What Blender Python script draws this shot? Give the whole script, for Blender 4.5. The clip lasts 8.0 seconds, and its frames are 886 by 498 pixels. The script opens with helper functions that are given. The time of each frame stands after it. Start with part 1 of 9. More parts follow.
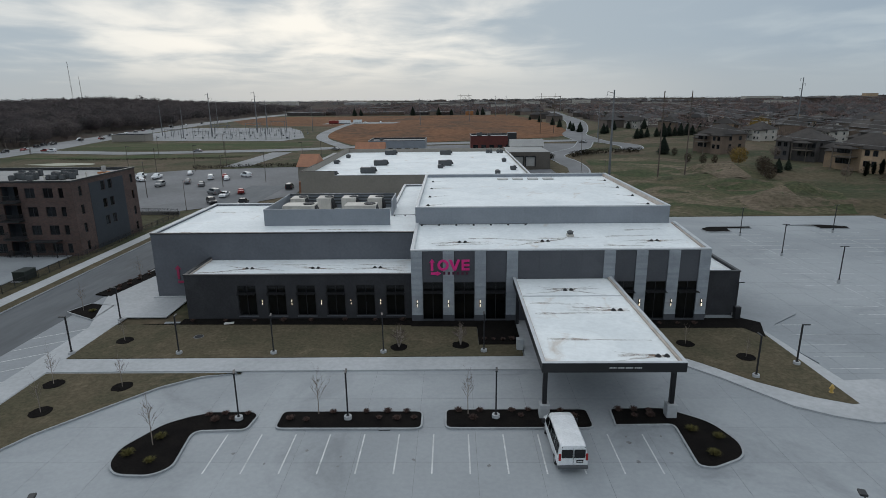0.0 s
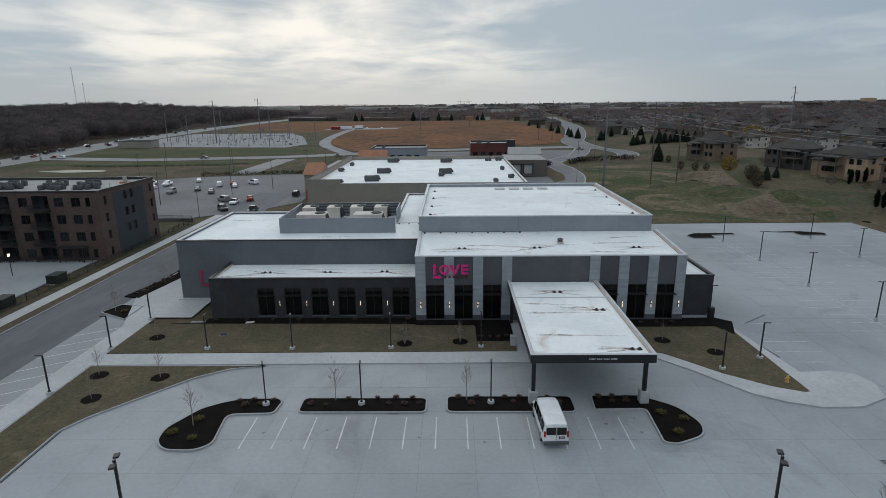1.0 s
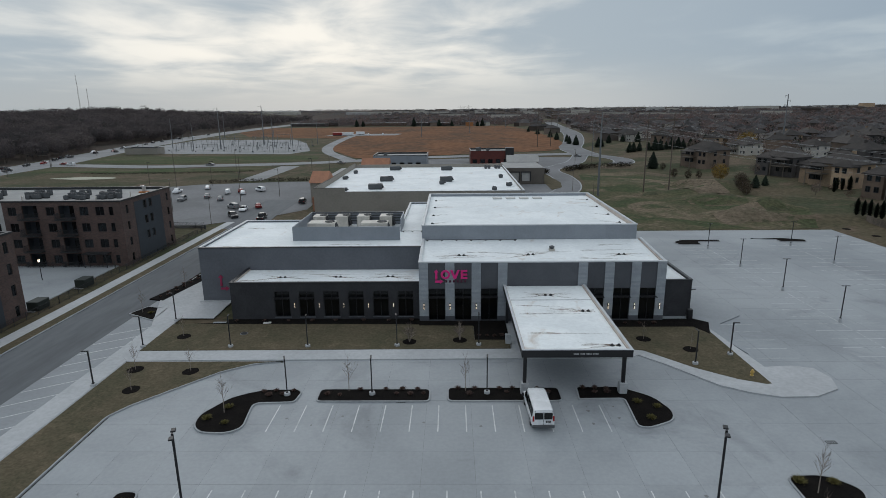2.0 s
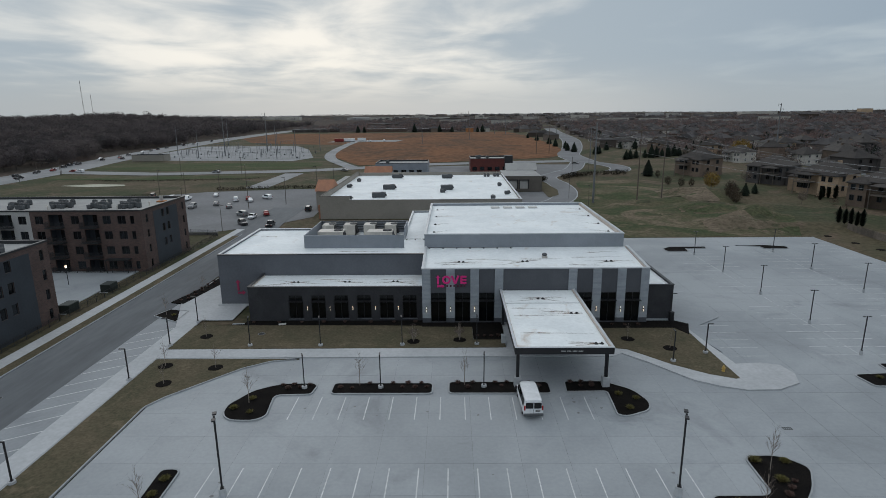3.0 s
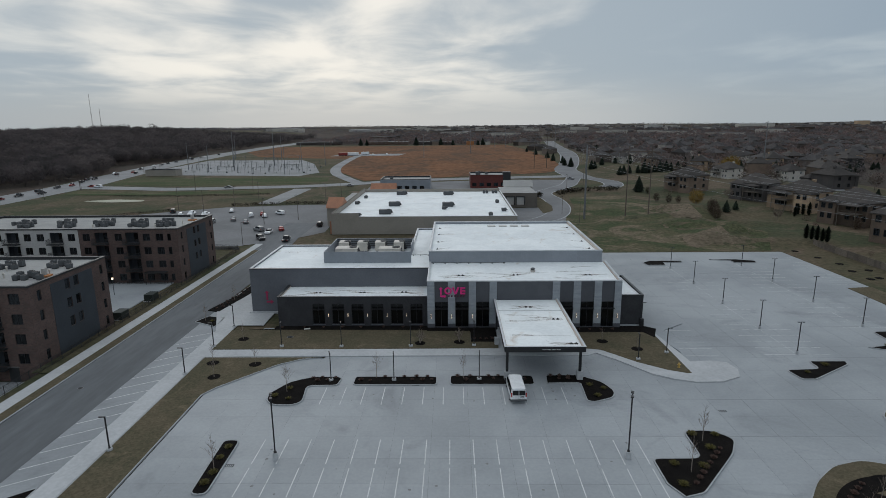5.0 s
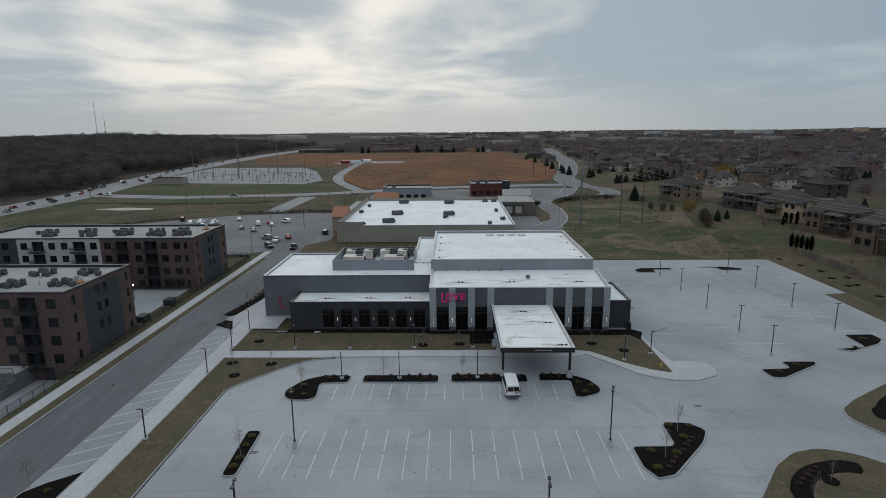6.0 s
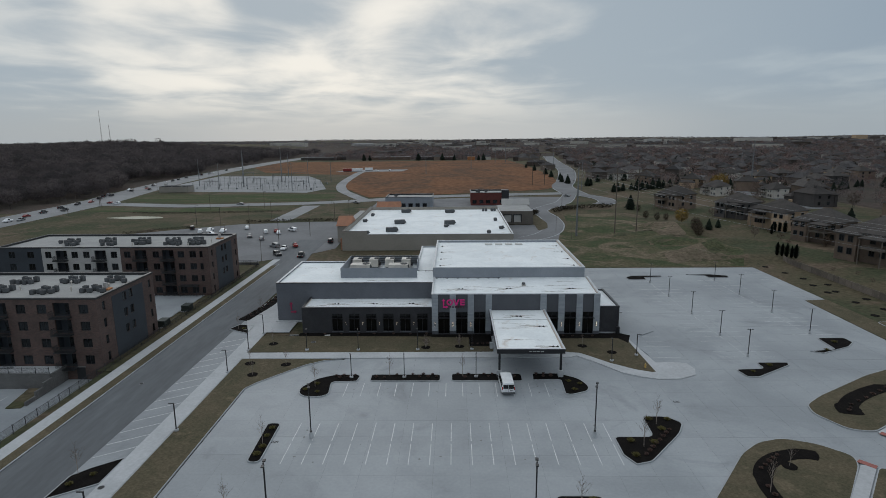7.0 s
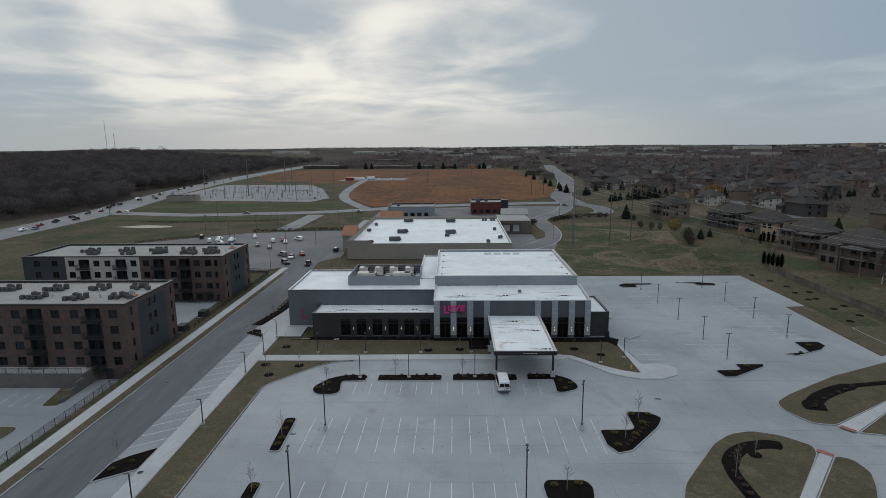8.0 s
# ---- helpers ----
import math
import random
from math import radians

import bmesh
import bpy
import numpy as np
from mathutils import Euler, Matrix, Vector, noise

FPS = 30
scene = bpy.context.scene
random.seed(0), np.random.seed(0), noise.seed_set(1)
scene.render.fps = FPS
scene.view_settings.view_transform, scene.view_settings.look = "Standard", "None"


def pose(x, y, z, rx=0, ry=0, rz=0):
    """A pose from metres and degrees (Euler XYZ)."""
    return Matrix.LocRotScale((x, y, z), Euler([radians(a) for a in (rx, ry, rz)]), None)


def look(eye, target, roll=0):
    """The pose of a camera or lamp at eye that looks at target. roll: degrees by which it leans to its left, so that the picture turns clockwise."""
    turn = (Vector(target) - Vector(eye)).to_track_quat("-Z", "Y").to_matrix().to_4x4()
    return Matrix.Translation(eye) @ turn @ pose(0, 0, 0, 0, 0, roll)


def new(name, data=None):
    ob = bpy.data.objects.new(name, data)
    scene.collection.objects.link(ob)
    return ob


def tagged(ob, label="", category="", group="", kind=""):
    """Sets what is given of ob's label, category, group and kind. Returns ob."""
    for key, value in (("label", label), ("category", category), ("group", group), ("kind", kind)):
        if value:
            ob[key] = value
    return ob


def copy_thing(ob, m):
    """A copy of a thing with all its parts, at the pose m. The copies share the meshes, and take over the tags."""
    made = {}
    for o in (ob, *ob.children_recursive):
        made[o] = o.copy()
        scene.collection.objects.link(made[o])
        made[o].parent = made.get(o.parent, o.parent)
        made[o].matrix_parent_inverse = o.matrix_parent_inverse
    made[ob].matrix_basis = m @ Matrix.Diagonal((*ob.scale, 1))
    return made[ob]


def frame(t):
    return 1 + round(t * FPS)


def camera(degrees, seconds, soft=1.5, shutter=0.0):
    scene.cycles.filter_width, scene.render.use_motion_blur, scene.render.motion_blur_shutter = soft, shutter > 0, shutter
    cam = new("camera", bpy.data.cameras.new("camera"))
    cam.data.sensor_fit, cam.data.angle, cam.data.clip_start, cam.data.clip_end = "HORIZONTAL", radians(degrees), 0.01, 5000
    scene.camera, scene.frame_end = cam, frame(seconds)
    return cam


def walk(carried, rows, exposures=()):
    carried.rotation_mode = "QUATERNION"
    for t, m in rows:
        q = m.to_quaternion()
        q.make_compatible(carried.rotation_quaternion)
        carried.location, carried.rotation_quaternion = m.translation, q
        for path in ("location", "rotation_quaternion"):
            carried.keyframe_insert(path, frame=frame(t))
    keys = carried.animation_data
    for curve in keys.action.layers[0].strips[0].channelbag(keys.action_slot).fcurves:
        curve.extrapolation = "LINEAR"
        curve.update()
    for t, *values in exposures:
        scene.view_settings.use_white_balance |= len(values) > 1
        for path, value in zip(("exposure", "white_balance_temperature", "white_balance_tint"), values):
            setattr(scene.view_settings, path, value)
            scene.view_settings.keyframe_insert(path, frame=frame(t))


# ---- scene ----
cam = camera(76.0, 8.0, soft=0.65)
PATH = [  # seconds, x, y, z, pitch, yaw, roll
    (0, -0.042, 4.475, 25.876, -14.996, 0.969, -0.603),
    (0.5, -0.063, 1.193, 26.886, -14.8, 0.97, -0.596),
    (1, -0.081, -2.084, 27.911, -14.599, 0.973, -0.589),
    (1.5, -0.096, -5.367, 28.95, -14.392, 0.979, -0.582),
    (2, -0.108, -8.666, 30.001, -14.177, 0.987, -0.575),
    (2.5, -0.117, -11.989, 31.063, -13.955, 0.998, -0.568),
    (3, -0.123, -15.347, 32.135, -13.724, 1.011, -0.561),
    (3.5, -0.126, -18.75, 33.216, -13.483, 1.027, -0.554),
    (4, -0.126, -22.206, 34.304, -13.231, 1.045, -0.547),
    (4.5, -0.123, -25.726, 35.399, -12.966, 1.066, -0.54),
    (5, -0.116, -29.319, 36.499, -12.689, 1.089, -0.533),
    (5.5, -0.107, -32.995, 37.603, -12.398, 1.115, -0.526),
    (6, -0.094, -36.763, 38.71, -12.091, 1.143, -0.519),
    (6.5, -0.079, -40.634, 39.819, -11.769, 1.173, -0.512),
    (7, -0.06, -44.616, 40.928, -11.429, 1.206, -0.505),
    (7.5, -0.039, -48.72, 42.037, -11.072, 1.241, -0.498),
    (8, -0.014, -52.956, 43.144, -10.695, 1.279, -0.491),
]
walk(cam, [(t, pose(x, y, z, 90 + p, 0, h) @ pose(0, 0, 0, 0, 0, r)) for t, x, y, z, p, h, r in PATH], exposures=[(0, -0.15), (3, -0.2), (8, -0.29)])

# ---- world, sun ----
SUN_AZ, SUN_EL = -14.0, 26.0
world = bpy.data.worlds.new("sky")
scene.world = world
world.use_nodes = True
wt = world.node_tree
wt.nodes.clear()


def wn(kind, **props):
    n = wt.nodes.new(kind)
    for k, v in props.items():
        if k == "operation":
            n.operation = v
        elif k == "blend_type":
            n.blend_type = v
    return n


def wmath(op, a, b=None, clamp=False):
    n = wn("ShaderNodeMath", operation=op)
    n.use_clamp = clamp
    for i, v in enumerate((a, b)):
        if v is None:
            continue
        if isinstance(v, (int, float)):
            n.inputs[i].default_value = v
        else:
            wt.links.new(v, n.inputs[i])
    return n.outputs[0]


def wmix(fac, a, b):
    n = wt.nodes.new("ShaderNodeMix")
    n.data_type = "RGBA"
    for s, v in ((n.inputs["Factor"], fac), (n.inputs[6], a), (n.inputs[7], b)):
        if isinstance(v, (int, float)):
            s.default_value = v
        elif isinstance(v, tuple):
            s.default_value = (*v, 1)
        else:
            wt.links.new(v, s)
    return n.outputs[2]


def wramp(v, lo, hi):
    n = wt.nodes.new("ShaderNodeMapRange")
    n.interpolation_type = "SMOOTHSTEP"
    n.inputs["From Min"].default_value, n.inputs["From Max"].default_value = lo, hi
    wt.links.new(v, n.inputs["Value"])
    return n.outputs["Result"]


coord = wn("ShaderNodeTexCoord")
sep = wn("ShaderNodeSeparateXYZ")
wt.links.new(coord.outputs["Generated"], sep.inputs[0])
up = wmath("ADD", wmath("MAXIMUM", sep.outputs[2], 0.0), 0.10)
plane = wn("ShaderNodeCombineXYZ")
wt.links.new(wmath("DIVIDE", sep.outputs[0], up), plane.inputs[0])
wt.links.new(wmath("MULTIPLY", wmath("DIVIDE", sep.outputs[1], up), 0.8), plane.inputs[1])


def wnoise(scale, detail, rough, shift):
    m = wn("ShaderNodeMapping")
    m.inputs["Location"].default_value = shift
    wt.links.new(plane.outputs[0], m.inputs[0])
    n = wn("ShaderNodeTexNoise")
    n.inputs["Scale"].default_value, n.inputs["Detail"].default_value, n.inputs["Roughness"].default_value = scale, detail, rough
    n.inputs["Distortion"].default_value = 0.35
    wt.links.new(m.outputs[0], n.inputs["Vector"])
    return n.outputs["Fac"]


big = wnoise(0.30, 3.0, 0.5, (3.1, 1.7, 0))
fine = wnoise(1.3, 7.0, 0.52, (8.4, 2.2, 0))
cover = wmath("ADD", wmath("MULTIPLY", big, 0.46), wmath("MULTIPLY", fine, 0.54))


def lobe(az_deg, el_deg, width):
    """A soft region of the sky round one direction."""
    a, e = radians(az_deg), radians(el_deg)
    n = wt.nodes.new("ShaderNodeVectorMath")
    n.operation = "DOT_PRODUCT"
    n.inputs[1].default_value = (math.sin(a) * math.cos(e), math.cos(a) * math.cos(e), math.sin(e))
    wt.links.new(coord.outputs["Generated"], n.inputs[0])
    return wramp(n.outputs["Value"], math.cos(radians(width)), 1.0)


def total(*terms):
    v = None
    for k, t in terms:
        t = wmath("MULTIPLY", t, k)
        v = t if v is None else wmath("ADD", v, t)
    return v


glow = lobe(SUN_AZ, 11, 34)
wide = lobe(SUN_AZ, 11, 75)
# thick and thin places of the cloud deck
form = total((-0.12, lobe(-37, 4, 10)), (0.09, lobe(-27, 8.5, 8)), (0.08, lobe(-10, 8.5, 10)), (0.08, lobe(5, 9.5, 10)), (0.07, lobe(-36, 13, 9)), (-0.12, lobe(21, 12, 22)), (-0.10, lobe(-14, 13.2, 8)), (0.04, lobe(36, 6, 14)), (-0.06, lobe(45, 13, 20)))
thin = wramp(wmath("ADD", cover, form), 0.37, 0.62)
deck = wmix(wide, (0.245, 0.335, 0.44), (0.42, 0.495, 0.56))
bright = wmix(glow, (0.49, 0.565, 0.62), (1.0, 0.97, 0.90))
clouds = wmix(thin, deck, bright)
low = wramp(sep.outputs[2], 0.0, 0.085)
clouds = wmix(low, wmix(lobe(-3, 3, 30), wmix(wide, (0.375, 0.445, 0.50), (0.425, 0.48, 0.52)), (0.555, 0.595, 0.615)), clouds)
high = wramp(sep.outputs[2], 0.26, 0.62)
clouds = wmix(high, clouds, (0.72, 0.79, 0.86))
sky = wn("ShaderNodeTexSky")
sky.sky_type = "NISHITA"
sky.sun_disc = False
sky.sun_elevation, sky.sun_rotation = radians(SUN_EL), radians(SUN_AZ)
veil = wt.nodes.new("ShaderNodeMix")
veil.data_type = "RGBA"
veil.blend_type = "ADD"
veil.inputs["Factor"].default_value = 0.004
wt.links.new(clouds, veil.inputs[6])
wt.links.new(sky.outputs[0], veil.inputs[7])
back = wn("ShaderNodeBackground")
back.inputs["Strength"].default_value = 1.0
wt.links.new(veil.outputs[2], back.inputs["Color"])
wout = wn("ShaderNodeOutputWorld")
wt.links.new(back.outputs[0], wout.inputs["Surface"])

sun = new("sun", bpy.data.lights.new("sun", "SUN"))
sun.data.energy, sun.data.angle, sun.data.color = 0.55, radians(40), (1.0, 0.98, 0.95)
az, el = radians(SUN_AZ), radians(SUN_EL)
sun.matrix_world = look((0, 0, 0), (-math.sin(az) * math.cos(el), -math.cos(az) * math.cos(el), -math.sin(el)))
sun.location = (-40, 160, 90)

# ---- materials ----
def link_math(nt, op, a, b):
    n = nt.nodes.new("ShaderNodeMath")
    n.operation = op
    for i, v in enumerate((a, b)):
        if isinstance(v, (int, float)):
            n.inputs[i].default_value = v
        else:
            nt.links.new(v, n.inputs[i])
    return n.outputs[0]


def tex_noise(nt, vec, scale, detail=4.0, rough=0.55, distort=0.0):
    n = nt.nodes.new("ShaderNodeTexNoise")
    n.inputs["Scale"].default_value, n.inputs["Detail"].default_value = scale, detail
    n.inputs["Roughness"].default_value, n.inputs["Distortion"].default_value = rough, distort
    nt.links.new(vec, n.inputs["Vector"])
    return n.outputs["Fac"]


def step(nt, v, lo, hi, to0=0.0, to1=1.0):
    n = nt.nodes.new("ShaderNodeMapRange")
    n.interpolation_type = "SMOOTHSTEP"
    for k, x in (("From Min", lo), ("From Max", hi), ("To Min", to0), ("To Max", to1)):
        n.inputs[k].default_value = x
    nt.links.new(v, n.inputs["Value"])
    return n.outputs["Result"]


def blend(nt, fac, a, b, kind="MIX"):
    n = nt.nodes.new("ShaderNodeMix")
    n.data_type, n.blend_type = "RGBA", kind
    for s, v in ((n.inputs["Factor"], fac), (n.inputs[6], a), (n.inputs[7], b)):
        if isinstance(v, (int, float)):
            s.default_value = v
        elif isinstance(v, tuple):
            s.default_value = (*v, 1)
        else:
            nt.links.new(v, s)
    return n.outputs[2]


def mat(name, c1, c2, big=0.3, fine=6.0, rough=0.85, bump=0.15, metal=0.0, vary=0.0, grain=0.25, stretch=(1, 1, 1), local=False, stain=None, spec=0.4):
    """Two colours mixed at a large scale, grain and relief at a fine one, an optional stain (colour, scale, lo, hi), and a shift from object to object."""
    m = bpy.data.materials.new(name)
    m.use_nodes = True
    nt = m.node_tree
    b = nt.nodes["Principled BSDF"]
    if local:
        src = nt.nodes.new("ShaderNodeTexCoord").outputs["Object"]
    else:
        src = nt.nodes.new("ShaderNodeNewGeometry").outputs["Position"]
    mp = nt.nodes.new("ShaderNodeMapping")
    mp.inputs["Scale"].default_value = stretch
    nt.links.new(src, mp.inputs[0])
    vec = mp.outputs[0]
    nb = tex_noise(nt, vec, big, 5.0, 0.6, 0.4)
    nf = tex_noise(nt, vec, fine, 4.0, 0.6)
    col = blend(nt, step(nt, nb, 0.35, 0.65), c1, c2)
    if stain:
        sc, ss, lo, hi = stain
        ns = tex_noise(nt, vec, ss, 6.0, 0.65, 1.2)
        col = blend(nt, step(nt, ns, lo, hi), col, sc)
    shade = step(nt, nf, 0.25, 0.75, 1 - grain, 1 + grain)
    if vary:
        info = nt.nodes.new("ShaderNodeObjectInfo")
        r = step(nt, info.outputs["Random"], 0.0, 1.0, 1 - vary, 1 + vary)
        shade = link_math(nt, "MULTIPLY", shade, r)
    comb = nt.nodes.new("ShaderNodeCombineColor")
    for i in range(3):
        nt.links.new(shade, comb.inputs[i])
    col = blend(nt, 1.0, col, comb.outputs[0], "MULTIPLY")
    nt.links.new(col, b.inputs["Base Color"])
    b.inputs["Roughness"].default_value, b.inputs["Metallic"].default_value = rough, metal
    b.inputs["Specular IOR Level"].default_value = spec
    if bump:
        bn = nt.nodes.new("ShaderNodeBump")
        bn.inputs["Strength"].default_value = bump
        bn.inputs["Distance"].default_value = 0.03
        nt.links.new(nf, bn.inputs["Height"])
        nt.links.new(bn.outputs[0], b.inputs["Normal"])
    return m


def island_mat(name, c1, c2, rough=0.95, spread=0.35, thin=0.0):
    """For stuff of many small loose pieces: each piece takes its own tone."""
    m = bpy.data.materials.new(name)
    m.use_nodes = True
    nt = m.node_tree
    b = nt.nodes["Principled BSDF"]
    g = nt.nodes.new("ShaderNodeNewGeometry")
    nb = tex_noise(nt, g.outputs["Position"], 0.02, 4.0, 0.6)
    col = blend(nt, step(nt, nb, 0.38, 0.62), c1, c2)
    shade = step(nt, g.outputs["Random Per Island"], 0.0, 1.0, 1 - spread, 1 + spread)
    comb = nt.nodes.new("ShaderNodeCombineColor")
    for i in range(3):
        nt.links.new(shade, comb.inputs[i])
    col = blend(nt, 1.0, col, comb.outputs[0], "MULTIPLY")
    nt.links.new(col, b.inputs["Base Color"])
    b.inputs["Roughness"].default_value = rough
    b.inputs["Specular IOR Level"].default_value = 0.15
    if thin:
        # thin twigs let part of the light through to their other side
        out = nt.nodes["Material Output"]
        tl, mx = nt.nodes.new("ShaderNodeBsdfTranslucent"), nt.nodes.new("ShaderNodeMixShader")
        nt.links.new(col, tl.inputs["Color"])
        mx.inputs["Fac"].default_value = thin
        nt.links.new(b.outputs[0], mx.inputs[1])
        nt.links.new(tl.outputs[0], mx.inputs[2])
        nt.links.new(mx.outputs[0], out.inputs["Surface"])
    return m


def plain(name, c, rough=0.5, metal=0.0, spec=0.5):
    return mat(name, c, tuple(v * 0.86 for v in c), big=0.8, fine=9.0, rough=rough, bump=0.03, metal=metal, grain=0.08, local=True, spec=spec)


def glow_mat(name, c, strength):
    m = bpy.data.materials.new(name)
    m.use_nodes = True
    b = m.node_tree.nodes["Principled BSDF"]
    b.inputs["Base Color"].default_value = (*c, 1)
    b.inputs["Emission Color"].default_value = (*c, 1)
    b.inputs["Emission Strength"].default_value = strength
    return m


def glass_mat(name, tint, rough=0.04, vary=0.3):
    m = bpy.data.materials.new(name)
    m.use_nodes = True
    nt = m.node_tree
    b = nt.nodes["Principled BSDF"]
    info = nt.nodes.new("ShaderNodeObjectInfo")
    r = step(nt, info.outputs["Random"], 0.0, 1.0, 1 - vary, 1 + vary)
    comb = nt.nodes.new("ShaderNodeCombineColor")
    for i in range(3):
        nt.links.new(r, comb.inputs[i])
    nt.links.new(blend(nt, 1.0, tint, comb.outputs[0], "MULTIPLY"), b.inputs["Base Color"])
    b.inputs["Roughness"].default_value = rough
    b.inputs["Transmission Weight"].default_value = 0.35
    b.inputs["IOR"].default_value = 1.45
    b.inputs["Specular IOR Level"].default_value = 0.25
    return m


def stain_mat(name, c1, c2):
    """Dirt that covers its surface more or less, by the soak of its mesh and a patchy noise."""
    m = bpy.data.materials.new(name)
    m.use_nodes = True
    nt = m.node_tree
    b = nt.nodes["Principled BSDF"]
    pos = nt.nodes.new("ShaderNodeNewGeometry").outputs["Position"]
    patch = step(nt, tex_noise(nt, pos, 1.6, 5.0, 0.65, 0.6), 0.34, 0.66, 0.15, 1.0)
    nt.links.new(blend(nt, step(nt, tex_noise(nt, pos, 0.9, 3.0), 0.35, 0.65), c1, c2), b.inputs["Base Color"])
    b.inputs["Roughness"].default_value = 0.85
    at = nt.nodes.new("ShaderNodeAttribute")
    at.attribute_name = "soak"
    nt.links.new(link_math(nt, "MULTIPLY", link_math(nt, "MULTIPLY", at.outputs["Fac"], patch), 0.85), b.inputs["Alpha"])
    return m


M = {}
M["concrete"] = mat("concrete", (0.335, 0.355, 0.37), (0.255, 0.274, 0.289), big=0.045, fine=2.6, rough=0.62, bump=0.04, grain=0.05, vary=0.03, stain=((0.205, 0.220, 0.233), 0.075, 0.52, 0.78))
M["bay"] = mat("bay_concrete", (0.285, 0.302, 0.316), (0.225, 0.240, 0.253), big=0.06, fine=2.4, rough=0.75, bump=0.04, grain=0.06, stain=((0.185, 0.197, 0.208), 0.09, 0.54, 0.78))
M["walk"] = mat("walk_concrete", (0.45, 0.46, 0.47), (0.39, 0.40, 0.41), big=0.12, fine=2.2, rough=0.9, bump=0.05, grain=0.08)
M["kerb"] = mat("kerb_concrete", (0.345, 0.36, 0.372), (0.29, 0.303, 0.315), big=0.25, fine=4.0, rough=0.9, bump=0.06, grain=0.12)
M["joint"] = plain("joint_filler", (0.15, 0.155, 0.16), rough=0.9)
M["road"] = mat("road_surface", (0.138, 0.147, 0.156), (0.095, 0.101, 0.108), big=0.10, fine=1.2, rough=0.9, bump=0.06, grain=0.10, stretch=(1, 0.18, 1), stain=((0.10, 0.10, 0.105), 0.30, 0.62, 0.80))
M["asphalt"] = mat("asphalt_worn", (0.175, 0.178, 0.185), (0.135, 0.138, 0.143), big=0.05, fine=0.9, rough=0.92, bump=0.05, grain=0.10)
M["gravel"] = mat("gravel_pale", (0.27, 0.275, 0.28), (0.21, 0.215, 0.22), big=0.05, fine=1.5, rough=0.95, bump=0.2, grain=0.2)
M["paint"] = mat("lane_paint", (0.62, 0.63, 0.63), (0.50, 0.51, 0.51), big=0.5, fine=5.0, rough=0.7, bump=0.0, grain=0.12, stain=((0.36, 0.37, 0.38), 0.8, 0.55, 0.70))
M["paint_worn"] = mat("worn_lane_paint", (0.60, 0.61, 0.62), (0.46, 0.475, 0.49), big=0.35, fine=4.0, rough=0.75, bump=0.0, grain=0.12, stain=((0.30, 0.315, 0.33), 0.5, 0.46, 0.62))
M["lawn"] = mat("dormant_lawn", (0.108, 0.090, 0.060), (0.084, 0.076, 0.049), big=0.16, fine=3.5, rough=1.0, bump=0.4, grain=0.25, stain=((0.135, 0.110, 0.074), 0.30, 0.50, 0.70), spec=0.1)
M["ground"] = mat("rough_grass", (0.098, 0.080, 0.052), (0.052, 0.060, 0.033), big=0.03, fine=0.8, rough=1.0, bump=0.5, grain=0.28, stain=((0.122, 0.092, 0.066), 0.045, 0.50, 0.64), spec=0.1)
M["green"] = mat("green_grass", (0.046, 0.062, 0.028), (0.088, 0.080, 0.047), big=0.06, fine=0.9, rough=1.0, bump=0.5, grain=0.34, stain=((0.150, 0.118, 0.082), 0.05, 0.47, 0.62), spec=0.1)
M["bank_green"] = mat("spring_green_bank", (0.046, 0.068, 0.027), (0.068, 0.074, 0.037), big=0.03, fine=0.8, rough=1.0, bump=0.4, grain=0.3, stretch=(0.5, 1.6, 1), stain=((0.110, 0.092, 0.060), 0.05, 0.48, 0.66), spec=0.1)
M["road_pale"] = mat("pale_worn_road", (0.235, 0.24, 0.245), (0.185, 0.19, 0.195), big=0.05, fine=0.9, rough=0.85, bump=0.05, grain=0.10)
M["field"] = mat("brown_prairie", (0.185, 0.092, 0.050), (0.140, 0.076, 0.045), big=0.02, fine=0.22, rough=1.0, bump=0.3, grain=0.28, stretch=(1, 0.6, 1), stain=((0.100, 0.064, 0.044), 0.022, 0.46, 0.66), spec=0.05)
M["mulch"] = mat("black_mulch", (0.008, 0.0072, 0.007), (0.012, 0.0105, 0.0095), big=0.6, fine=9.0, rough=1.0, bump=0.9, grain=0.45, spec=0.05)
M["roof_white"] = mat("white_membrane", (0.80, 0.83, 0.835), (0.70, 0.735, 0.745), big=0.13, fine=2.0, rough=0.7, bump=0.03, grain=0.05, stain=((0.54, 0.485, 0.43), 0.22, 0.56, 0.80))
M["stain"] = stain_mat("rust_stain", (0.25, 0.165, 0.11), (0.42, 0.32, 0.24))
M["roof_grey"] = mat("grey_membrane", (0.33, 0.33, 0.32), (0.28, 0.28, 0.275), big=0.2, fine=2.0, rough=0.85, bump=0.04, grain=0.08)
M["coping_white"] = plain("pale_coping", (0.50, 0.52, 0.54), rough=0.5)
M["coping_dark"] = plain("dark_coping", (0.022, 0.023, 0.026), rough=0.45)
M["wall_dark"] = mat("charcoal_brick", (0.043, 0.043, 0.047), (0.033, 0.033, 0.037), big=0.5, fine=7.0, rough=0.85, bump=0.15, grain=0.18)
M["wall_mid"] = mat("slate_grey_panel", (0.122, 0.129, 0.146), (0.106, 0.113, 0.128), big=0.25, fine=3.0, rough=0.75, bump=0.05, grain=0.08)
M["panel"] = mat("dark_grey_panel", (0.088, 0.092, 0.104), (0.078, 0.082, 0.093), big=0.4, fine=5.0, rough=0.7, bump=0.04, grain=0.07, vary=0.04)
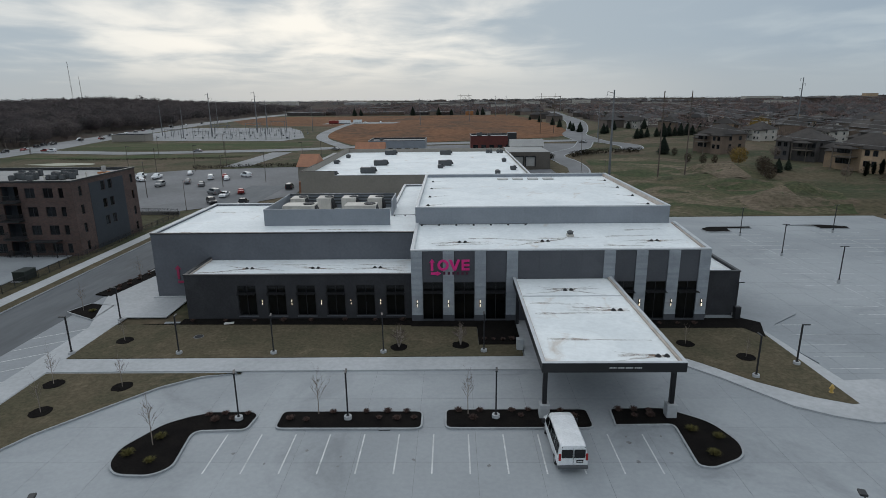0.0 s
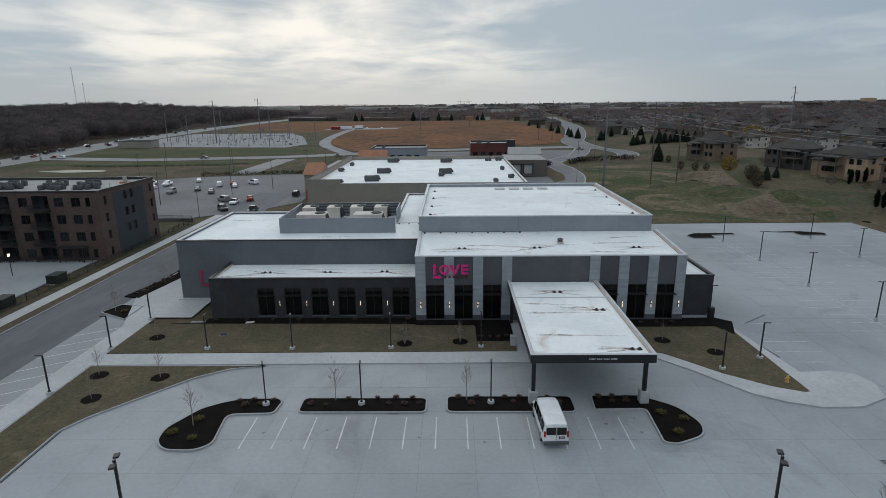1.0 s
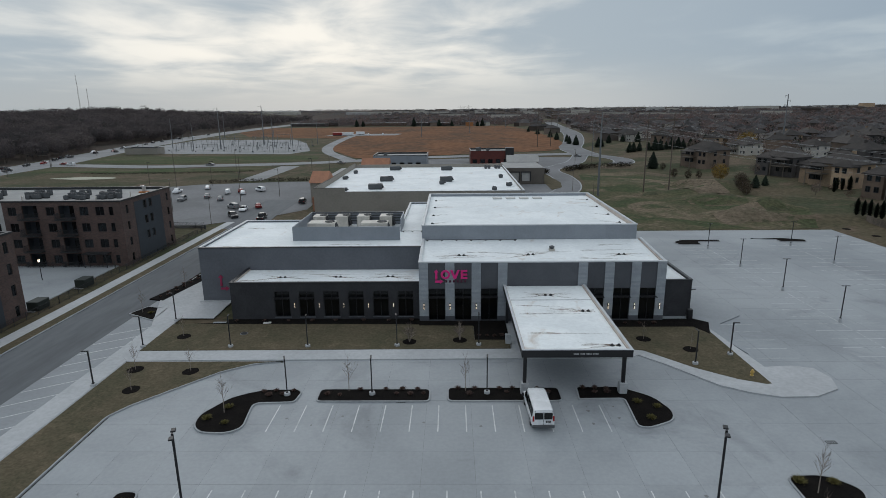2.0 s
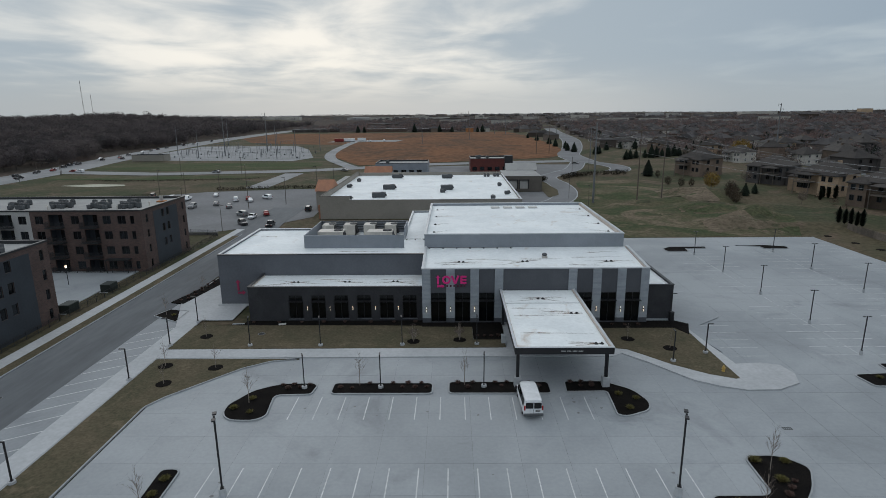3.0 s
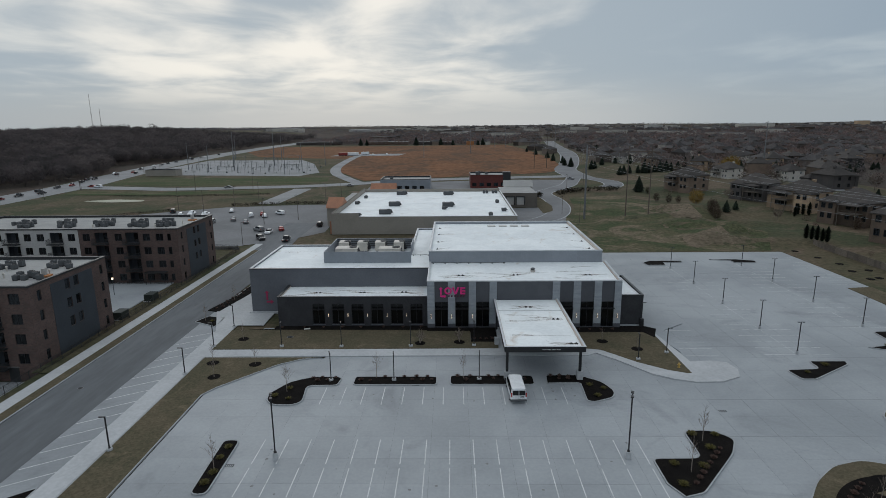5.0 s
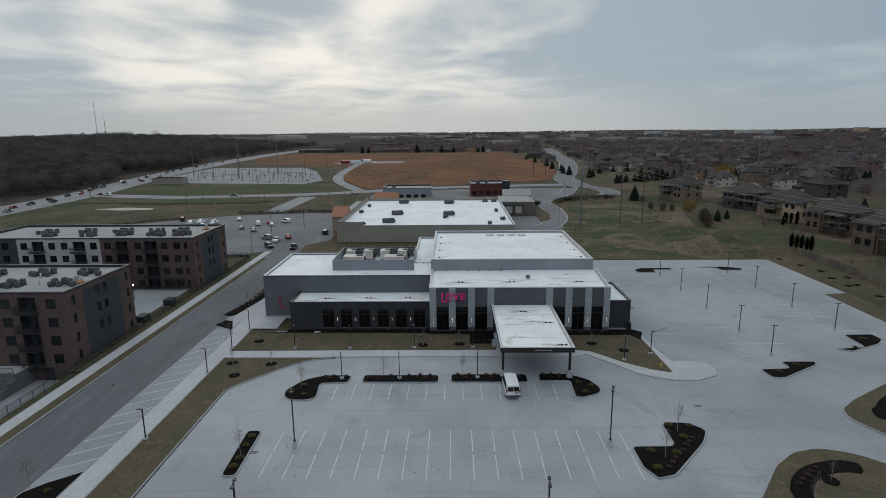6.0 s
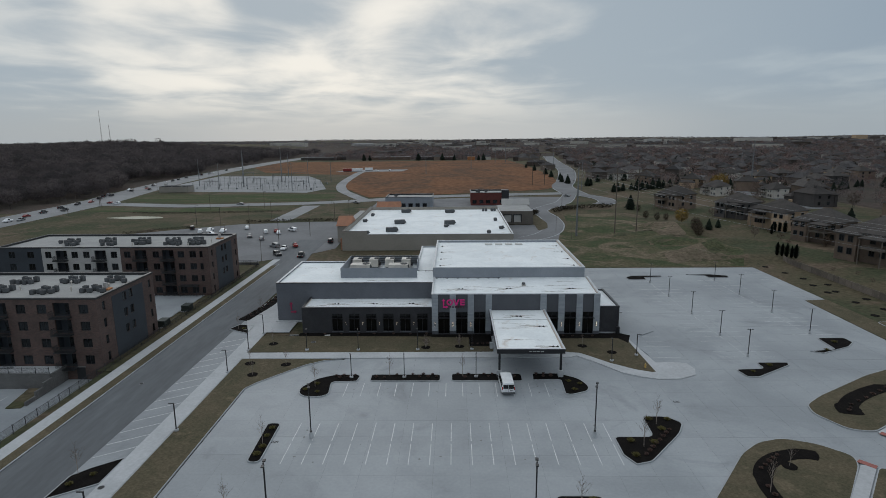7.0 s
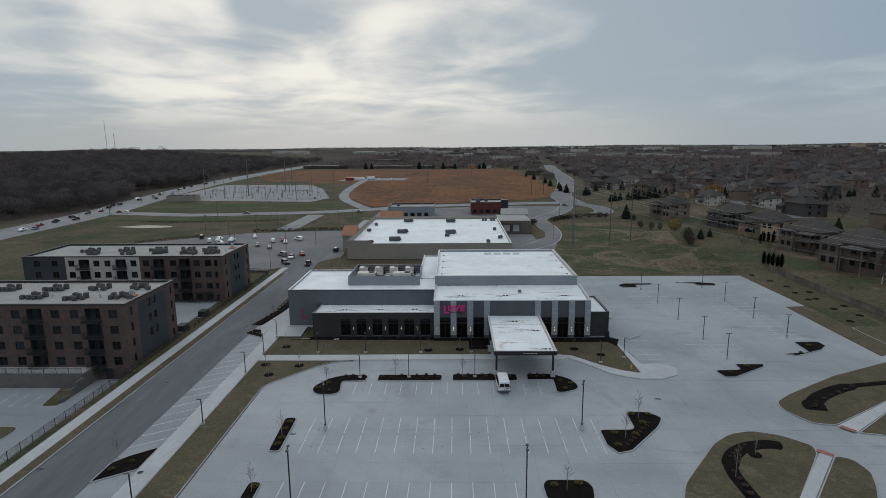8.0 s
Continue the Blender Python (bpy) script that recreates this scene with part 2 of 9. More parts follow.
M["siding"] = mat("pale_grey_siding", (0.31, 0.335, 0.36), (0.27, 0.292, 0.318), big=0.8, fine=8.0, rough=0.7, bump=0.05, grain=0.08, vary=0.08)
M["screen"] = mat("grey_metal_screen", (0.275, 0.296, 0.328), (0.242, 0.264, 0.292), big=0.3, fine=4.0, rough=0.55, bump=0.03, metal=0.2, grain=0.05, vary=0.03)
M["black"] = plain("black_metal", (0.012, 0.012, 0.014), rough=0.45)
M["black_iron"] = plain("black_iron", (0.02, 0.021, 0.023), rough=0.6)
M["pink"] = plain("magenta_acrylic", (0.80, 0.030, 0.25), rough=0.4)
M["dim_pink"] = plain("dim_pink_acrylic", (0.33, 0.025, 0.085), rough=0.45)
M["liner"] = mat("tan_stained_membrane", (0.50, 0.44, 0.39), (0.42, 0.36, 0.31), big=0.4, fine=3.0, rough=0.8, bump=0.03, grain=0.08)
M["litter"] = mat("brown_leaf_litter", (0.085, 0.066, 0.057), (0.062, 0.055, 0.047), big=0.02, fine=0.4, rough=1.0, bump=0.3, grain=0.3, spec=0.05)
M["plum"] = plain("dim_magenta_acrylic", (0.10, 0.016, 0.045), rough=0.45)
M["white_bar"] = plain("white_vinyl", (0.55, 0.55, 0.55), rough=0.5)
M["glass"] = glass_mat("dark_glazing", (0.008, 0.009, 0.010))
M["apt_glass"] = glass_mat("apartment_glazing", (0.022, 0.026, 0.030), vary=0.6)
M["lamp_glow"] = glow_mat("warm_tube", (1.0, 0.80, 0.58), 2.0)
M["window_glow"] = glow_mat("lit_window", (1.0, 0.62, 0.30), 0.12)
M["hvac"] = mat("hvac_metal", (0.54, 0.51, 0.46), (0.47, 0.44, 0.40), big=0.6, fine=5.0, rough=0.6, bump=0.03, grain=0.08, vary=0.08)
M["hvac_dark"] = plain("condenser_grey", (0.085, 0.09, 0.095), rough=0.7)
M["grille"] = plain("dark_grille", (0.02, 0.02, 0.022), rough=0.7)
M["tan"] = mat("tan_block_wall", (0.30, 0.275, 0.24), (0.26, 0.24, 0.21), big=0.15, fine=2.0, rough=0.85, bump=0.05, grain=0.07)
M["brown_wall"] = mat("brown_grey_wall", (0.13, 0.115, 0.10), (0.11, 0.097, 0.085), big=0.2, fine=2.5, rough=0.85, bump=0.05, grain=0.1)
M["terracotta"] = mat("terracotta_tile", (0.36, 0.17, 0.10), (0.30, 0.145, 0.09), big=0.5, fine=4.0, rough=0.85, bump=0.2, grain=0.15)
M["red_wall"] = mat("red_panel_wall", (0.13, 0.034, 0.028), (0.10, 0.028, 0.024), big=0.3, fine=3.0, rough=0.75, bump=0.05, grain=0.08)
M["stucco"] = mat("white_panel_wall", (0.42, 0.41, 0.39), (0.37, 0.36, 0.35), big=0.3, fine=3.0, rough=0.85, bump=0.05, grain=0.08)
M["slate"] = mat("blue_grey_panel", (0.042, 0.050, 0.060), (0.036, 0.042, 0.051), big=0.3, fine=3.0, rough=0.75, bump=0.05, grain=0.08)
M["shingle"] = mat("weathered_shingle", (0.064, 0.056, 0.051), (0.045, 0.040, 0.037), big=0.35, fine=3.5, rough=0.95, bump=0.35, grain=0.25, vary=0.22)
M["beige"] = mat("beige_stucco", (0.40, 0.285, 0.185), (0.31, 0.225, 0.155), big=0.3, fine=3.0, rough=0.9, bump=0.1, grain=0.1, vary=0.25)
M["house_brown"] = mat("brown_lap_siding", (0.165, 0.118, 0.088), (0.125, 0.092, 0.070), big=0.3, fine=3.0, rough=0.85, bump=0.1, grain=0.1, vary=0.3)
M["house_grey"] = mat("dark_grey_siding", (0.078, 0.069, 0.065), (0.060, 0.055, 0.053), big=0.3, fine=3.0, rough=0.85, bump=0.1, grain=0.1, vary=0.25)
M["house_white"] = mat("cream_siding", (0.48, 0.45, 0.40), (0.42, 0.39, 0.35), big=0.3, fine=3.0, rough=0.85, bump=0.1, grain=0.08)
M["trim_white"] = plain("white_trim", (0.55, 0.54, 0.52), rough=0.6)
M["bark"] = mat("grey_bark", (0.16, 0.13, 0.11), (0.11, 0.09, 0.078), big=2.0, fine=14.0, rough=0.95, bump=0.4, grain=0.3)
M["bark_pale"] = mat("pale_bark", (0.30, 0.25, 0.21), (0.22, 0.185, 0.16), big=2.0, fine=14.0, rough=0.95, bump=0.4, grain=0.3)
M["twig"] = island_mat("bare_twigs", (0.15, 0.115, 0.095), (0.12, 0.095, 0.08))
M["woods"] = island_mat("woodland_twigs", (0.110, 0.094, 0.092), (0.092, 0.081, 0.083), spread=0.16, thin=0.45)
M["woods_dark"] = island_mat("woodland_twigs_dark", (0.082, 0.071, 0.071), (0.069, 0.063, 0.064), spread=0.16, thin=0.45)
M["woods_pale"] = island_mat("woodland_twigs_pale", (0.140, 0.120, 0.116), (0.115, 0.100, 0.100), spread=0.16, thin=0.45)
M["suburb_red"] = island_mat("far_red_twigs", (0.200, 0.135, 0.122), (0.165, 0.120, 0.112), spread=0.2, thin=0.45)
M["suburb_tree"] = island_mat("far_twigs", (0.165, 0.132, 0.125), (0.130, 0.112, 0.110), spread=0.2, thin=0.45)
# twig colour shifted to grey-blue, distance haze put into the base colour
M["suburb_haze"] = island_mat("far_hazed_twigs", (0.160, 0.152, 0.160), (0.128, 0.124, 0.134), spread=0.2, thin=0.45)
M["bare_soil"] = mat("bare_tan_soil", (0.150, 0.118, 0.085), (0.105, 0.086, 0.060), big=0.12, fine=0.9, rough=1.0, bump=0.5, grain=0.3, stain=((0.062, 0.062, 0.036), 0.16, 0.52, 0.66), spec=0.1)
M["conifer"] = island_mat("spruce_needles", (0.018, 0.026, 0.017), (0.014, 0.020, 0.014))
M["willow"] = island_mat("yellow_willow_twigs", (0.22, 0.145, 0.04), (0.19, 0.12, 0.035))
M["rust_shrub"] = island_mat("rusty_shrub_twigs", (0.098, 0.062, 0.052), (0.078, 0.053, 0.046))
M["ochre_shrub"] = island_mat("ochre_juniper", (0.100, 0.088, 0.030), (0.080, 0.070, 0.026))
M["thicket"] = island_mat("brown_thicket_twigs", (0.080, 0.056, 0.040), (0.050, 0.040, 0.028))
M["hedge"] = island_mat("dark_hedge_leaves", (0.028, 0.024, 0.016), (0.022, 0.020, 0.014))
M["wood"] = mat("weathered_fence_wood", (0.17, 0.14, 0.115), (0.13, 0.11, 0.09), big=0.6, fine=6.0, rough=0.9, bump=0.2, grain=0.2, vary=0.2)
M["pole_wood"] = mat("utility_pole_wood", (0.13, 0.10, 0.08), (0.10, 0.08, 0.065), big=0.6, fine=6.0, rough=0.9, bump=0.2, grain=0.2)
M["steel"] = mat("galvanised_steel", (0.21, 0.215, 0.22), (0.17, 0.175, 0.18), big=0.5, fine=4.0, rough=0.5, bump=0.03, metal=0.5, grain=0.1)
M["weathering"] = mat("weathering_steel", (0.105, 0.085, 0.07), (0.085, 0.07, 0.06), big=0.5, fine=4.0, rough=0.7, bump=0.05, grain=0.15)
M["wire"] = plain("aluminium_wire", (0.30, 0.30, 0.30), rough=0.5)
M["car_white"] = plain("white_car_paint", (0.80, 0.81, 0.82), rough=0.25)
M["car_black"] = plain("black_car_paint", (0.018, 0.018, 0.02), rough=0.25)
M["car_grey"] = plain("silver_grey_car_paint", (0.20, 0.205, 0.21), rough=0.28)
M["car_red"] = plain("dark_red_car_paint", (0.22, 0.022, 0.02), rough=0.28)
M["oil"] = mat("oil_stain", (0.15, 0.15, 0.15), (0.20, 0.205, 0.21), big=2.0, fine=9.0, rough=0.6, bump=0.0, grain=0.2)
M["rubber"] = plain("black_rubber", (0.015, 0.015, 0.016), rough=0.85)
M["rim"] = plain("alloy_rim", (0.30, 0.30, 0.31), rough=0.35, metal=0.7)
M["car_glass"] = plain("dark_car_glass", (0.010, 0.011, 0.012), rough=0.06)
M["tail_red"] = plain("red_lens", (0.36, 0.02, 0.02), rough=0.25)
M["orange"] = plain("orange_cedar", (0.42, 0.17, 0.06), rough=0.8)
M["yellow"] = plain("yellow_cast_iron", (0.55, 0.36, 0.10), rough=0.5)
M["green_box"] = plain("dark_green_box", (0.018, 0.026, 0.022), rough=0.6)
M["pond"] = plain("pale_dry_basin", (0.30, 0.30, 0.22), rough=0.6)
M["tactile"] = plain("red_tactile_paving", (0.33, 0.12, 0.10), rough=0.9)


def brick_mat(name, c1, c2, mortar):
    m = bpy.data.materials.new(name)
    m.use_nodes = True
    nt = m.node_tree
    b = nt.nodes["Principled BSDF"]
    pos = nt.nodes.new("ShaderNodeNewGeometry").outputs["Position"]
    s = nt.nodes.new("ShaderNodeSeparateXYZ")
    nt.links.new(pos, s.inputs[0])
    c = nt.nodes.new("ShaderNodeCombineXYZ")
    nt.links.new(link_math(nt, "ADD", s.outputs[0], s.outputs[1]), c.inputs[0])
    nt.links.new(s.outputs[2], c.inputs[1])
    t = nt.nodes.new("ShaderNodeTexBrick")
    t.inputs["Scale"].default_value = 1.0
    t.inputs["Brick Width"].default_value, t.inputs["Row Height"].default_value = 0.40, 0.20
    t.inputs["Mortar Size"].default_value = 0.012
    t.inputs["Color1"].default_value, t.inputs["Color2"].default_value, t.inputs["Mortar"].default_value = (*c1, 1), (*c2, 1), (*mortar, 1)
    nt.links.new(c.outputs[0], t.inputs["Vector"])
    nb = tex_noise(nt, pos, 0.35, 5.0, 0.6)
    sh = step(nt, nb, 0.3, 0.7, 0.85, 1.15)
    comb = nt.nodes.new("ShaderNodeCombineColor")
    for i in range(3):
        nt.links.new(sh, comb.inputs[i])
    nt.links.new(blend(nt, 1.0, t.outputs["Color"], comb.outputs[0], "MULTIPLY"), b.inputs["Base Color"])
    b.inputs["Roughness"].default_value = 0.9
    bn = nt.nodes.new("ShaderNodeBump")
    bn.inputs["Strength"].default_value, bn.inputs["Distance"].default_value = 0.3, 0.01
    bn.invert = True
    nt.links.new(t.outputs["Fac"], bn.inputs["Height"])
    nt.links.new(bn.outputs[0], b.inputs["Normal"])
    return m


M["brick"] = brick_mat("brown_brick", (0.112, 0.070, 0.060), (0.074, 0.049, 0.043), (0.098, 0.080, 0.072))
M["block"] = brick_mat("grey_retaining_block", (0.15, 0.145, 0.14), (0.12, 0.118, 0.115), (0.07, 0.07, 0.07))

# ---- building helpers ----
def mesh_of(bm, material, smooth=False):
    me = bpy.data.meshes.new("m")
    bm.normal_update()
    bm.to_mesh(me)
    bm.free()
    if material:
        me.materials.append(material)
    if smooth:
        me.shade_smooth()
    return me


def thing(name, at, label, category, group="", rz=0.0, kind=""):
    e = new(name)
    e.empty_display_size = 0.3
    e.matrix_basis = pose(*at, 0, 0, rz)
    return tagged(e, label, category, group, kind)


def part(name, bm, material, parent, label="", smooth=False):
    me = bm if isinstance(bm, bpy.types.Mesh) else mesh_of(bm, material, smooth)
    me.name = name
    ob = new(name, me)
    ob.parent = parent
    if label:
        ob["label"] = label
    return ob


def solo(name, bm, material, label, category, kind="", group="", smooth=False):
    me = bm if isinstance(bm, bpy.types.Mesh) else mesh_of(bm, material, smooth)
    me.name = name
    return tagged(new(name, me), label, category, group, kind)


def box(bm, x0, x1, y0, y1, z0, z1, bevel=0.0):
    r = bmesh.ops.create_cube(bm, size=1.0)["verts"]
    bmesh.ops.scale(bm, vec=(x1 - x0, y1 - y0, z1 - z0), verts=r)
    bmesh.ops.translate(bm, vec=((x0 + x1) / 2, (y0 + y1) / 2, (z0 + z1) / 2), verts=r)
    if bevel:
        es = list({e for v in r for e in v.link_edges})
        bmesh.ops.bevel(bm, geom=es, offset=bevel, segments=1, affect="EDGES")
    return bm


def boxes(*rows, bevel=0.0):
    bm = bmesh.new()
    for r in rows:
        box(bm, *r, bevel=bevel)
    return bm


def tube(bm, a, b, r0, r1, n=8, caps=True):
    a, b = Vector(a), Vector(b)
    d = (b - a)
    q = d.to_track_quat("Z", "Y").to_matrix()
    rings = []
    for c, r in ((a, r0), (b, r1)):
        rings.append([bm.verts.new(c + q @ Vector((r * math.cos(2 * math.pi * i / n), r * math.sin(2 * math.pi * i / n), 0))) for i in range(n)])
    for i in range(n):
        j = (i + 1) % n
        bm.faces.new((rings[0][i], rings[0][j], rings[1][j], rings[1][i]))
    if caps:
        bm.faces.new(rings[0][::-1])
        bm.faces.new(rings[1])
    return bm


def area2(pts):
    return sum(pts[i - 1][0] * pts[i][1] - pts[i][0] * pts[i - 1][1] for i in range(len(pts)))


def ccw(pts):
    return list(pts) if area2(pts) > 0 else list(pts)[::-1]


def rounded(pts, r, n=5):
    """A polygon with its corners rounded; r is one radius or one for each corner."""
    pts = list(pts)
    rs = [r] * len(pts) if isinstance(r, (int, float)) else list(r)
    out = []
    for i, p in enumerate(pts):
        a, b, c = Vector(pts[i - 1]), Vector(p), Vector(pts[(i + 1) % len(pts)])
        u, v = a - b, c - b
        lu, lv = u.length, v.length
        k = min(rs[i], 0.48 * lu, 0.48 * lv)
        if k < 0.02:
            out.append(tuple(b))
            continue
        s, e = b + u / lu * k, b + v / lv * k
        for j in range(n + 1):
            t = j / n
            q = s * (1 - t) ** 2 + b * 2 * t * (1 - t) + e * t * t
            out.append((q.x, q.y))
    return out


def inset(pts, d):
    pts = ccw(pts)
    out = []
    for i, p in enumerate(pts):
        a, b, c = Vector(pts[i - 1]), Vector(p), Vector(pts[(i + 1) % len(pts)])
        u, v = (b - a).normalized(), (c - b).normalized()
        n1, n2 = Vector((-u.y, u.x)), Vector((-v.y, v.x))
        m = n1 + n2
        k = max(0.35, 1 + n1.dot(n2))
        out.append(tuple(b + m * (d / k)))
    return out


def slab(bm, pts, z0, z1):
    pts = ccw(pts)
    lo = [bm.verts.new((x, y, z0)) for x, y in pts]
    hi = [bm.verts.new((x, y, z1)) for x, y in pts]
    n = len(pts)
    for i in range(n):
        j = (i + 1) % n
        bm.faces.new((lo[i], lo[j], hi[j], hi[i]))
    top = bm.faces.new(hi)
    bot = bm.faces.new(lo[::-1])
    top.normal_update()
    bot.normal_update()
    bmesh.ops.triangulate(bm, faces=[top, bot])
    return bm


def ring(bm, outer, inner, z0, z1, z_in):
    n = len(outer)
    rows = [[bm.verts.new((x, y, z)) for x, y in pts] for pts, z in ((outer, z0), (outer, z1), (inner, z1), (inner, z_in))]
    for a, b in zip(rows, rows[1:]):
        for i in range(n):
            j = (i + 1) % n
            bm.faces.new((a[i], a[j], b[j], b[i]))
    return bm


def wall(bm, length, z0, z1, thick, holes, m):
    """A wall along local x from 0 to length, its face at y = 0, thick towards +y, with holes (x0, x1, z0, z1) right through it, set by the matrix m."""
    xs = sorted({0.0, length, *[h[0] for h in holes], *[h[1] for h in holes]})
    zs = sorted({z0, z1, *[h[2] for h in holes], *[h[3] for h in holes]})

    def solid(i, k):
        if i < 0 or k < 0 or i >= len(xs) - 1 or k >= len(zs) - 1:
            return False
        cx, cz = (xs[i] + xs[i + 1]) / 2, (zs[k] + zs[k + 1]) / 2
        return not any(h[0] < cx < h[1] and h[2] < cz < h[3] for h in holes)

    made = {}

    def vert(x, y, z):
        key = (round(x, 4), round(y, 4), round(z, 4))
        if key not in made:
            made[key] = bm.verts.new(m @ Vector((x, y, z)))
        return made[key]

    def quad(*p):
        bm.faces.new([vert(*c) for c in p])

    t = thick
    for i in range(len(xs) - 1):
        for k in range(len(zs) - 1):
            if not solid(i, k):
                continue
            a, b, c, d = xs[i], xs[i + 1], zs[k], zs[k + 1]
            quad((a, 0, c), (b, 0, c), (b, 0, d), (a, 0, d))
            quad((a, t, c), (a, t, d), (b, t, d), (b, t, c))
            if not solid(i - 1, k):
                quad((a, 0, c), (a, 0, d), (a, t, d), (a, t, c))
            if not solid(i + 1, k):
                quad((b, 0, c), (b, t, c), (b, t, d), (b, 0, d))
            if not solid(i, k - 1):
                quad((a, 0, c), (a, t, c), (b, t, c), (b, 0, c))
            if not solid(i, k + 1):
                quad((a, 0, d), (b, 0, d), (b, t, d), (a, t, d))
    return bm


def frame_mesh(w, h, bar, depth, mullions=(), transoms=()):
    """A window frame, its lower left corner at the origin, its face at y = 0."""
    xs, zs = [bar / 2, *mullions, w - bar / 2], [bar / 2, *transoms, h - bar / 2]
    holes = [(x0 + bar / 2, x1 - bar / 2, z0 + bar / 2, z1 - bar / 2) for x0, x1 in zip(xs, xs[1:]) for z0, z1 in zip(zs, zs[1:])]
    return wall(bmesh.new(), w, 0, h, depth, holes, Matrix())


def path_strip(pts, half):
    """The outline of a strip of the given half width along a line of points."""
    left, right = [], []
    for i, p in enumerate(pts):
        a, b = Vector(pts[max(0, i - 1)]), Vector(pts[min(len(pts) - 1, i + 1)])
        d = (b - a).normalized()
        n = Vector((-d.y, d.x))
        w = half[i] if isinstance(half, (list, tuple)) else half
        left.append(tuple(Vector(p) + n * w))
        right.append(tuple(Vector(p) - n * w))
    return left + right[::-1]


def bend(pts, k=6):
    """Catmull-Rom through the points."""
    out = []
    for i in range(len(pts) - 1):
        p0, p1, p2, p3 = (Vector(pts[max(0, min(len(pts) - 1, j))]) for j in (i - 1, i, i + 1, i + 2))
        for s in range(k):
            t = s / k
            q = 0.5 * (2 * p1 + (p2 - p0) * t + (2 * p0 - 5 * p1 + 4 * p2 - p3) * t * t + (3 * p1 - p0 - 3 * p2 + p3) * t ** 3)
            out.append(tuple(q))
    out.append(tuple(pts[-1]))
    return out


def sstep(a, b, v):
    t = np.clip((v - a) / (b - a), 0, 1)
    return t * t * (3 - 2 * t)


def hz(x, y):
    """Height of the open ground."""
    x, y = np.asarray(x, float), np.asarray(y, float)
    z = -0.13 + 0 * x
    z = z - 2.4 * sstep(-62.8, -65.2, x) * sstep(55.5, 52.0, y)
    for cx, cy, sx, sy, h in ((95, 197, 11, 13, 3.2), (82, 170, 8, 6, 2.4), (79, 144, 8, 4.5, 2.4), (90, 152, 9, 4, 1.8), (91, 139, 12, 3.5, 1.7), (100, 168, 8, 6, 1.6), (68, 205, 14, 16, 0.9), (110, 215, 10, 12, 1.5)):
        z = z + h * np.exp(-((x - cx) / sx) ** 2 - ((y - cy) / sy) ** 2)
    z = z + 1.8 * sstep(94, 124, x) * sstep(-20, 80, y)
    lumps = random.Random(17)
    for _ in range(22):
        cx, cy, s, h = lumps.uniform(66, 106), lumps.uniform(134, 200), lumps.uniform(2.2, 5.0), lumps.uniform(0.35, 1.1)
        z = z + h * np.exp(-((x - cx) / (s * 1.5)) ** 2 - ((y - cy) / s) ** 2)
    far = np.hypot(x, y)
    z = z + 14 * sstep(-330, -760, x) * sstep(100, 700, y) * sstep(4500, 1500, y)
    roll = np.sin(x * 0.0031 + 0.7) * np.sin(y * 0.0023 + 1.1) + 0.5 * np.sin(x * 0.0071 + y * 0.0049)
    z = z + (5.0 * roll - 2.0) * sstep(600, 1500, far)
    return z


def H(x, y):
    return float(hz(x, y))

# ---- ground, roads, pavements ----
def axis(lo, hi, near_lo, near_hi, step_near):
    mid = list(np.arange(near_lo, near_hi + 0.01, step_near))
    up, s, v = [], step_near, near_hi
    while v < hi:
        s *= 1.12
        v += s
        up.append(min(v, hi))
    dn, s, v = [], step_near, near_lo
    while v > lo:
        s *= 1.12
        v -= s
        dn.append(max(v, lo))
    return np.array(dn[::-1] + mid + up)


gx, gy = axis(-4700, 4700, -120, 150, 3.0), axis(-1500, 4750, -30, 260, 3.0)
X, Y = np.meshgrid(gx, gy)
Z = hz(X, Y)
nx, ny = len(gx), len(gy)
vs = np.stack([X.ravel(), Y.ravel(), Z.ravel()], 1)
ii, jj = np.meshgrid(np.arange(nx - 1), np.arange(ny - 1))
a = (jj * nx + ii).ravel()
fs = np.stack([a, a + 1, a + nx + 1, a + nx], 1)
me = bpy.data.meshes.new("ground")
me.from_pydata(vs.tolist(), [], fs.tolist())
me.materials.append(M["ground"])
me.shade_smooth()
tagged(new("ground", me), "rough dormant grass and bare soil reaching the horizon", "ground", kind="structure")


def sheet(name, pts, z, material, label, category, thick=0.12):
    bm = bmesh.new()
    slab(bm, pts, z - thick, z)
    return solo(name, bm, material, label, category, kind="structure")


def draped(name, pts, lift, material, label, category, cell=14.0):
    """A flat patch of land cover that follows the ground."""
    bm = bmesh.new()
    pts = ccw(pts)
    f = bm.faces.new([bm.verts.new((x, y, 0)) for x, y in pts])
    f.normal_update()
    bmesh.ops.triangulate(bm, faces=[f])
    xs, ys = [p[0] for p in pts], [p[1] for p in pts]
    for lo, hi, nrm in ((min(xs), max(xs), (1, 0, 0)), (min(ys), max(ys), (0, 1, 0))):
        c = lo + cell
        while c < hi:
            co = (c, 0, 0) if nrm[0] else (0, c, 0)
            bmesh.ops.bisect_plane(bm, geom=bm.verts[:] + bm.edges[:] + bm.faces[:], plane_co=co, plane_no=nrm)
            c += cell
    for v in bm.verts:
        v.co.z = H(v.co.x, v.co.y) + lift
    bmesh.ops.triangulate(bm, faces=bm.faces[:])
    return solo(name, bm, material, label, category, kind="structure", smooth=True)


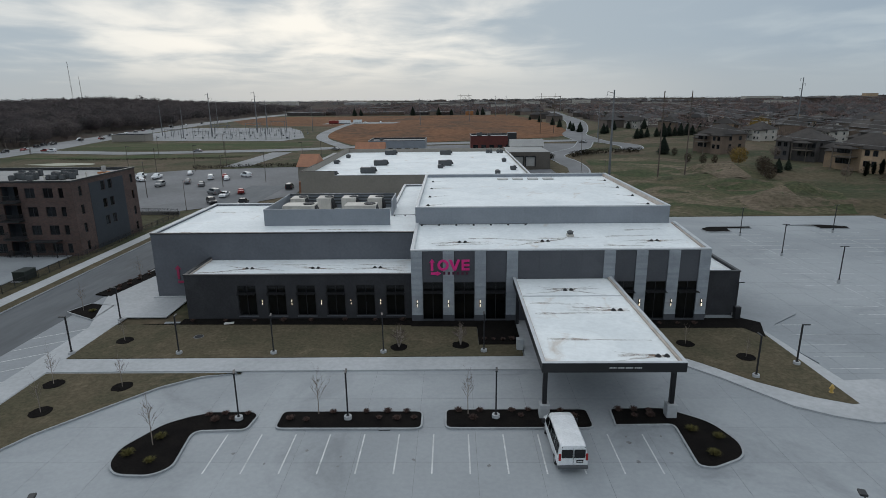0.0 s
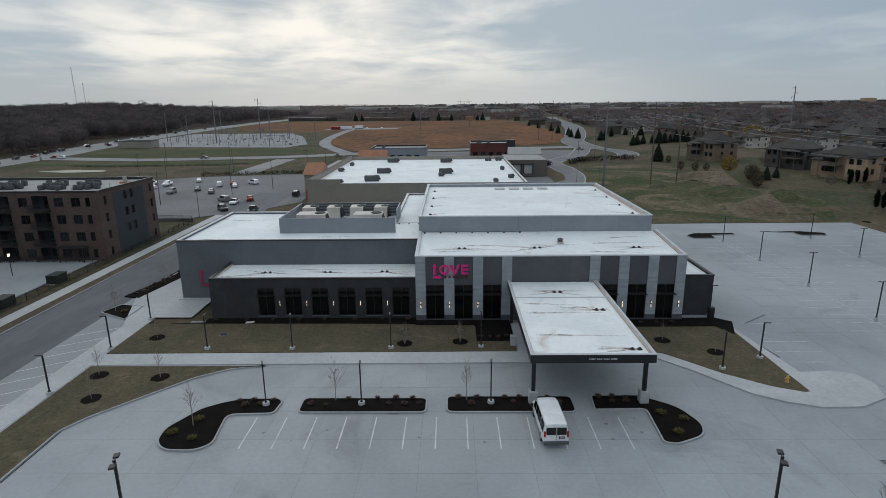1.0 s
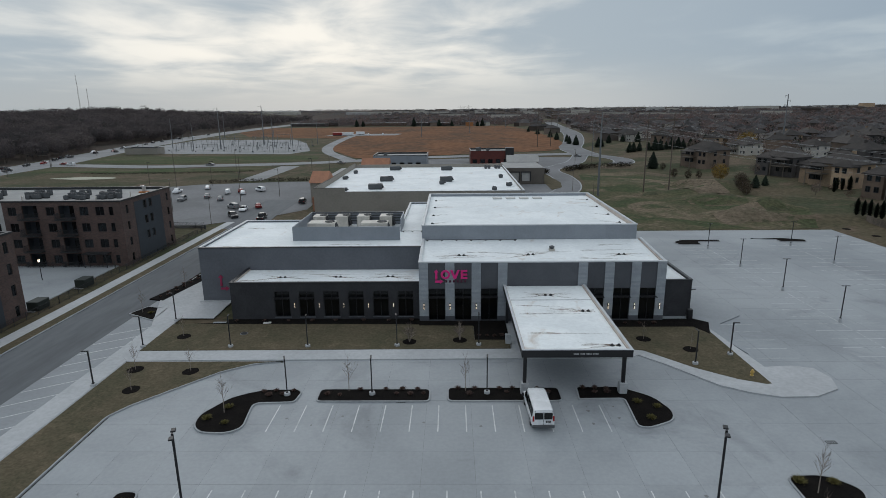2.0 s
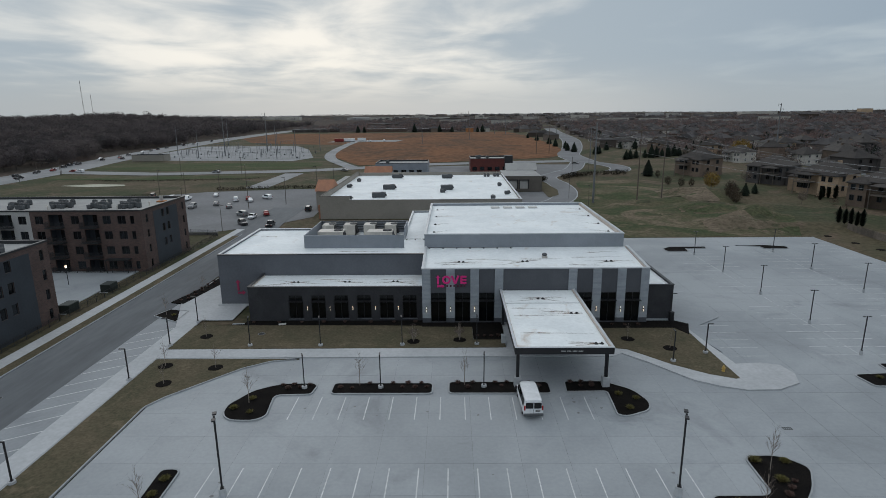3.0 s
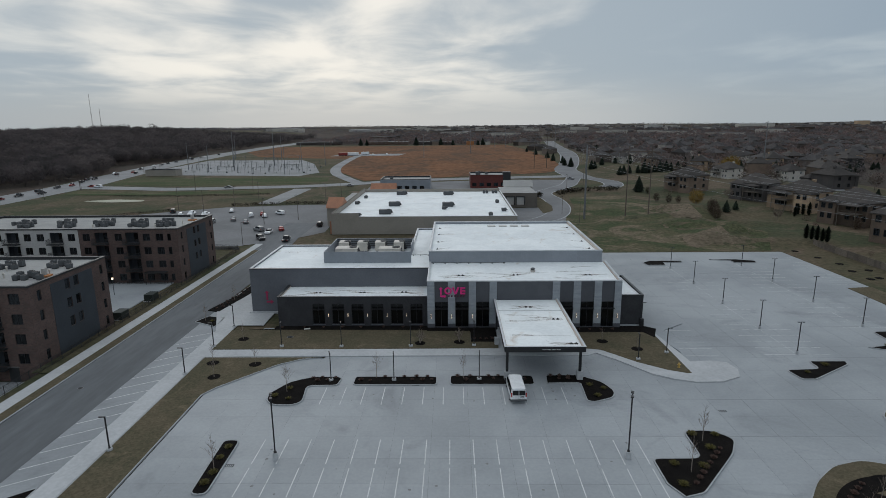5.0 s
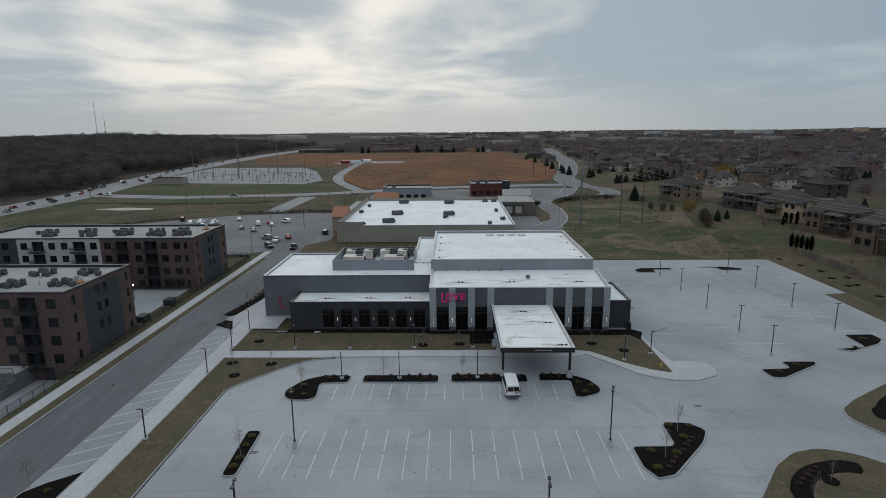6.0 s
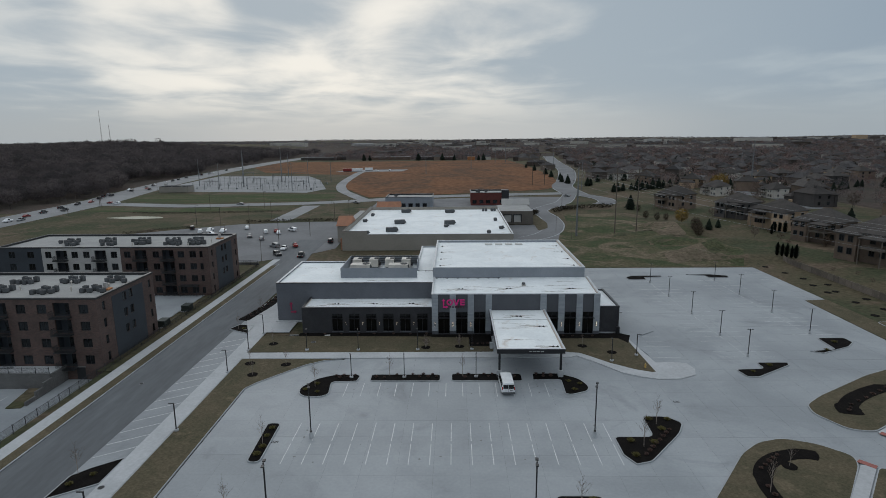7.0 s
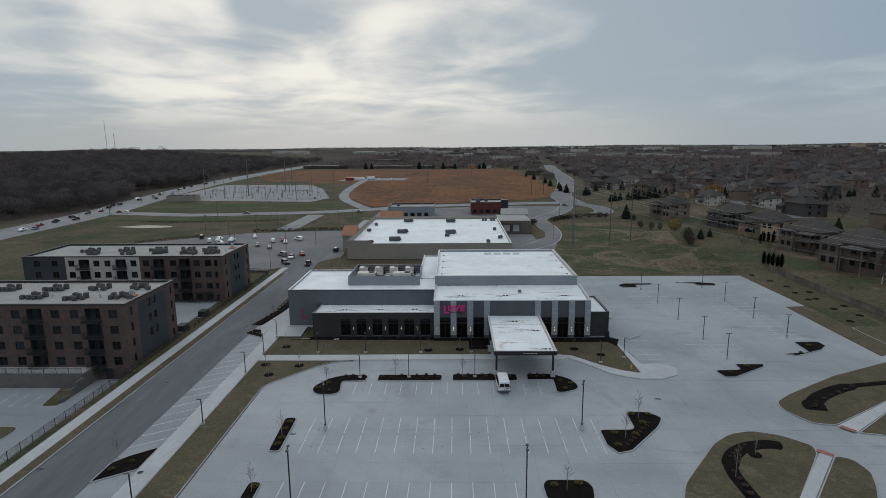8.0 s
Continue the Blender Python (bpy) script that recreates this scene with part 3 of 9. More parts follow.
def ribbon(name, pts, half, lift, material, label, category):
    """A road along a line of points, following the ground."""
    line = bend(pts, 10)
    bm = bmesh.new()
    rows = []
    for i, p in enumerate(line):
        a_, b_ = Vector(line[max(0, i - 1)]), Vector(line[min(len(line) - 1, i + 1)])
        d = (b_ - a_).normalized()
        n = Vector((-d.y, d.x))
        row = []
        for k in (-1, -0.5, 0, 0.5, 1):
            q = Vector(p) + n * half * k
            row.append(bm.verts.new((q.x, q.y, H(q.x, q.y) + lift)))
        rows.append(row)
    for r0, r1 in zip(rows, rows[1:]):
        for k in range(4):
            bm.faces.new((r0[k + 1], r0[k], r1[k], r1[k + 1]))
    bmesh.ops.recalc_face_normals(bm, faces=bm.faces[:])
    return solo(name, bm, material, label, category, kind="structure", smooth=True)


# the parking lot: a dark bed with concrete slabs laid on it
pavement = sheet("pavement", [(-34.7, -14), (91.6, -14), (91.6, 127), (-12, 127), (-12, 112), (-12, 70), (-34.7, 66)], -0.012, M["joint"], "pale concrete parking lot cast in large jointed slabs", "pavement", 0.10)

# the western street and its edges
sheet("road", [(-57.0, -30), (-47.6, -30), (-47.6, 112), (-50.5, 150), (-50.5, 178), (-62, 178), (-62, 150), (-57.0, 112)], -0.004, M["road"], "grey worn concrete street with darker wheel tracks", "road")
sheet("parking_bay", [(-47.6, -30), (-42.85, -30), (-42.85, 67), (-47.6, 78)], 0.0, M["bay"], "pale concrete bay for angled street parking", "pavement")
sheet("sidewalk_east", [(-42.85, -30), (-40.05, -30), (-40.05, 69), (-35.2, 69), (-35.2, 76.2), (-39.6, 76.2), (-39.6, 112), (-46.0, 112), (-47.5, 78), (-42.85, 66)], 0.15, M["walk"], "pale concrete sidewalk beside the street parking", "sidewalk")
sheet("sidewalk_west", [(-61.1, -30), (-58.9, -30), (-58.9, 141), (-61.1, 141)], 0.10, M["walk"], "pale concrete sidewalk along the black fence", "sidewalk")
sheet("verge", [(-58.9, -30), (-57.2, -30), (-57.2, 132), (-58.9, 132)], 0.10, M["lawn"], "narrow dormant grass verge beside the kerb", "verge")
sheet("kerb_west", [(-57.2, -30), (-57.0, -30), (-57.0, 134), (-57.2, 134)], 0.13, M["kerb"], "concrete kerb of the street", "kerb")
sheet("bank", [(-63.9, 49.0), (-61.1, 49.0), (-61.1, 131), (-63.9, 131)], 0.05, M["ground"], "strip of dry grass along the black fence", "verge")

# walks round the building
FRONT_WALK = [(-40.05, 54.6), (-33, 54.75), (7.2, 55.1), (21.2, 55.1), (22.6, 56.0), (25.2, 53.2), (29, 48.2), (31.5, 46.6), (34.2, 45.6), (38, 45.7), (41.2, 47.3), (42.1, 49.8), (41.6, 52.2), (39.5, 52.9), (36.2, 52.6), (34.8, 66), (34.2, 66), (34.2, 49.2), (32, 50), (28, 53), (25.5, 56), (24, 57.5), (19.5, 58.0), (19.0, 67.5), (7.4, 67.5), (7.4, 57.9), (-40.05, 57.5)]
sheet("front_walk", FRONT_WALK, 0.14, M["walk"], "pale concrete walk across the front of the building", "sidewalk", 0.16)
sheet("side_walk", rounded([(34.3, 66), (36.2, 56), (37, 66), (41.6, 69.4), (42.2, 72.6), (40.4, 79.5), (37.2, 80), (34.3, 80)], 0.5), 0.13, M["concrete"], "pale concrete apron beside the annex", "sidewalk", 0.15)


def kerbed(name, pts, material, label, category, r=0.8, top=0.13, kerb=0.15):
    """A raised bed or lawn with a concrete kerb round it."""
    o = rounded(ccw(pts), r)
    i = inset(o, kerb)
    e = thing(name, (0, 0, 0), label, category, kind="structure")
    part("kerb", ring(bmesh.new(), o, i, -0.02, 0.15, top - 0.02), M["kerb"], e, "pale concrete kerb")
    part("fill", slab(bmesh.new(), i, 0.0, top), material, e)
    return e


LAWN = "dormant tan lawn with thin patches beside the walk"
sheet("lawn", [(-40.0, 57.6), (7.2, 58.0), (7.2, 60.7), (2.75, 60.7), (2.75, 66.0), (-36, 66.9), (-40.0, 66.5)], 0.155, M["lawn"], LAWN, "lawn", 0.2)
kerbed("lawn", [(-40.0, -30), (-34.8, -30), (-34.8, 41.8), (-33.6, 44), (-30.6, 47.6), (-27.2, 51.6), (-24.2, 53.6), (-20.4, 54.5), (-40.0, 54.5)], M["lawn"], LAWN, "lawn", 0.4, 0.15)
sheet("lawn", [(19.2, 58.2), (23.6, 57.2), (25.3, 55.4), (28.0, 52.4), (31.6, 49.6), (34.2, 48.4), (34.8, 48.5), (34.5, 64.8), (31, 65.2), (19.2, 65.2)], 0.155, M["lawn"], LAWN, "lawn", 0.2)
kerbed("lawn", [(26.0, 6), (29, 13), (37.0, 22.9), (40.4, 25.6), (44.2, 26.7), (48.0, 25.3), (51.0, 22.4), (50.2, 20.2), (41, 9), (40, 2), (30, -8)], M["lawn"], LAWN, "lawn", 1.2, 0.15)
kerbed("lawn", [(42.9, 9), (52.3, 19.9), (54.2, 18.8), (54.4, 15.7), (52.8, 12.5), (48, 5)], M["lawn"], LAWN, "lawn", 0.9, 0.15)
kerbed("lawn", [(91.5, 57), (84.2, 53.8), (69.8, 47.2), (57.2, 39.4), (53.4, 36.4), (52.7, 33.6), (54.8, 29.0), (58.0, 28.3), (71, 36.2), (110, 58), (120, 75), (91.5, 75)], M["lawn"], LAWN, "lawn", 1.2, 0.15)
kerbed("lawn", [(59.8, 26.1), (63.4, 25.3), (80, 22), (120, 45), (118, 58), (69.2, 33.0)], M["lawn"], LAWN, "lawn", 0.8, 0.15)
sheet("footpath", [(58.2, 28.2), (59.8, 26.3), (69.2, 33.1), (90, 45), (120, 60), (120, 62.5), (71, 36.1)], 0.16, M["walk"], "pale concrete footpath between two lawns", "sidewalk", 0.15)
sheet("footpath", [(41.0, 9.2), (42.8, 9.1), (52.2, 20.0), (50.4, 20.3)], 0.16, M["walk"], "pale concrete footpath between two lawns", "sidewalk", 0.15)
for x, y, rz in ((59.0, 27.2, 38), (51.3, 20.4, 41)):
    e = thing("tactile_strip", (x, y, 0.165), "red tactile paving strip at the end of a footpath", "paving", rz=rz)
    part("strip", boxes((-0.45, 0.45, -1.0, 1.0, 0, 0.02), bevel=0.006), M["tactile"], e)
sheet("east_verge", [(91.8, 75), (91.8, 92.2), (86.2, 91.4), (85.6, 57), (91.8, 60)], 0.10, M["lawn"], "dormant grass strip beside the parking lot", "verge", 0.2)

# mulch beds and parking islands
MULCH = "black mulch planting island with a pale concrete kerb"
ISLANDS = [
    ([(-25.5, 40.20), (-25.7, 42.20), (-23.9, 45.60), (-22.2, 46.70), (-20.6, 47.40), (-17.0, 47.45), (-16.4, 46.80), (-16.7, 44.60), (-20.9, 44.40), (-20.4, 39.80), (-21.6, 38.80), (-24.3, 38.90)], [1.2, 0.8, 0.8, 0.8, 0.6, 0.5, 0.5, 0.4, 0.15, 0.8, 0.8, 1.2]),
    ([(-14.6, 44.75), (-2.55, 44.75), (-2.55, 47.50), (-14.6, 47.50)], 0.7),
    ([(-0.75, 44.80), (11.35, 44.80), (11.35, 47.80), (-0.75, 47.80)], 0.7),
    ([(13.0, 45.20), (13.2, 47.90), (17.9, 48.00), (21.0, 45.80), (22.0, 42.80), (21.4, 41.00), (18.6, 39.70), (17.5, 40.00), (17.75, 45.30)], [0.5, 0.5, 0.8, 1.2, 1.2, 1.2, 0.8, 0.5, 0.15]),
    ([(-26.9, 20.4), (-25.1, 20.4), (-25.3, 30.5), (-27.3, 30.5)], 0.85),
    ([(-26.9, 2.5), (-25.0, 2.5), (-25.1, 13.1), (-26.9, 13.1)], 0.85),
    ([(21.6, 26.9), (27.0, 27.0), (27.2, 32.6), (30.6, 32.8), (32.6, 30.8), (31.0, 27.8), (24.9, 20.9), (22.7, 20.2), (21.6, 22.4)], [0.2, 0.1, 0.5, 1.2, 1.0, 1.2, 1.0, 1.0, 0.8]),
    ([(11.0, 9.6), (17.0, 9.6), (17.4, 12.4), (16.6, 13.9), (11.6, 13.9), (10.9, 12.8)], 0.7),
    ([(49.0, 49.6), (54.2, 50.0), (54.2, 52.7), (59.9, 52.7), (59.4, 51.4), (51.6, 46.4), (49.6, 46.4)], [0.5, 0.1, 0.2, 0.4, 0.6, 0.8, 0.8]),
    ([(66.9, 58.2), (72.4, 59.0), (72.7, 65.1), (78.2, 65.3), (78.2, 62.6), (76.0, 60.4), (69.0, 57.0)], [0.4, 0.1, 0.2, 0.8, 0.8, 0.6, 0.5]),
    ([(49.0, 114.8), (51.4, 116.8), (59.9, 116.8), (59.6, 115.3), (54.5, 114.8), (54.3, 112.2), (49.4, 112.2)], [0.8, 0.8, 0.3, 0.3, 0.1, 0.3, 0.8]),
    ([(67.6, 118.0), (74.5, 118.1), (79.0, 116.4), (78.2, 114.2), (72.6, 114.4), (72.5, 116.6)], [0.2, 0.5, 0.6, 0.6, 0.3, 0.1]),
    ([(-47.7, 12.6), (-47.6, 17.4), (-46.0, 19.2), (-42.9, 21.6), (-42.9, 15.8)], 0.2),
    ([(-48.9, 71.0), (-47.6, 74.2), (-44.0, 73.2), (-43.9, 68.2)], 0.2),
]
for pts, r in ISLANDS:
    kerbed("planting_island", pts, M["mulch"], MULCH, "planting island", r)
for pts, lab in (
    ([(-37, 66.7), (-32.6, 67.0), (-32.6, 68.4), (-4.9, 68.4), (-4.9, 66.3), (-36, 66.6)], "black mulch bed along the foot of the dark wall"),
    ([(-4.9, 65.8), (2.8, 65.6), (2.8, 60.7), (7.3, 60.7), (7.3, 67.5), (-4.9, 67.5)], "black mulch bed beside the entrance"),
    ([(19.1, 65.0), (33, 65.0), (34.2, 62.4), (35.8, 66.6), (34.2, 68.0), (29.7, 68.0), (29.7, 67.5), (19.1, 67.5)], "black mulch bed along the foot of the facade"),
    ([(-49.2, 77.6), (-46.6, 76.8), (-44.6, 88), (-43.6, 104), (-46.4, 104), (-46.8, 88)], "long black mulch bed beside the street"),
):
    bm = bmesh.new()
    slab(bm, pts, 0.0, 0.17)
    solo("mulch_bed", bm, M["mulch"], lab, "planting bed", kind="structure")
bm = bmesh.new()
slab(bm, path_strip(bend([(36.3, 4), (36.2, 10.3), (36.4, 16), (38.2, 19.6), (41, 21.8), (44.4, 22.7), (46.4, 22.1)], 5), [0.9] * 12 + [1.1] * 12 + [1.2] * 6 + [0.4]), 0.1, 0.19)
solo("mulch_bed", bm, M["mulch"], "curving black mulch bed with low rusty shrubs in a lawn", "planting bed", kind="structure")
bm = bmesh.new()
slab(bm, path_strip(bend([(96, 48), (77, 43.9), (69, 42.2), (62.5, 38.8), (59, 35.5), (58.2, 33.2)], 5), [0.7] * 10 + [1.3] * 10 + [1.7] * 5 + [1.1]), 0.1, 0.19)
solo("mulch_bed", bm, M["mulch"], "curving black mulch bed with low rusty shrubs in a lawn", "planting bed", kind="structure")

# land cover further out
draped("green_bank", [(-222, 356), (-218, 326), (-208, 318), (-161, 308), (-95, 313), (-80, 330), (-84, 357), (-100, 359), (-150, 360)], 0.10, M["bank_green"], "green grass bank below the substation", "grass")
draped("green_slope", [(38, 128), (90, 129), (100, 150), (96, 200), (80, 250), (56, 246), (52, 215), (47, 195), (36, 180), (33, 140)], 0.05, M["green"], "patchy green grass slope beside the parking lot", "grass", 4.0)
draped("brown_field", [(-57, 332), (66, 378), (86, 412), (95, 520), (95, 700), (84, 905), (-60, 880), (-268, 850), (-262, 700), (-215, 600), (-130, 560), (-104, 545), (-92, 430), (-84, 395)], 0.16, M["field"], "tall russet prairie grass filling a wide field", "field", 40.0)
draped("green_bank", [(-214, 287), (-160, 280), (-120, 285), (-95, 290), (-95, 272), (-120, 268), (-160, 264), (-210, 268)], 0.10, M["bank_green"], "green grass strip beside the cross road", "grass")
draped("substation_yard", [(-218, 376), (-198, 380), (-108, 368), (-100, 395), (-125, 484), (-150, 540), (-245, 545), (-238, 430)], 0.14, M["gravel"], "pale gravel yard of the electrical substation", "gravel yard", 30.0)
ribbon("gravel_track", [(-58, 318), (-70, 345), (-86, 388), (-97, 450), (-104, 560), (-104, 625)], 4.0, 0.22, M["gravel"], "pale gravel track leading across the field", "track")
draped("work_yard", [(-135, 600), (-60, 605), (-55, 640), (-130, 640)], 0.22, M["gravel"], "pale gravel work yard at the end of the track", "gravel yard", 30.0)
ribbon("arterial_road", [(-222, 60), (-224, 180), (-229, 300), (-240, 365), (-256, 460), (-271, 600), (-279, 745), (-281, 900), (-285, 1300)], 13.0, 0.12, M["road_pale"], "wide pale arterial road with several lanes", "road")
ribbon("cross_road", [(-225, 306), (-190, 298), (-160, 292), (-120, 297), (-87, 303), (-60, 314), (-20, 334), (40, 346), (82, 352)], 7.0, 0.16, M["road_pale"], "pale two-lane road crossing below the substation", "road")
draped("store_parking", [(-150, 186), (-122, 206), (-102, 219), (-68, 226), (-47, 226), (-44, 160), (-51, 150), (-66, 138), (-80, 138), (-100, 141), (-150, 150)], 0.10, M["asphalt"], "worn grey asphalt parking lot of the store", "parking lot", 20.0)
ribbon("store_drive", [(-4, 136), (22, 170), (38, 188), (45, 210), (47, 236), (46, 262), (56, 282), (66, 300), (75, 330), (82, 358)], 4.2, 0.145, M["asphalt"], "worn grey asphalt driveway curving past the store", "driveway")
draped("dock_yard", [(-12, 128), (30, 128), (44, 190), (42, 214), (21, 212), (21, 152), (-12, 152)], 0.06, M["asphalt"], "worn asphalt service yard behind the store", "driveway", 20.0)
ribbon("boulevard", [(83, 340), (84, 400), (96, 450), (108, 505), (124, 600), (140, 760), (170, 1000)], 8.0, 0.18, M["asphalt"], "curving pale boulevard towards the houses", "road")
ribbon("side_street", [(82, 352), (90, 332), (94, 314), (92, 298), (86, 288)], 5.0, 0.20, M["asphalt"], "short curved street with pale kerbs", "road")
for name, pts, half in (("boulevard", [(83, 340), (84, 400), (96, 450), (108, 505), (124, 600), (140, 760), (170, 1000)], 8.6), ("side street", [(82, 352), (90, 332), (94, 314), (92, 298), (86, 288)], 5.6), ("driveway", [(22, 170), (38, 188), (45, 210), (47, 236), (46, 262), (56, 282), (66, 300), (75, 330), (82, 358)], 4.7)):
    ribbon("kerb", pts, half, 0.13, M["kerb"], "pale concrete kerb edging the " + name, "kerb")
draped("retail_parking", [(-48, 250), (42, 250), (72, 302), (70, 328), (40, 332), (-48, 316)], 0.12, M["asphalt"], "worn grey asphalt lot round the small shops", "parking lot", 20.0)
ribbon("residential_street", [(182, 250), (196, 280), (190, 330), (183, 380), (210, 460), (290, 590)], 7.5, 0.16, M["asphalt"], "pale residential street between the houses", "road")
draped("spur_road", [(-91, 230), (-81, 230), (-80, 290), (-90, 290)], 0.13, M["road_pale"], "short pale service road", "road", 20.0)
draped("dry_basin", rounded([(-182, 243), (-165, 238), (-150, 241), (-152, 246), (-168, 249)], 3), 0.12, M["pond"], "pale dry drainage basin in the grass", "basin", 20.0)
for pts in ([(-130, 47.1), (-71.2, 47.1), (-71.2, 51.1), (-64.8, 51.1), (-64.8, -40), (-130, -40)],):
    sheet("lower_parking", pts, -2.45, M["concrete"], "pale concrete lot below the apartment terrace", "parking lot", 0.1)
sheet("apartment_court", [(-120, 70.5), (-66, 70.5), (-66, 98.2), (-120, 98.2)], 0.02, M["concrete"], "pale concrete court between the apartment blocks", "pavement", 0.2)
sheet("terrace", [(-130, 47.42), (-71.2, 47.42), (-71.2, 51.15), (-130, 51.15)], 0.10, M["walk"], "pale concrete terrace at the foot of the apartments", "terrace", 0.2)
draped("woodland_floor", [(-236, 262), (-262, 400), (-288, 600), (-300, 900), (-310, 1500), (-1900, 1500), (-1200, 500), (-500, 240)], 0.10, M["litter"], "brown leaf litter under the leafless woods", "forest floor", 60.0)
draped("suburb_yards", [(215, 130), (215, 400), (130, 470), (150, 760), (200, 1000), (60, 1000), (60, 925), (-260, 925), (-270, 1300), (-1000, 1700), (-2600, 3000), (-3000, 4700), (4000, 4700), (2600, 1700), (1500, 300), (700, 100)], 0.12, M["litter"], "brown dormant yards between the far houses", "yards", 120.0)
for pts in ([(80, 213), (95, 212), (93, 181), (84, 168), (81, 184), (76, 190)], [(70, 143), (78, 152), (86, 154), (88, 140), (90, 132), (81, 133), (77, 137), (70, 132)]):
    draped("bare_mound", rounded(pts, 2.5), 0.12, M["bare_soil"], "bare tan earth mound beside the lot", "mound", 3.0)
sheet("planted_slope", [(-73.6, 39.6), (-71.25, 39.8), (-71.25, 47.0), (-75.2, 47.0)], -2.3, M["green"], "dry grass wedge beside the terrace steps", "grass")
sheet("grass_island", rounded([(-71.8, 27.4), (-71.8, 31.8), (-92, 31.8), (-92, 27.4)], 1.5), -2.32, M["lawn"], "dormant grass island in the lower lot", "grass")
sheet("kerb_strip", rounded([(-71.6, 27.2), (-71.6, 32.0), (-92.2, 32.0), (-92.2, 27.2)], 1.5), -2.36, M["kerb"], "concrete kerb round the grass island", "kerb")

# ---- the main building ----
FY, FX0, FX1, FTOP = 67.6, -4.85, 29.65, 8.85
hall = thing("event_hall", (12, 90, 0), "grey flat-roofed hall with pale siding pilasters and tall dark windows", "building")
hall_at = Vector((12, 90, 0))


def hpart(name, bm, material, parent=None, label=""):
    bmesh.ops.translate(bm, vec=-hall_at, verts=bm.verts)
    return part(name, bm, material, parent or hall, label)


T = Matrix.Translation
BAYS = [(-3.55, -1.15), (0.15, 2.55), (3.85, 6.25), (18.75, 21.15), (22.45, 24.85), (26.15, 28.4)]
PILASTERS = [(-4.85, -3.55), (-1.15, 0.15), (2.55, 3.85), (6.25, 7.55), (17.45, 18.75), (21.15, 22.45), (24.85, 26.15), (28.4, 29.65)]
WIN_Z0, WIN_Z1 = 0.25, 4.95
holes = [(a - FX0, b - FX0, WIN_Z0, WIN_Z1) for a, b in BAYS] + [(9.6 - FX0, 15.4 - FX0, 0.15, 3.6)]
hpart("front_wall", wall(bmesh.new(), FX1 - FX0, 0, FTOP - 0.12, 0.3, holes, T((FX0, FY, 0))), M["panel"], label="dark grey panelled front wall")
hpart("side_wall", boxes((FX0, FX0 + 0.3, FY + 0.3, 79.0, 0, 8.73)), M["siding"])
hpart("side_wall", boxes((FX1 - 0.3, FX1, FY + 0.3, 79.0, 0, 8.73)), M["siding"])
# the lower front roof rises gently to the upper hall
bm = bmesh.new()
z_f, z_b = 8.45, 9.35
v = [bm.verts.new(c) for c in ((FX0 + 0.3, FY + 0.3, z_f - 0.3), (FX1 - 0.3, FY + 0.3, z_f - 0.3), (FX1 - 0.3, 79.0, z_b - 0.3), (FX0 + 0.3, 79.0, z_b - 0.3),
                               (FX0 + 0.3, FY + 0.3, z_f), (FX1 - 0.3, FY + 0.3, z_f), (FX1 - 0.3, 79.0, z_b), (FX0 + 0.3, 79.0, z_b))]
for q in ((3, 2, 1, 0), (4, 5, 6, 7), (0, 1, 5, 4), (1, 2, 6, 5), (2, 3, 7, 6), (3, 0, 4, 7)):
    bm.faces.new([v[i] for i in q])
hpart("front_roof", bm, M["roof_white"], label="white membrane roof with rusty drain stains")
bm = bmesh.new()
for x0, x1 in ((FX0 - 0.06, FX0 + 0.36), (FX1 - 0.36, FX1 + 0.06)):
    v = [bm.verts.new((x, y, z)) for y, zz in ((FY + 0.36, 0.0), (79.0, 0.75)) for z in (8.74 + zz, 8.86 + zz) for x in (x0, x1)]
    for q in ((0, 1, 3, 2), (4, 6, 7, 5), (0, 4, 5, 1), (2, 3, 7, 6), (0, 2, 6, 4), (1, 5, 7, 3)):
        bm.faces.new([v[i] for i in q])
box(bm, FX0 - 0.06, FX1 + 0.06, FY - 0.1, FY + 0.36, 8.73, 8.86)
hpart("coping", bm, M["coping_white"], label="pale metal coping")
for x0, x1 in ((FX0 + 0.02, FX0 + 0.28), (FX1 - 0.28, FX1 - 0.02)):
    bm = bmesh.new()
    v = [bm.verts.new((x, y, z)) for y, zt in ((FY + 0.36, 8.74), (78.99, 9.49)) for z in (8.732, zt) for x in (x0, x1)]
    for q in ((0, 1, 3, 2), (4, 6, 7, 5), (0, 4, 5, 1), (2, 3, 7, 6), (0, 2, 6, 4), (1, 5, 7, 3)):
        bm.faces.new([v[i] for i in q])
    hpart("parapet", bm, M["siding"])

# pilasters of lapped boards
board = bmesh.new()
vv = [board.verts.new(c) for c in ((0, -0.14, 0), (1, -0.14, 0), (1, -0.055, 0.285), (0, -0.055, 0.285), (0, 0.0, 0), (1, 0.0, 0), (1, 0.0, 0.285), (0, 0.0, 0.285))]
for q in ((0, 1, 2, 3), (5, 4, 7, 6), (1, 5, 6, 2), (4, 0, 3, 7), (3, 2, 6, 7), (4, 5, 1, 0)):
    board.faces.new([vv[i] for i in q])
board_mesh = mesh_of(board, M["siding"])
for a, b in PILASTERS:
    p = hpart("pilaster", boxes((a, b, FY - 0.055, FY - 0.002, 0.0, 8.70)), M["siding"], label="pilaster of pale grey lapped boards")
    base = part("plinth", boxes((a - 12 - 0.02, b - 12 + 0.02, FY - 90 - 0.14, FY - 90 - 0.056, 0, 0.9)), M["panel"], p)
    for k in range(26):
        ob = part("siding_board", board_mesh, None, p)
        ob.matrix_basis = pose(a - 12, FY - 90 - 0.056, 0.92 + k * 0.3) @ Matrix.Diagonal((b - a, 1, 1, 1))
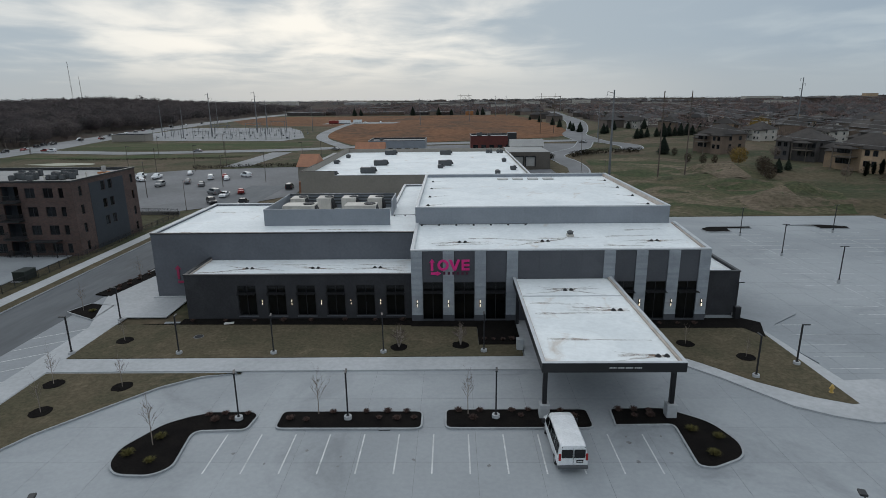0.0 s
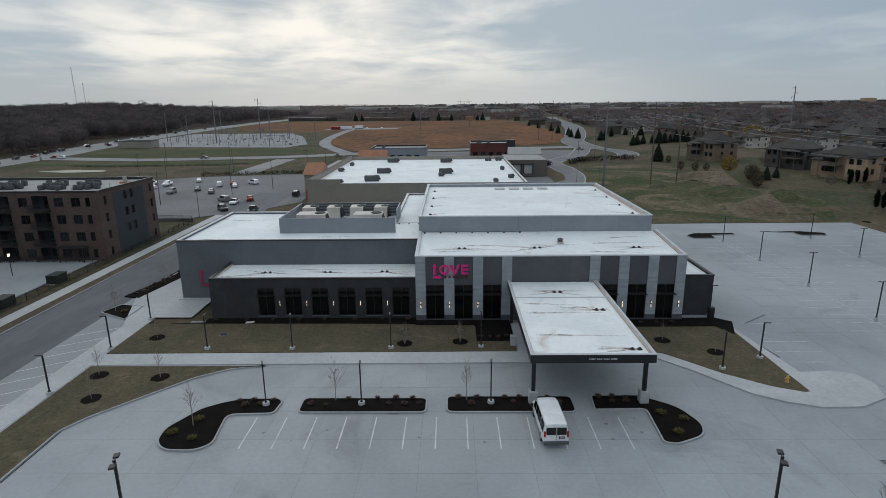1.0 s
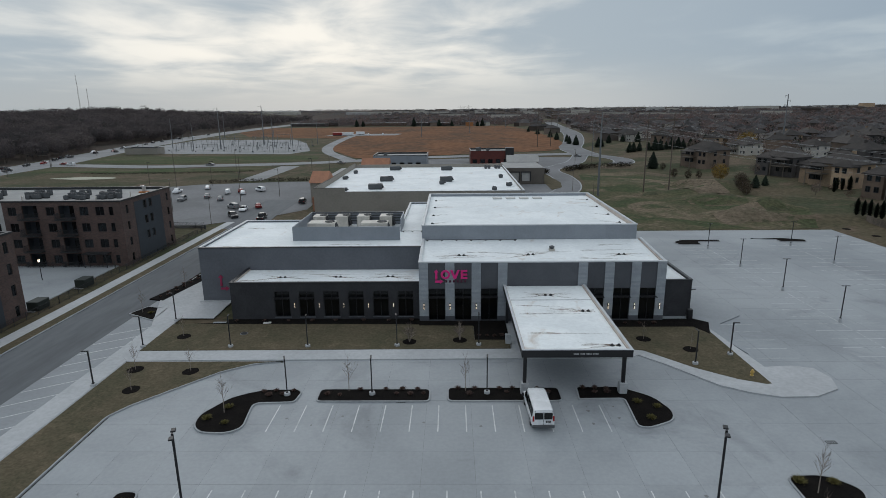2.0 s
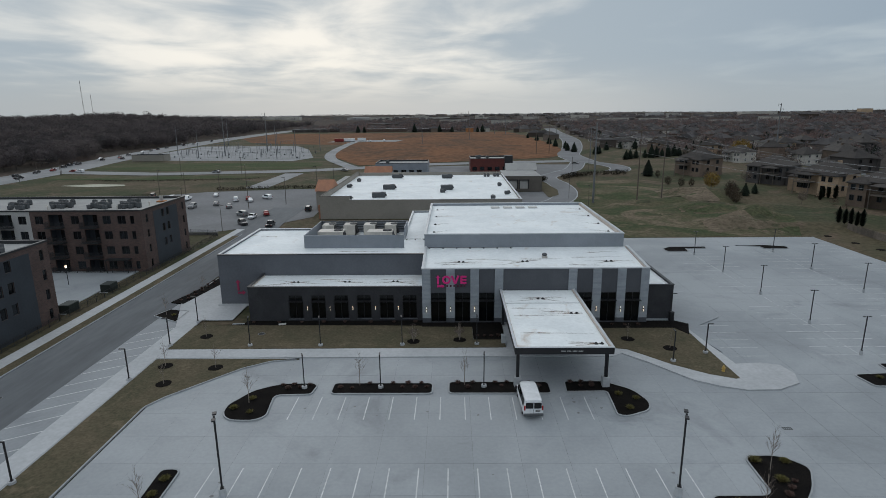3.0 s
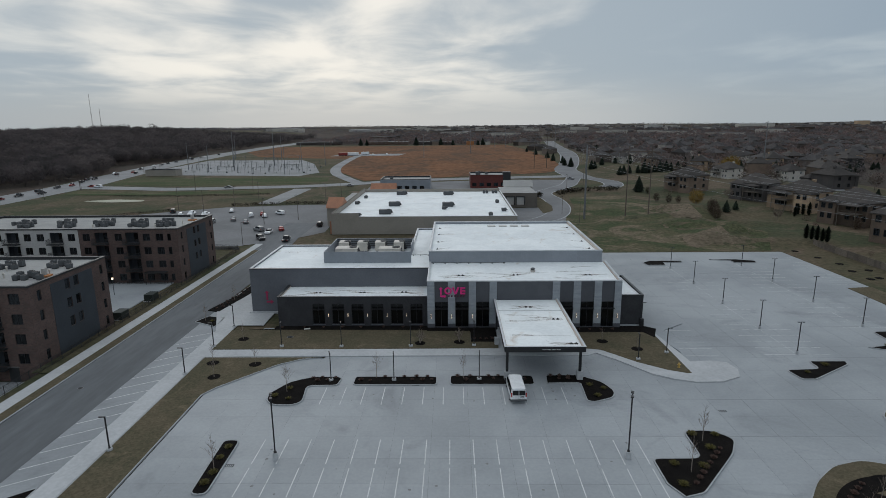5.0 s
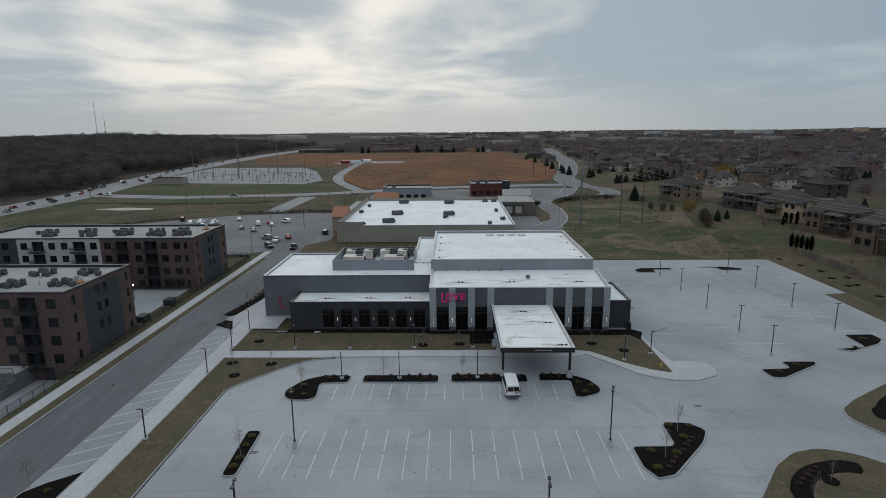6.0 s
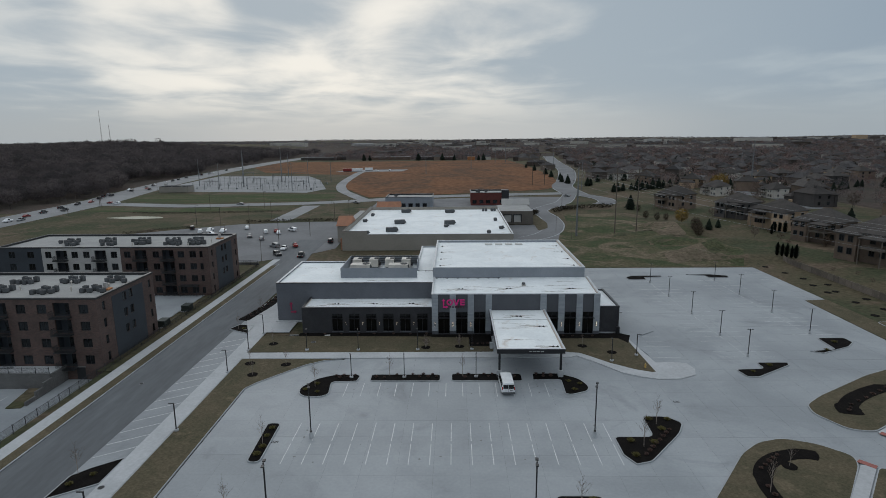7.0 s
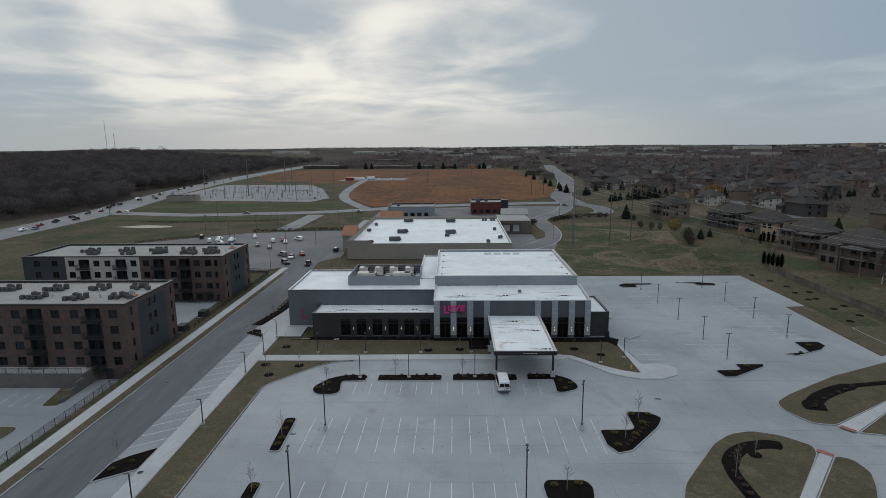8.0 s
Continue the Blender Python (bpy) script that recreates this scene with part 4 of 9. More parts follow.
# grey panels over the windows with a joint line
for a, b in BAYS:
    hpart("facade_panel", boxes((a + 0.04, b - 0.04, FY - 0.035, FY - 0.002, 5.0, 8.70), bevel=0.008), M["panel"])
for k in range(4):
    w = 9.9 / 4
    hpart("facade_panel", boxes((7.55 + k * w + 0.015, 7.55 + (k + 1) * w - 0.015, FY - 0.03, FY - 0.002, 6.1, 8.70), bevel=0.008), M["panel"])


def window(x, y, z, w, h, fr, pane, parent, at, transoms, mullions=(), awning=None, rz=0.0, name="window", glow=False):
    f = part(name, fr, None, parent)
    f.matrix_basis = pose(x - at[0], y - at[1], z - at[2], 0, 0, rz)
    part("pane", pane, None, f)
    if awning:
        part("sunshade", awning, None, f)
    return f


f_mesh = mesh_of(frame_mesh(2.4, 4.7, 0.09, 0.14, (1.2,), (3.55,)), M["black"])
p_mesh = mesh_of(boxes((0.05, 2.35, 0.06, 0.085, 0.05, 4.65)), M["glass"])
shade = bmesh.new()
for k in range(5):
    box(shade, 0.02, 2.38, -0.18 - k * 0.17, -0.10 - k * 0.17, 3.52, 3.56)
for x in (0.1, 1.2, 2.26):
    box(shade, x, x + 0.05, -0.95, 0.0, 3.46, 3.52)
a_mesh = mesh_of(shade, M["black"])
for a, b in BAYS:
    window(a, FY + 0.06, WIN_Z0, 2.4, 4.7, f_mesh, p_mesh, hall, hall_at, (), awning=a_mesh)
f2 = mesh_of(frame_mesh(5.8, 3.45, 0.09, 0.14, (1.45, 2.9, 4.35), (2.5,)), M["black"])
p2 = mesh_of(boxes((0.05, 5.75, 0.06, 0.085, 0.05, 3.4)), M["glass"])
window(9.6, FY + 0.06, 0.15, 5.8, 3.45, f2, p2, hall, hall_at, (), name="entrance_doors")

# the low west wing
WX0, WY, WTOP = -32.15, 68.5, 5.75
LOW = [(-25.85 + k * 3.57, -25.85 + k * 3.57 + 2.25) for k in range(6)]
hpart("wing_wall", wall(bmesh.new(), FX0 - WX0 - 0.002, 0, WTOP - 0.16, 0.3, [(a - WX0, b - WX0, 0.5, 4.35) for a, b in LOW], T((WX0, WY, 0))), M["wall_dark"], label="charcoal brick wall of the low wing")
hpart("wing_side_wall", boxes((WX0, WX0 + 0.3, WY + 0.3, 76.28, 0, WTOP - 0.16)), M["wall_dark"])
hpart("wing_roof", boxes((WX0 + 0.3, FX0 - 0.002, WY + 0.3, 76.28, 5.05, 5.30)), M["roof_white"], label="white membrane roof with rusty drain stains")
hpart("wing_coping", boxes((WX0 - 0.06, FX0 - 0.07, WY - 0.06, WY + 0.36, WTOP - 0.16, WTOP - 0.02), (WX0 - 0.06, WX0 + 0.36, WY + 0.362, 76.2, WTOP - 0.16, WTOP - 0.02)), M["coping_dark"], label="black metal coping")
f3 = mesh_of(frame_mesh(2.25, 3.85, 0.09, 0.14, (1.12,), (2.9,)), M["black"])
p3 = mesh_of(boxes((0.05, 2.2, 0.06, 0.085, 0.05, 3.8)), M["glass"])
shade = bmesh.new()
for k in range(5):
    box(shade, 0.02, 2.23, -0.18 - k * 0.15, -0.10 - k * 0.15, 2.88, 2.92)
for x in (0.1, 1.1, 2.1):
    box(shade, x, x + 0.05, -0.85, 0.0, 2.82, 2.88)
a3 = mesh_of(shade, M["black"])
sill = mesh_of(boxes((-0.06, 2.31, -0.15, -0.062, -0.12, 0.0)), M["wall_mid"])
for a, b in LOW:
    w = window(a, WY + 0.06, 0.5, 2.25, 3.85, f3, p3, hall, hall_at, (), awning=a3)
    part("sill", sill, None, w)

# the west block behind it
BX0, BY, BTOP = -39.7, 76.3, 9.0
hpart("west_wall", boxes((BX0, FX0 - 0.002, BY, BY + 0.3, 0, BTOP - 0.14)), M["wall_mid"], label="slate grey panel wall of the tall west block")
hpart("west_side_wall", boxes((BX0, BX0 + 0.3, BY + 0.302, 97.7, 0, BTOP - 0.14), (BX0, -9.3, 97.702, 98.0, 0, BTOP - 0.14)), M["wall_mid"])
hpart("west_roof", boxes((BX0 + 0.3, FX0 - 0.002, BY + 0.3, 97.7, 8.35, 8.62), (-9.3, FX0 - 0.002, 97.702, 117.6, 8.35, 8.62)), M["roof_white"], label="white membrane roof")
hpart("back_wall", boxes((-9.6, -9.302, 98.0, 117.9, 0, 8.86), (-9.3, FX0 - 0.002, 117.602, 117.9, 0, 8.86)), M["wall_mid"])
hpart("west_coping", boxes((BX0 - 0.06, FX0 - 0.07, BY - 0.06, BY + 0.36, BTOP - 0.14, BTOP)), M["coping_dark"], label="black metal coping")
hpart("back_coping", boxes((BX0 - 0.06, BX0 + 0.36, BY + 0.362, 97.65, BTOP - 0.14, BTOP), (BX0 - 0.06, -9.61, 97.652, 98.06, BTOP - 0.14, BTOP), (-9.66, -9.24, 98.062, 117.95, 8.862, 9.0), (-9.23, FX0 - 0.07, 117.55, 117.95, 8.862, 9.0)), M["coping_white"])
hpart("foundation", boxes((BX0 - 0.5, WX0 - 0.01, BY - 0.45, BY - 0.01, 0, 0.32)), M["walk"])

# the upper hall
UX0, UX1, UY0, UY1, UTOP = -4.95, 28.9, 79.0, 112.2, 11.75
for x0, x1, y0, y1 in ((UX0, UX1, UY0, UY0 + 0.3), (UX0, UX0 + 0.3, UY0 + 0.302, UY1), (UX1 - 0.3, UX1, UY0 + 0.302, UY1), (UX0 + 0.302, UX1 - 0.302, UY1 - 0.3, UY1)):
    hpart("upper_wall", boxes((x0, x1, y0, y1, 0, UTOP - 0.14)), M["screen"], label="grey metal wall of the upper hall")
n = 7
w = (UX1 - UX0) / n
for k in range(n):
    hpart("upper_panel", boxes((UX0 + k * w + 0.015, UX0 + (k + 1) * w - 0.015, UY0 - 0.035, UY0 - 0.002, 9.45, UTOP - 0.15), bevel=0.008), M["screen"])
hpart("upper_roof", boxes((UX0 + 0.302, UX1 - 0.302, UY0 + 0.302, UY1 - 0.302, 10.9, 11.15)), M["roof_white"], label="white membrane roof with welded seams")
hpart("upper_coping", boxes((UX0 - 0.06, UX1 + 0.06, UY0 - 0.08, UY0 + 0.36, UTOP - 0.14, UTOP), (UX0 - 0.06, UX0 + 0.36, UY0 + 0.362, UY1 + 0.06, UTOP - 0.14, UTOP), (UX1 - 0.36, UX1 + 0.06, UY0 + 0.362, UY1 + 0.06, UTOP - 0.14, UTOP), (UX0 + 0.362, UX1 - 0.362, UY1 - 0.36, UY1 + 0.06, UTOP - 0.14, UTOP)), M["coping_white"], label="pale metal coping")
for k in range(1, 11):
    x = UX0 + k * (UX1 - UX0) / 11
    hpart("roof_seam", boxes((x - 0.05, x + 0.05, UY0 + 0.5, UY1 - 0.6, 11.152, 11.164)), M["roof_white"])
for k in range(4):
    hpart("skylight", boxes((8.3 + k * 2.75, 10.2 + k * 2.75, 107.6, 109.0, 11.16, 11.42), bevel=0.05), M["trim_white"], label="white skylight curb")

# the east annex
AX1, AY, ATOP = 34.2, 69.4, 5.6
hpart("annex_wall", boxes((FX1 + 0.002, AX1, AY, AY + 0.25, 0, ATOP - 0.14), (AX1 - 0.25, AX1, AY + 0.252, 83.0, 0, ATOP - 0.14), (FX1 + 0.002, AX1 - 0.252, 82.75, 83.0, 0, ATOP - 0.14)), M["wall_dark"], label="charcoal wall of the low annex")
hpart("annex_roof", boxes((FX1 + 0.002, AX1 - 0.252, AY + 0.252, 82.748, 5.0, 5.2)), M["roof_white"])
hpart("annex_coping", boxes((FX1 + 0.07, AX1 + 0.06, AY - 0.06, AY + 0.31, ATOP - 0.138, ATOP), (AX1 - 0.31, AX1 + 0.06, AY + 0.312, 83.06, ATOP - 0.138, ATOP)), M["coping_dark"])

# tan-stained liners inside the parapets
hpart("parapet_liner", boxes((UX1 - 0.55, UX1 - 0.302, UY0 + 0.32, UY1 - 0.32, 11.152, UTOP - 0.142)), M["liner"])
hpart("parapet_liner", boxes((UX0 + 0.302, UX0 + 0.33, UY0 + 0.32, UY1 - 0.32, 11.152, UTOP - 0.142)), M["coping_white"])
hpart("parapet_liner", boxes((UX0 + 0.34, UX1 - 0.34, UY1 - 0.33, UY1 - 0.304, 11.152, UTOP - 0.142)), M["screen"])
bm = bmesh.new()
v = [bm.verts.new((x, y, z)) for y, zb, zt in ((FY + 0.4, 8.46, 8.74), (78.9, 9.355, 9.48)) for z in (zb, zt) for x in (FX1 - 0.52, FX1 - 0.31)]
for q in ((0, 1, 3, 2), (4, 6, 7, 5), (0, 4, 5, 1), (2, 3, 7, 6), (0, 2, 6, 4), (1, 5, 7, 3)):
    bm.faces.new([v[i] for i in q])
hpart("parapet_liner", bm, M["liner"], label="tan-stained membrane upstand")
hpart("parapet_liner", boxes((WX0 + 0.302, WX0 + 0.33, WY + 0.32, 76.2, 5.302, WTOP - 0.162)), M["liner"])

# rooftop screens round the machines
for x0, x1, y0, y1 in ((-26.4, -8.7, 82.0, 82.15), (-26.4, -26.25, 82.152, 95.5), (-9.2, -9.05, 88.5, 95.348), (-26.24, -9.06, 95.35, 95.5)):
    s = hpart("rooftop_screen", boxes((x0, x1, y0, y1, 8.625, 10.95)), M["screen"], label="grey metal screen round the rooftop machines")
for z in (9.2, 9.7, 10.2, 10.7):
    hpart("screen_rail", boxes((-26.24, -9.2, 95.24, 95.345, z, z + 0.22)), M["hvac_dark"])

# stains and drains
def drain(x, y, z, gap=0.7):
    e = thing("roof_drain", (x, y, z), "pair of dark domed drains on the white roof", "roof drain", group="roof drains")
    for dx in (-gap / 2, gap / 2):
        bm = bmesh.new()
        tube(bm, (dx, 0, 0), (dx, 0, 0.06), 0.26, 0.24, 10)
        tube(bm, (dx, 0, 0.06), (dx, 0, 0.2), 0.19, 0.1, 10)
        part("dome", bm, M["grille"], e)
    return e


def streak(rng, x, y, z, ang, length, width, bm=None):
    """An uneven run of rust-coloured dirt soaked into the membrane, strongest along its middle."""
    bm = bm or bmesh.new()
    soak = bm.verts.layers.float.get("soak") or bm.verts.layers.float.new("soak")
    n = 8
    # a run ends short of the edge of its roof
    h = z(x, y)
    x_lo, x_hi = (7.4, 17.8) if 5.34 < h < 5.36 else (-31.6, -5.2) if h < 5.34 else (-4.2, 28.9) if y < 79 and h < 9.5 and x > -5 else (-60.0, 60.0)
    dx = math.cos(ang) * length
    room = (x_hi - x - 0.4) if dx > 0 else (x - x_lo - 0.4)
    length *= min(1.0, max(room, 0.25) / max(abs(dx), 0.01))
    side = Vector((-math.sin(ang), math.cos(ang)))
    rows = []
    for i in range(n + 1):
        t = i / n
        c = Vector((x + math.cos(ang) * length * t, y + math.sin(ang) * length * t)) + side * rng.uniform(-0.13, 0.13)
        w = width * (1 - 0.6 * t) * rng.uniform(0.6, 1.3)
        row = []
        for k, v in ((-1, 0.0), (-0.3, 0.75), (0.2, 1.0), (1, 0.0)):
            q = c + side * w * k
            vert = bm.verts.new((q.x, q.y, z(q.x, q.y)))
            vert[soak] = v * (1 - 0.75 * t) * (0.3 if i == 0 else 1.0)
            row.append(vert)
        rows.append(row)
    for r0, r1 in zip(rows, rows[1:]):
        for k in range(3):
            f = bm.faces.new((r0[k], r1[k], r1[k + 1], r0[k + 1]))
            f.normal_update()
            if f.normal.z < 0:
                f.normal_flip()
    return bm


rng = random.Random(4)
flat = lambda c: (lambda x, y: c)
slope = lambda x, y: z_f + (z_b - z_f) * (y - FY - 0.3) / (79.0 - FY - 0.3) + 0.005
spots = [((1.2, 71.5), slope), ((11.3, 71.7), slope), ((24.5, 71.6), slope), ((-25.5, 72.2), flat(5.305)), ((-17.2, 72.3), flat(5.305)), ((-9.4, 72.4), flat(5.305)),
         ((12.6, 63.4), flat(5.345)), ((16.2, 57.3), flat(5.345)), ((17.0, 47.0), flat(5.345))]
for (x, y), z in spots:
    drain(x, y, z(x, y) - 0.004)
    bm = bmesh.new()
    for k in range(6):
        streak(rng, x, y, lambda px, py: z(px, py) + 0.0005 * k, (0, math.pi)[k % 2] + rng.uniform(-0.45, 0.45), rng.uniform(2.0, 5.2), rng.uniform(0.16, 0.38), bm)
    solo("water_stain", bm, M["stain"], "rust-brown water stain round a roof drain", "stain")
for y, x0, L in ((50.6, 8.2, 9.0), (56.6, 8.0, 8.6), (59.4, 7.8, 6.0), (58.2, 12.0, 5.6), (63.8, 10.0, 6.5), (47.2, 13.4, 4.4)):
    solo("water_stain", streak(rng, x0, y, flat(5.346), rng.uniform(-0.08, 0.08), L, 0.34), M["stain"], "long rust-brown water line across the canopy roof", "stain")
for y, x0, L in ((70.4, -2.0, 6.5), (73.0, 2.0, 8.0), (72.8, 10.5, 7.0), (70.2, 18.0, 7.0), (73.4, 19.0, 8.0), (76.0, 22.0, 5.0)):
    solo("water_stain", streak(rng, x0, y, slope, rng.uniform(-0.12, 0.12), L, 0.34), M["stain"], "long rust-brown water line across the roof", "stain")
for y, x0, L in ((70.6, -31.5, 6.0), (74.0, -22.0, 8.0), (73.8, -12.0, 6.0)):
    solo("water_stain", streak(rng, x0, y, flat(5.306), rng.uniform(-0.1, 0.1), L, 0.34), M["stain"], "long rust-brown water line across the roof", "stain")
for y, x0, L in ((78.2, -38.0, 14.0), (79.4, -20.0, 10.0), (92.0, -37.5, 8.0)):
    solo("water_stain", streak(rng, x0, y, flat(8.626), rng.uniform(-0.05, 0.05), L, 0.34), M["stain"], "long rust-brown water line across the roof", "stain")
for y in (83, 90, 98, 106):
    for x, d in ((-3.4, 1), (27.3, -1)):
        drain(x, y, 11.152, 0.0)
        bm = streak(rng, x, y, flat(11.158), (0.5 if d > 0 else math.pi - 0.5), 3.4, 0.45)
        solo("water_stain", bm, M["stain"], "rust-brown water stain round a roof drain", "stain")
pipe = thing("roof_pipe", (4, 78.4, 9.3), "thin dark gas pipe along the roof edge", "pipe")
bm = bmesh.new()
tube(bm, (-8.3, 0, 0.18), (6.0, 0, 0.18), 0.035, 0.035, 6)
part("pipe", bm, M["grille"], pipe)
for k in range(7):
    part("support", boxes((-8.2 + k * 2.3, -7.95 + k * 2.3, -0.1, 0.1, -0.06, 0.145)), M["grille"], pipe)
pipe = thing("roof_pipe", (-6.8, 88.2, 8.62), "thin dark gas pipe along the roof edge", "pipe")
bm = bmesh.new()
tube(bm, (-2.2, 0, 0.2), (1.7, 0, 0.2), 0.035, 0.035, 6)
part("pipe", bm, M["grille"], pipe)
for k in range(3):
    part("support", boxes((-2.0 + k * 1.6, -1.8 + k * 1.6, -0.1, 0.1, 0, 0.165)), M["grille"], pipe)
vent = thing("roof_vent", (14.7, 73.6, 8.9), "grey roof exhaust fan on a curb", "roof vent")
part("curb", boxes((-0.4, 0.4, -0.4, 0.4, -0.05, 0.3)), M["hvac"], vent)
bm = bmesh.new()
tube(bm, (0, 0, 0.3), (0, 0, 0.6), 0.32, 0.42, 12)
tube(bm, (0, 0, 0.6), (0, 0, 0.75), 0.44, 0.2, 12)
part("hood", bm, M["hvac_dark"], vent)


def rooftop_unit(w, d, h, paint="hvac", label="beige packaged air handler on the white roof"):
    e = thing("rooftop_unit", (0, 0, 0), label, "air handler", group="rooftop machines")
    part("curb", boxes((-w / 2 + 0.1, w / 2 - 0.1, -d / 2 + 0.1, d / 2 - 0.1, 0, 0.3)), M["hvac_dark"], e)
    part("cabinet", boxes((-w / 2, w / 2, -d / 2, d / 2, 0.302, h), bevel=0.03), M[paint], e)
    for k in range(3):
        part("door", boxes((-w / 2 + 0.1 + k * w * 0.3, -w / 2 + 0.05 + (k + 1) * w * 0.3, -d / 2 - 0.03, -d / 2 - 0.002, 0.45, h - 0.15), bevel=0.01), M[paint], e)
    bm = bmesh.new()
    tube(bm, (w * 0.28, 0, h), (w * 0.28, 0, h + 0.12), min(d, w) * 0.3, min(d, w) * 0.3, 14)
    f = part("fan_ring", bm, M["grille"], e)
    bm = bmesh.new()
    for k in range(6):
        a = k * math.pi / 3
        tube(bm, (w * 0.28, 0, h + 0.14), (w * 0.28 + math.cos(a) * 0.28 * min(d, w), math.sin(a) * 0.28 * min(d, w), h + 0.14), 0.02, 0.02, 4)
    part("guard", bm, M["steel"], f)
    hood = bmesh.new()
    vq = [hood.verts.new(c) for c in ((w / 2, -d * 0.3, 0.5), (w / 2, d * 0.3, 0.5), (w / 2, d * 0.3, h - 0.2), (w / 2, -d * 0.3, h - 0.2), (w / 2 + 0.5, -d * 0.3, 0.5), (w / 2 + 0.5, d * 0.3, 0.5))]
    for q in ((0, 4, 5, 1), (3, 2, 5, 4), (0, 3, 4), (1, 5, 2), (0, 1, 2, 3)):
        hood.faces.new([vq[i] for i in q])
    part("intake_hood", hood, M["grille"], e)
    return e


big_unit = rooftop_unit(4.6, 2.8, 2.1)
big_unit.matrix_basis = pose(-22.6, 87.4, 8.62)
copy_thing(big_unit, pose(-13.5, 87.2, 8.62))
small = rooftop_unit(2.2, 2.8, 2.2)
for i, (x, y) in enumerate(((-24.2, 93.0), (-20.1, 93.0), (-16.2, 93.0), (-12.1, 92.9))):
    if i == 0:
        small.matrix_basis = pose(x, y, 8.62)
    else:
        copy_thing(small, pose(x, y, 8.62))

# the canopy over the driveway
CX0, CX1, CY0, CY1 = 7.0, 18.4, 45.4, 67.46
can = thing("entrance_canopy", (12.8, 46, 0), "flat white-roofed drive-through canopy with black fascia and posts", "canopy")
cat_ = Vector((12.8, 46, 0))


def cpart(name, bm, material, label=""):
    bmesh.ops.translate(bm, vec=-cat_, verts=bm.verts)
    return part(name, bm, material, can, label)


cpart("roof", boxes((CX0 + 0.25, CX1 - 0.25, CY0 + 0.25, CY1, 4.97, 5.34)), M["roof_white"], "white membrane roof with rusty stains")
cpart("roof_step", boxes((CX0 + 0.3, CX1 - 0.3, 61.4, 61.6, 5.342, 5.39)), M["coping_white"])
cpart("fascia", boxes((CX0, CX1, CY0, CY0 + 0.25, 4.72, 5.54), (CX0, CX0 + 0.248, CY0 + 0.252, CY1, 4.72, 5.54), (CX1 - 0.248, CX1, CY0 + 0.252, CY1, 4.72, 5.54), bevel=0.01), M["black"], "black metal fascia")
cpart("coping", boxes((CX0 - 0.03, CX1 + 0.03, CY0 - 0.03, CY0 + 0.28, 5.542, 5.59), (CX0 - 0.03, CX0 + 0.28, CY0 + 0.282, CY1, 5.542, 5.59), (CX1 - 0.28, CX1 + 0.03, CY0 + 0.282, CY1, 5.542, 5.59)), M["coping_white"])
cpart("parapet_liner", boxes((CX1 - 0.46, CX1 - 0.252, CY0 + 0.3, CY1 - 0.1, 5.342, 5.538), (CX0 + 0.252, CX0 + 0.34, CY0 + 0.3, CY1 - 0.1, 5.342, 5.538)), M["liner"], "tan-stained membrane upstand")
cpart("soffit", boxes((CX0 + 0.25, CX1 - 0.25, CY0 + 0.26, CY1, 4.87, 4.968)), M["wall_mid"])
for x in (7.5, 17.95):
    for y in (46.7, 66.6):
        post = cpart("post", boxes((x - 0.18, x + 0.18, y - 0.18, y + 0.18, 1.3 if y < 60 else 0.14, 4.87), bevel=0.02), M["black"], "black square post")
        if y < 60:
            part("plinth", boxes((x - 0.42 - 12.8, x + 0.42 - 12.8, y - 0.42 - 46, y + 0.42 - 46, 0.0, 1.3), bevel=0.04), M["walk"], post, "pale concrete plinth")
# the address on the fascia, unreadable bars
x = 12.3
bm = bmesh.new()
for w in (0.10, 0.10, 0.10, 0.10, 0.10, 0, 0.12, 0.05, 0.13, 0.13, 0, 0.15, 0.13, 0.13, 0.13, 0, 0.15, 0.12, 0.16, 0.12):
    if w:
        box(bm, x, x + w * 0.8, CY0 - 0.025, CY0 - 0.004, 5.07, 5.19)
    x += (w or 0.1) * 0.8 + 0.035
cpart("lettering_bars", bm, M["white_bar"], "small white bars in a row")

# the sign: plain shapes
sign = thing("wall_sign", (-0.4, FY - 0.1, 6.8), "magenta arrow, ring and bar shapes on the facade", "sign")


def flatshape(name, pts, hole=None, material=None, y=-0.16, depth=0.12):
    bm = bmesh.new()
    if hole:
        n = len(pts)
        r = [[bm.verts.new((px, yy, pz)) for px, pz in q] for q, yy in ((pts, y), (hole, y), (pts, y + depth), (hole, y + depth))]
        for i in range(n):
            j = (i + 1) % n
            bm.faces.new((r[0][i], r[0][j], r[1][j], r[1][i]))
            bm.faces.new((r[2][j], r[2][i], r[3][i], r[3][j]))
            bm.faces.new((r[0][j], r[0][i], r[2][i], r[2][j]))
            bm.faces.new((r[1][i], r[1][j], r[3][j], r[3][i]))
    else:
        slab(bm, pts, -y - depth, -y)
        bmesh.ops.rotate(bm, cent=(0, 0, 0), matrix=Matrix.Rotation(radians(90), 3, "X"), verts=bm.verts)
    bmesh.ops.recalc_face_normals(bm, faces=bm.faces[:])
    return part(name, bm, material or M["pink"], sign)


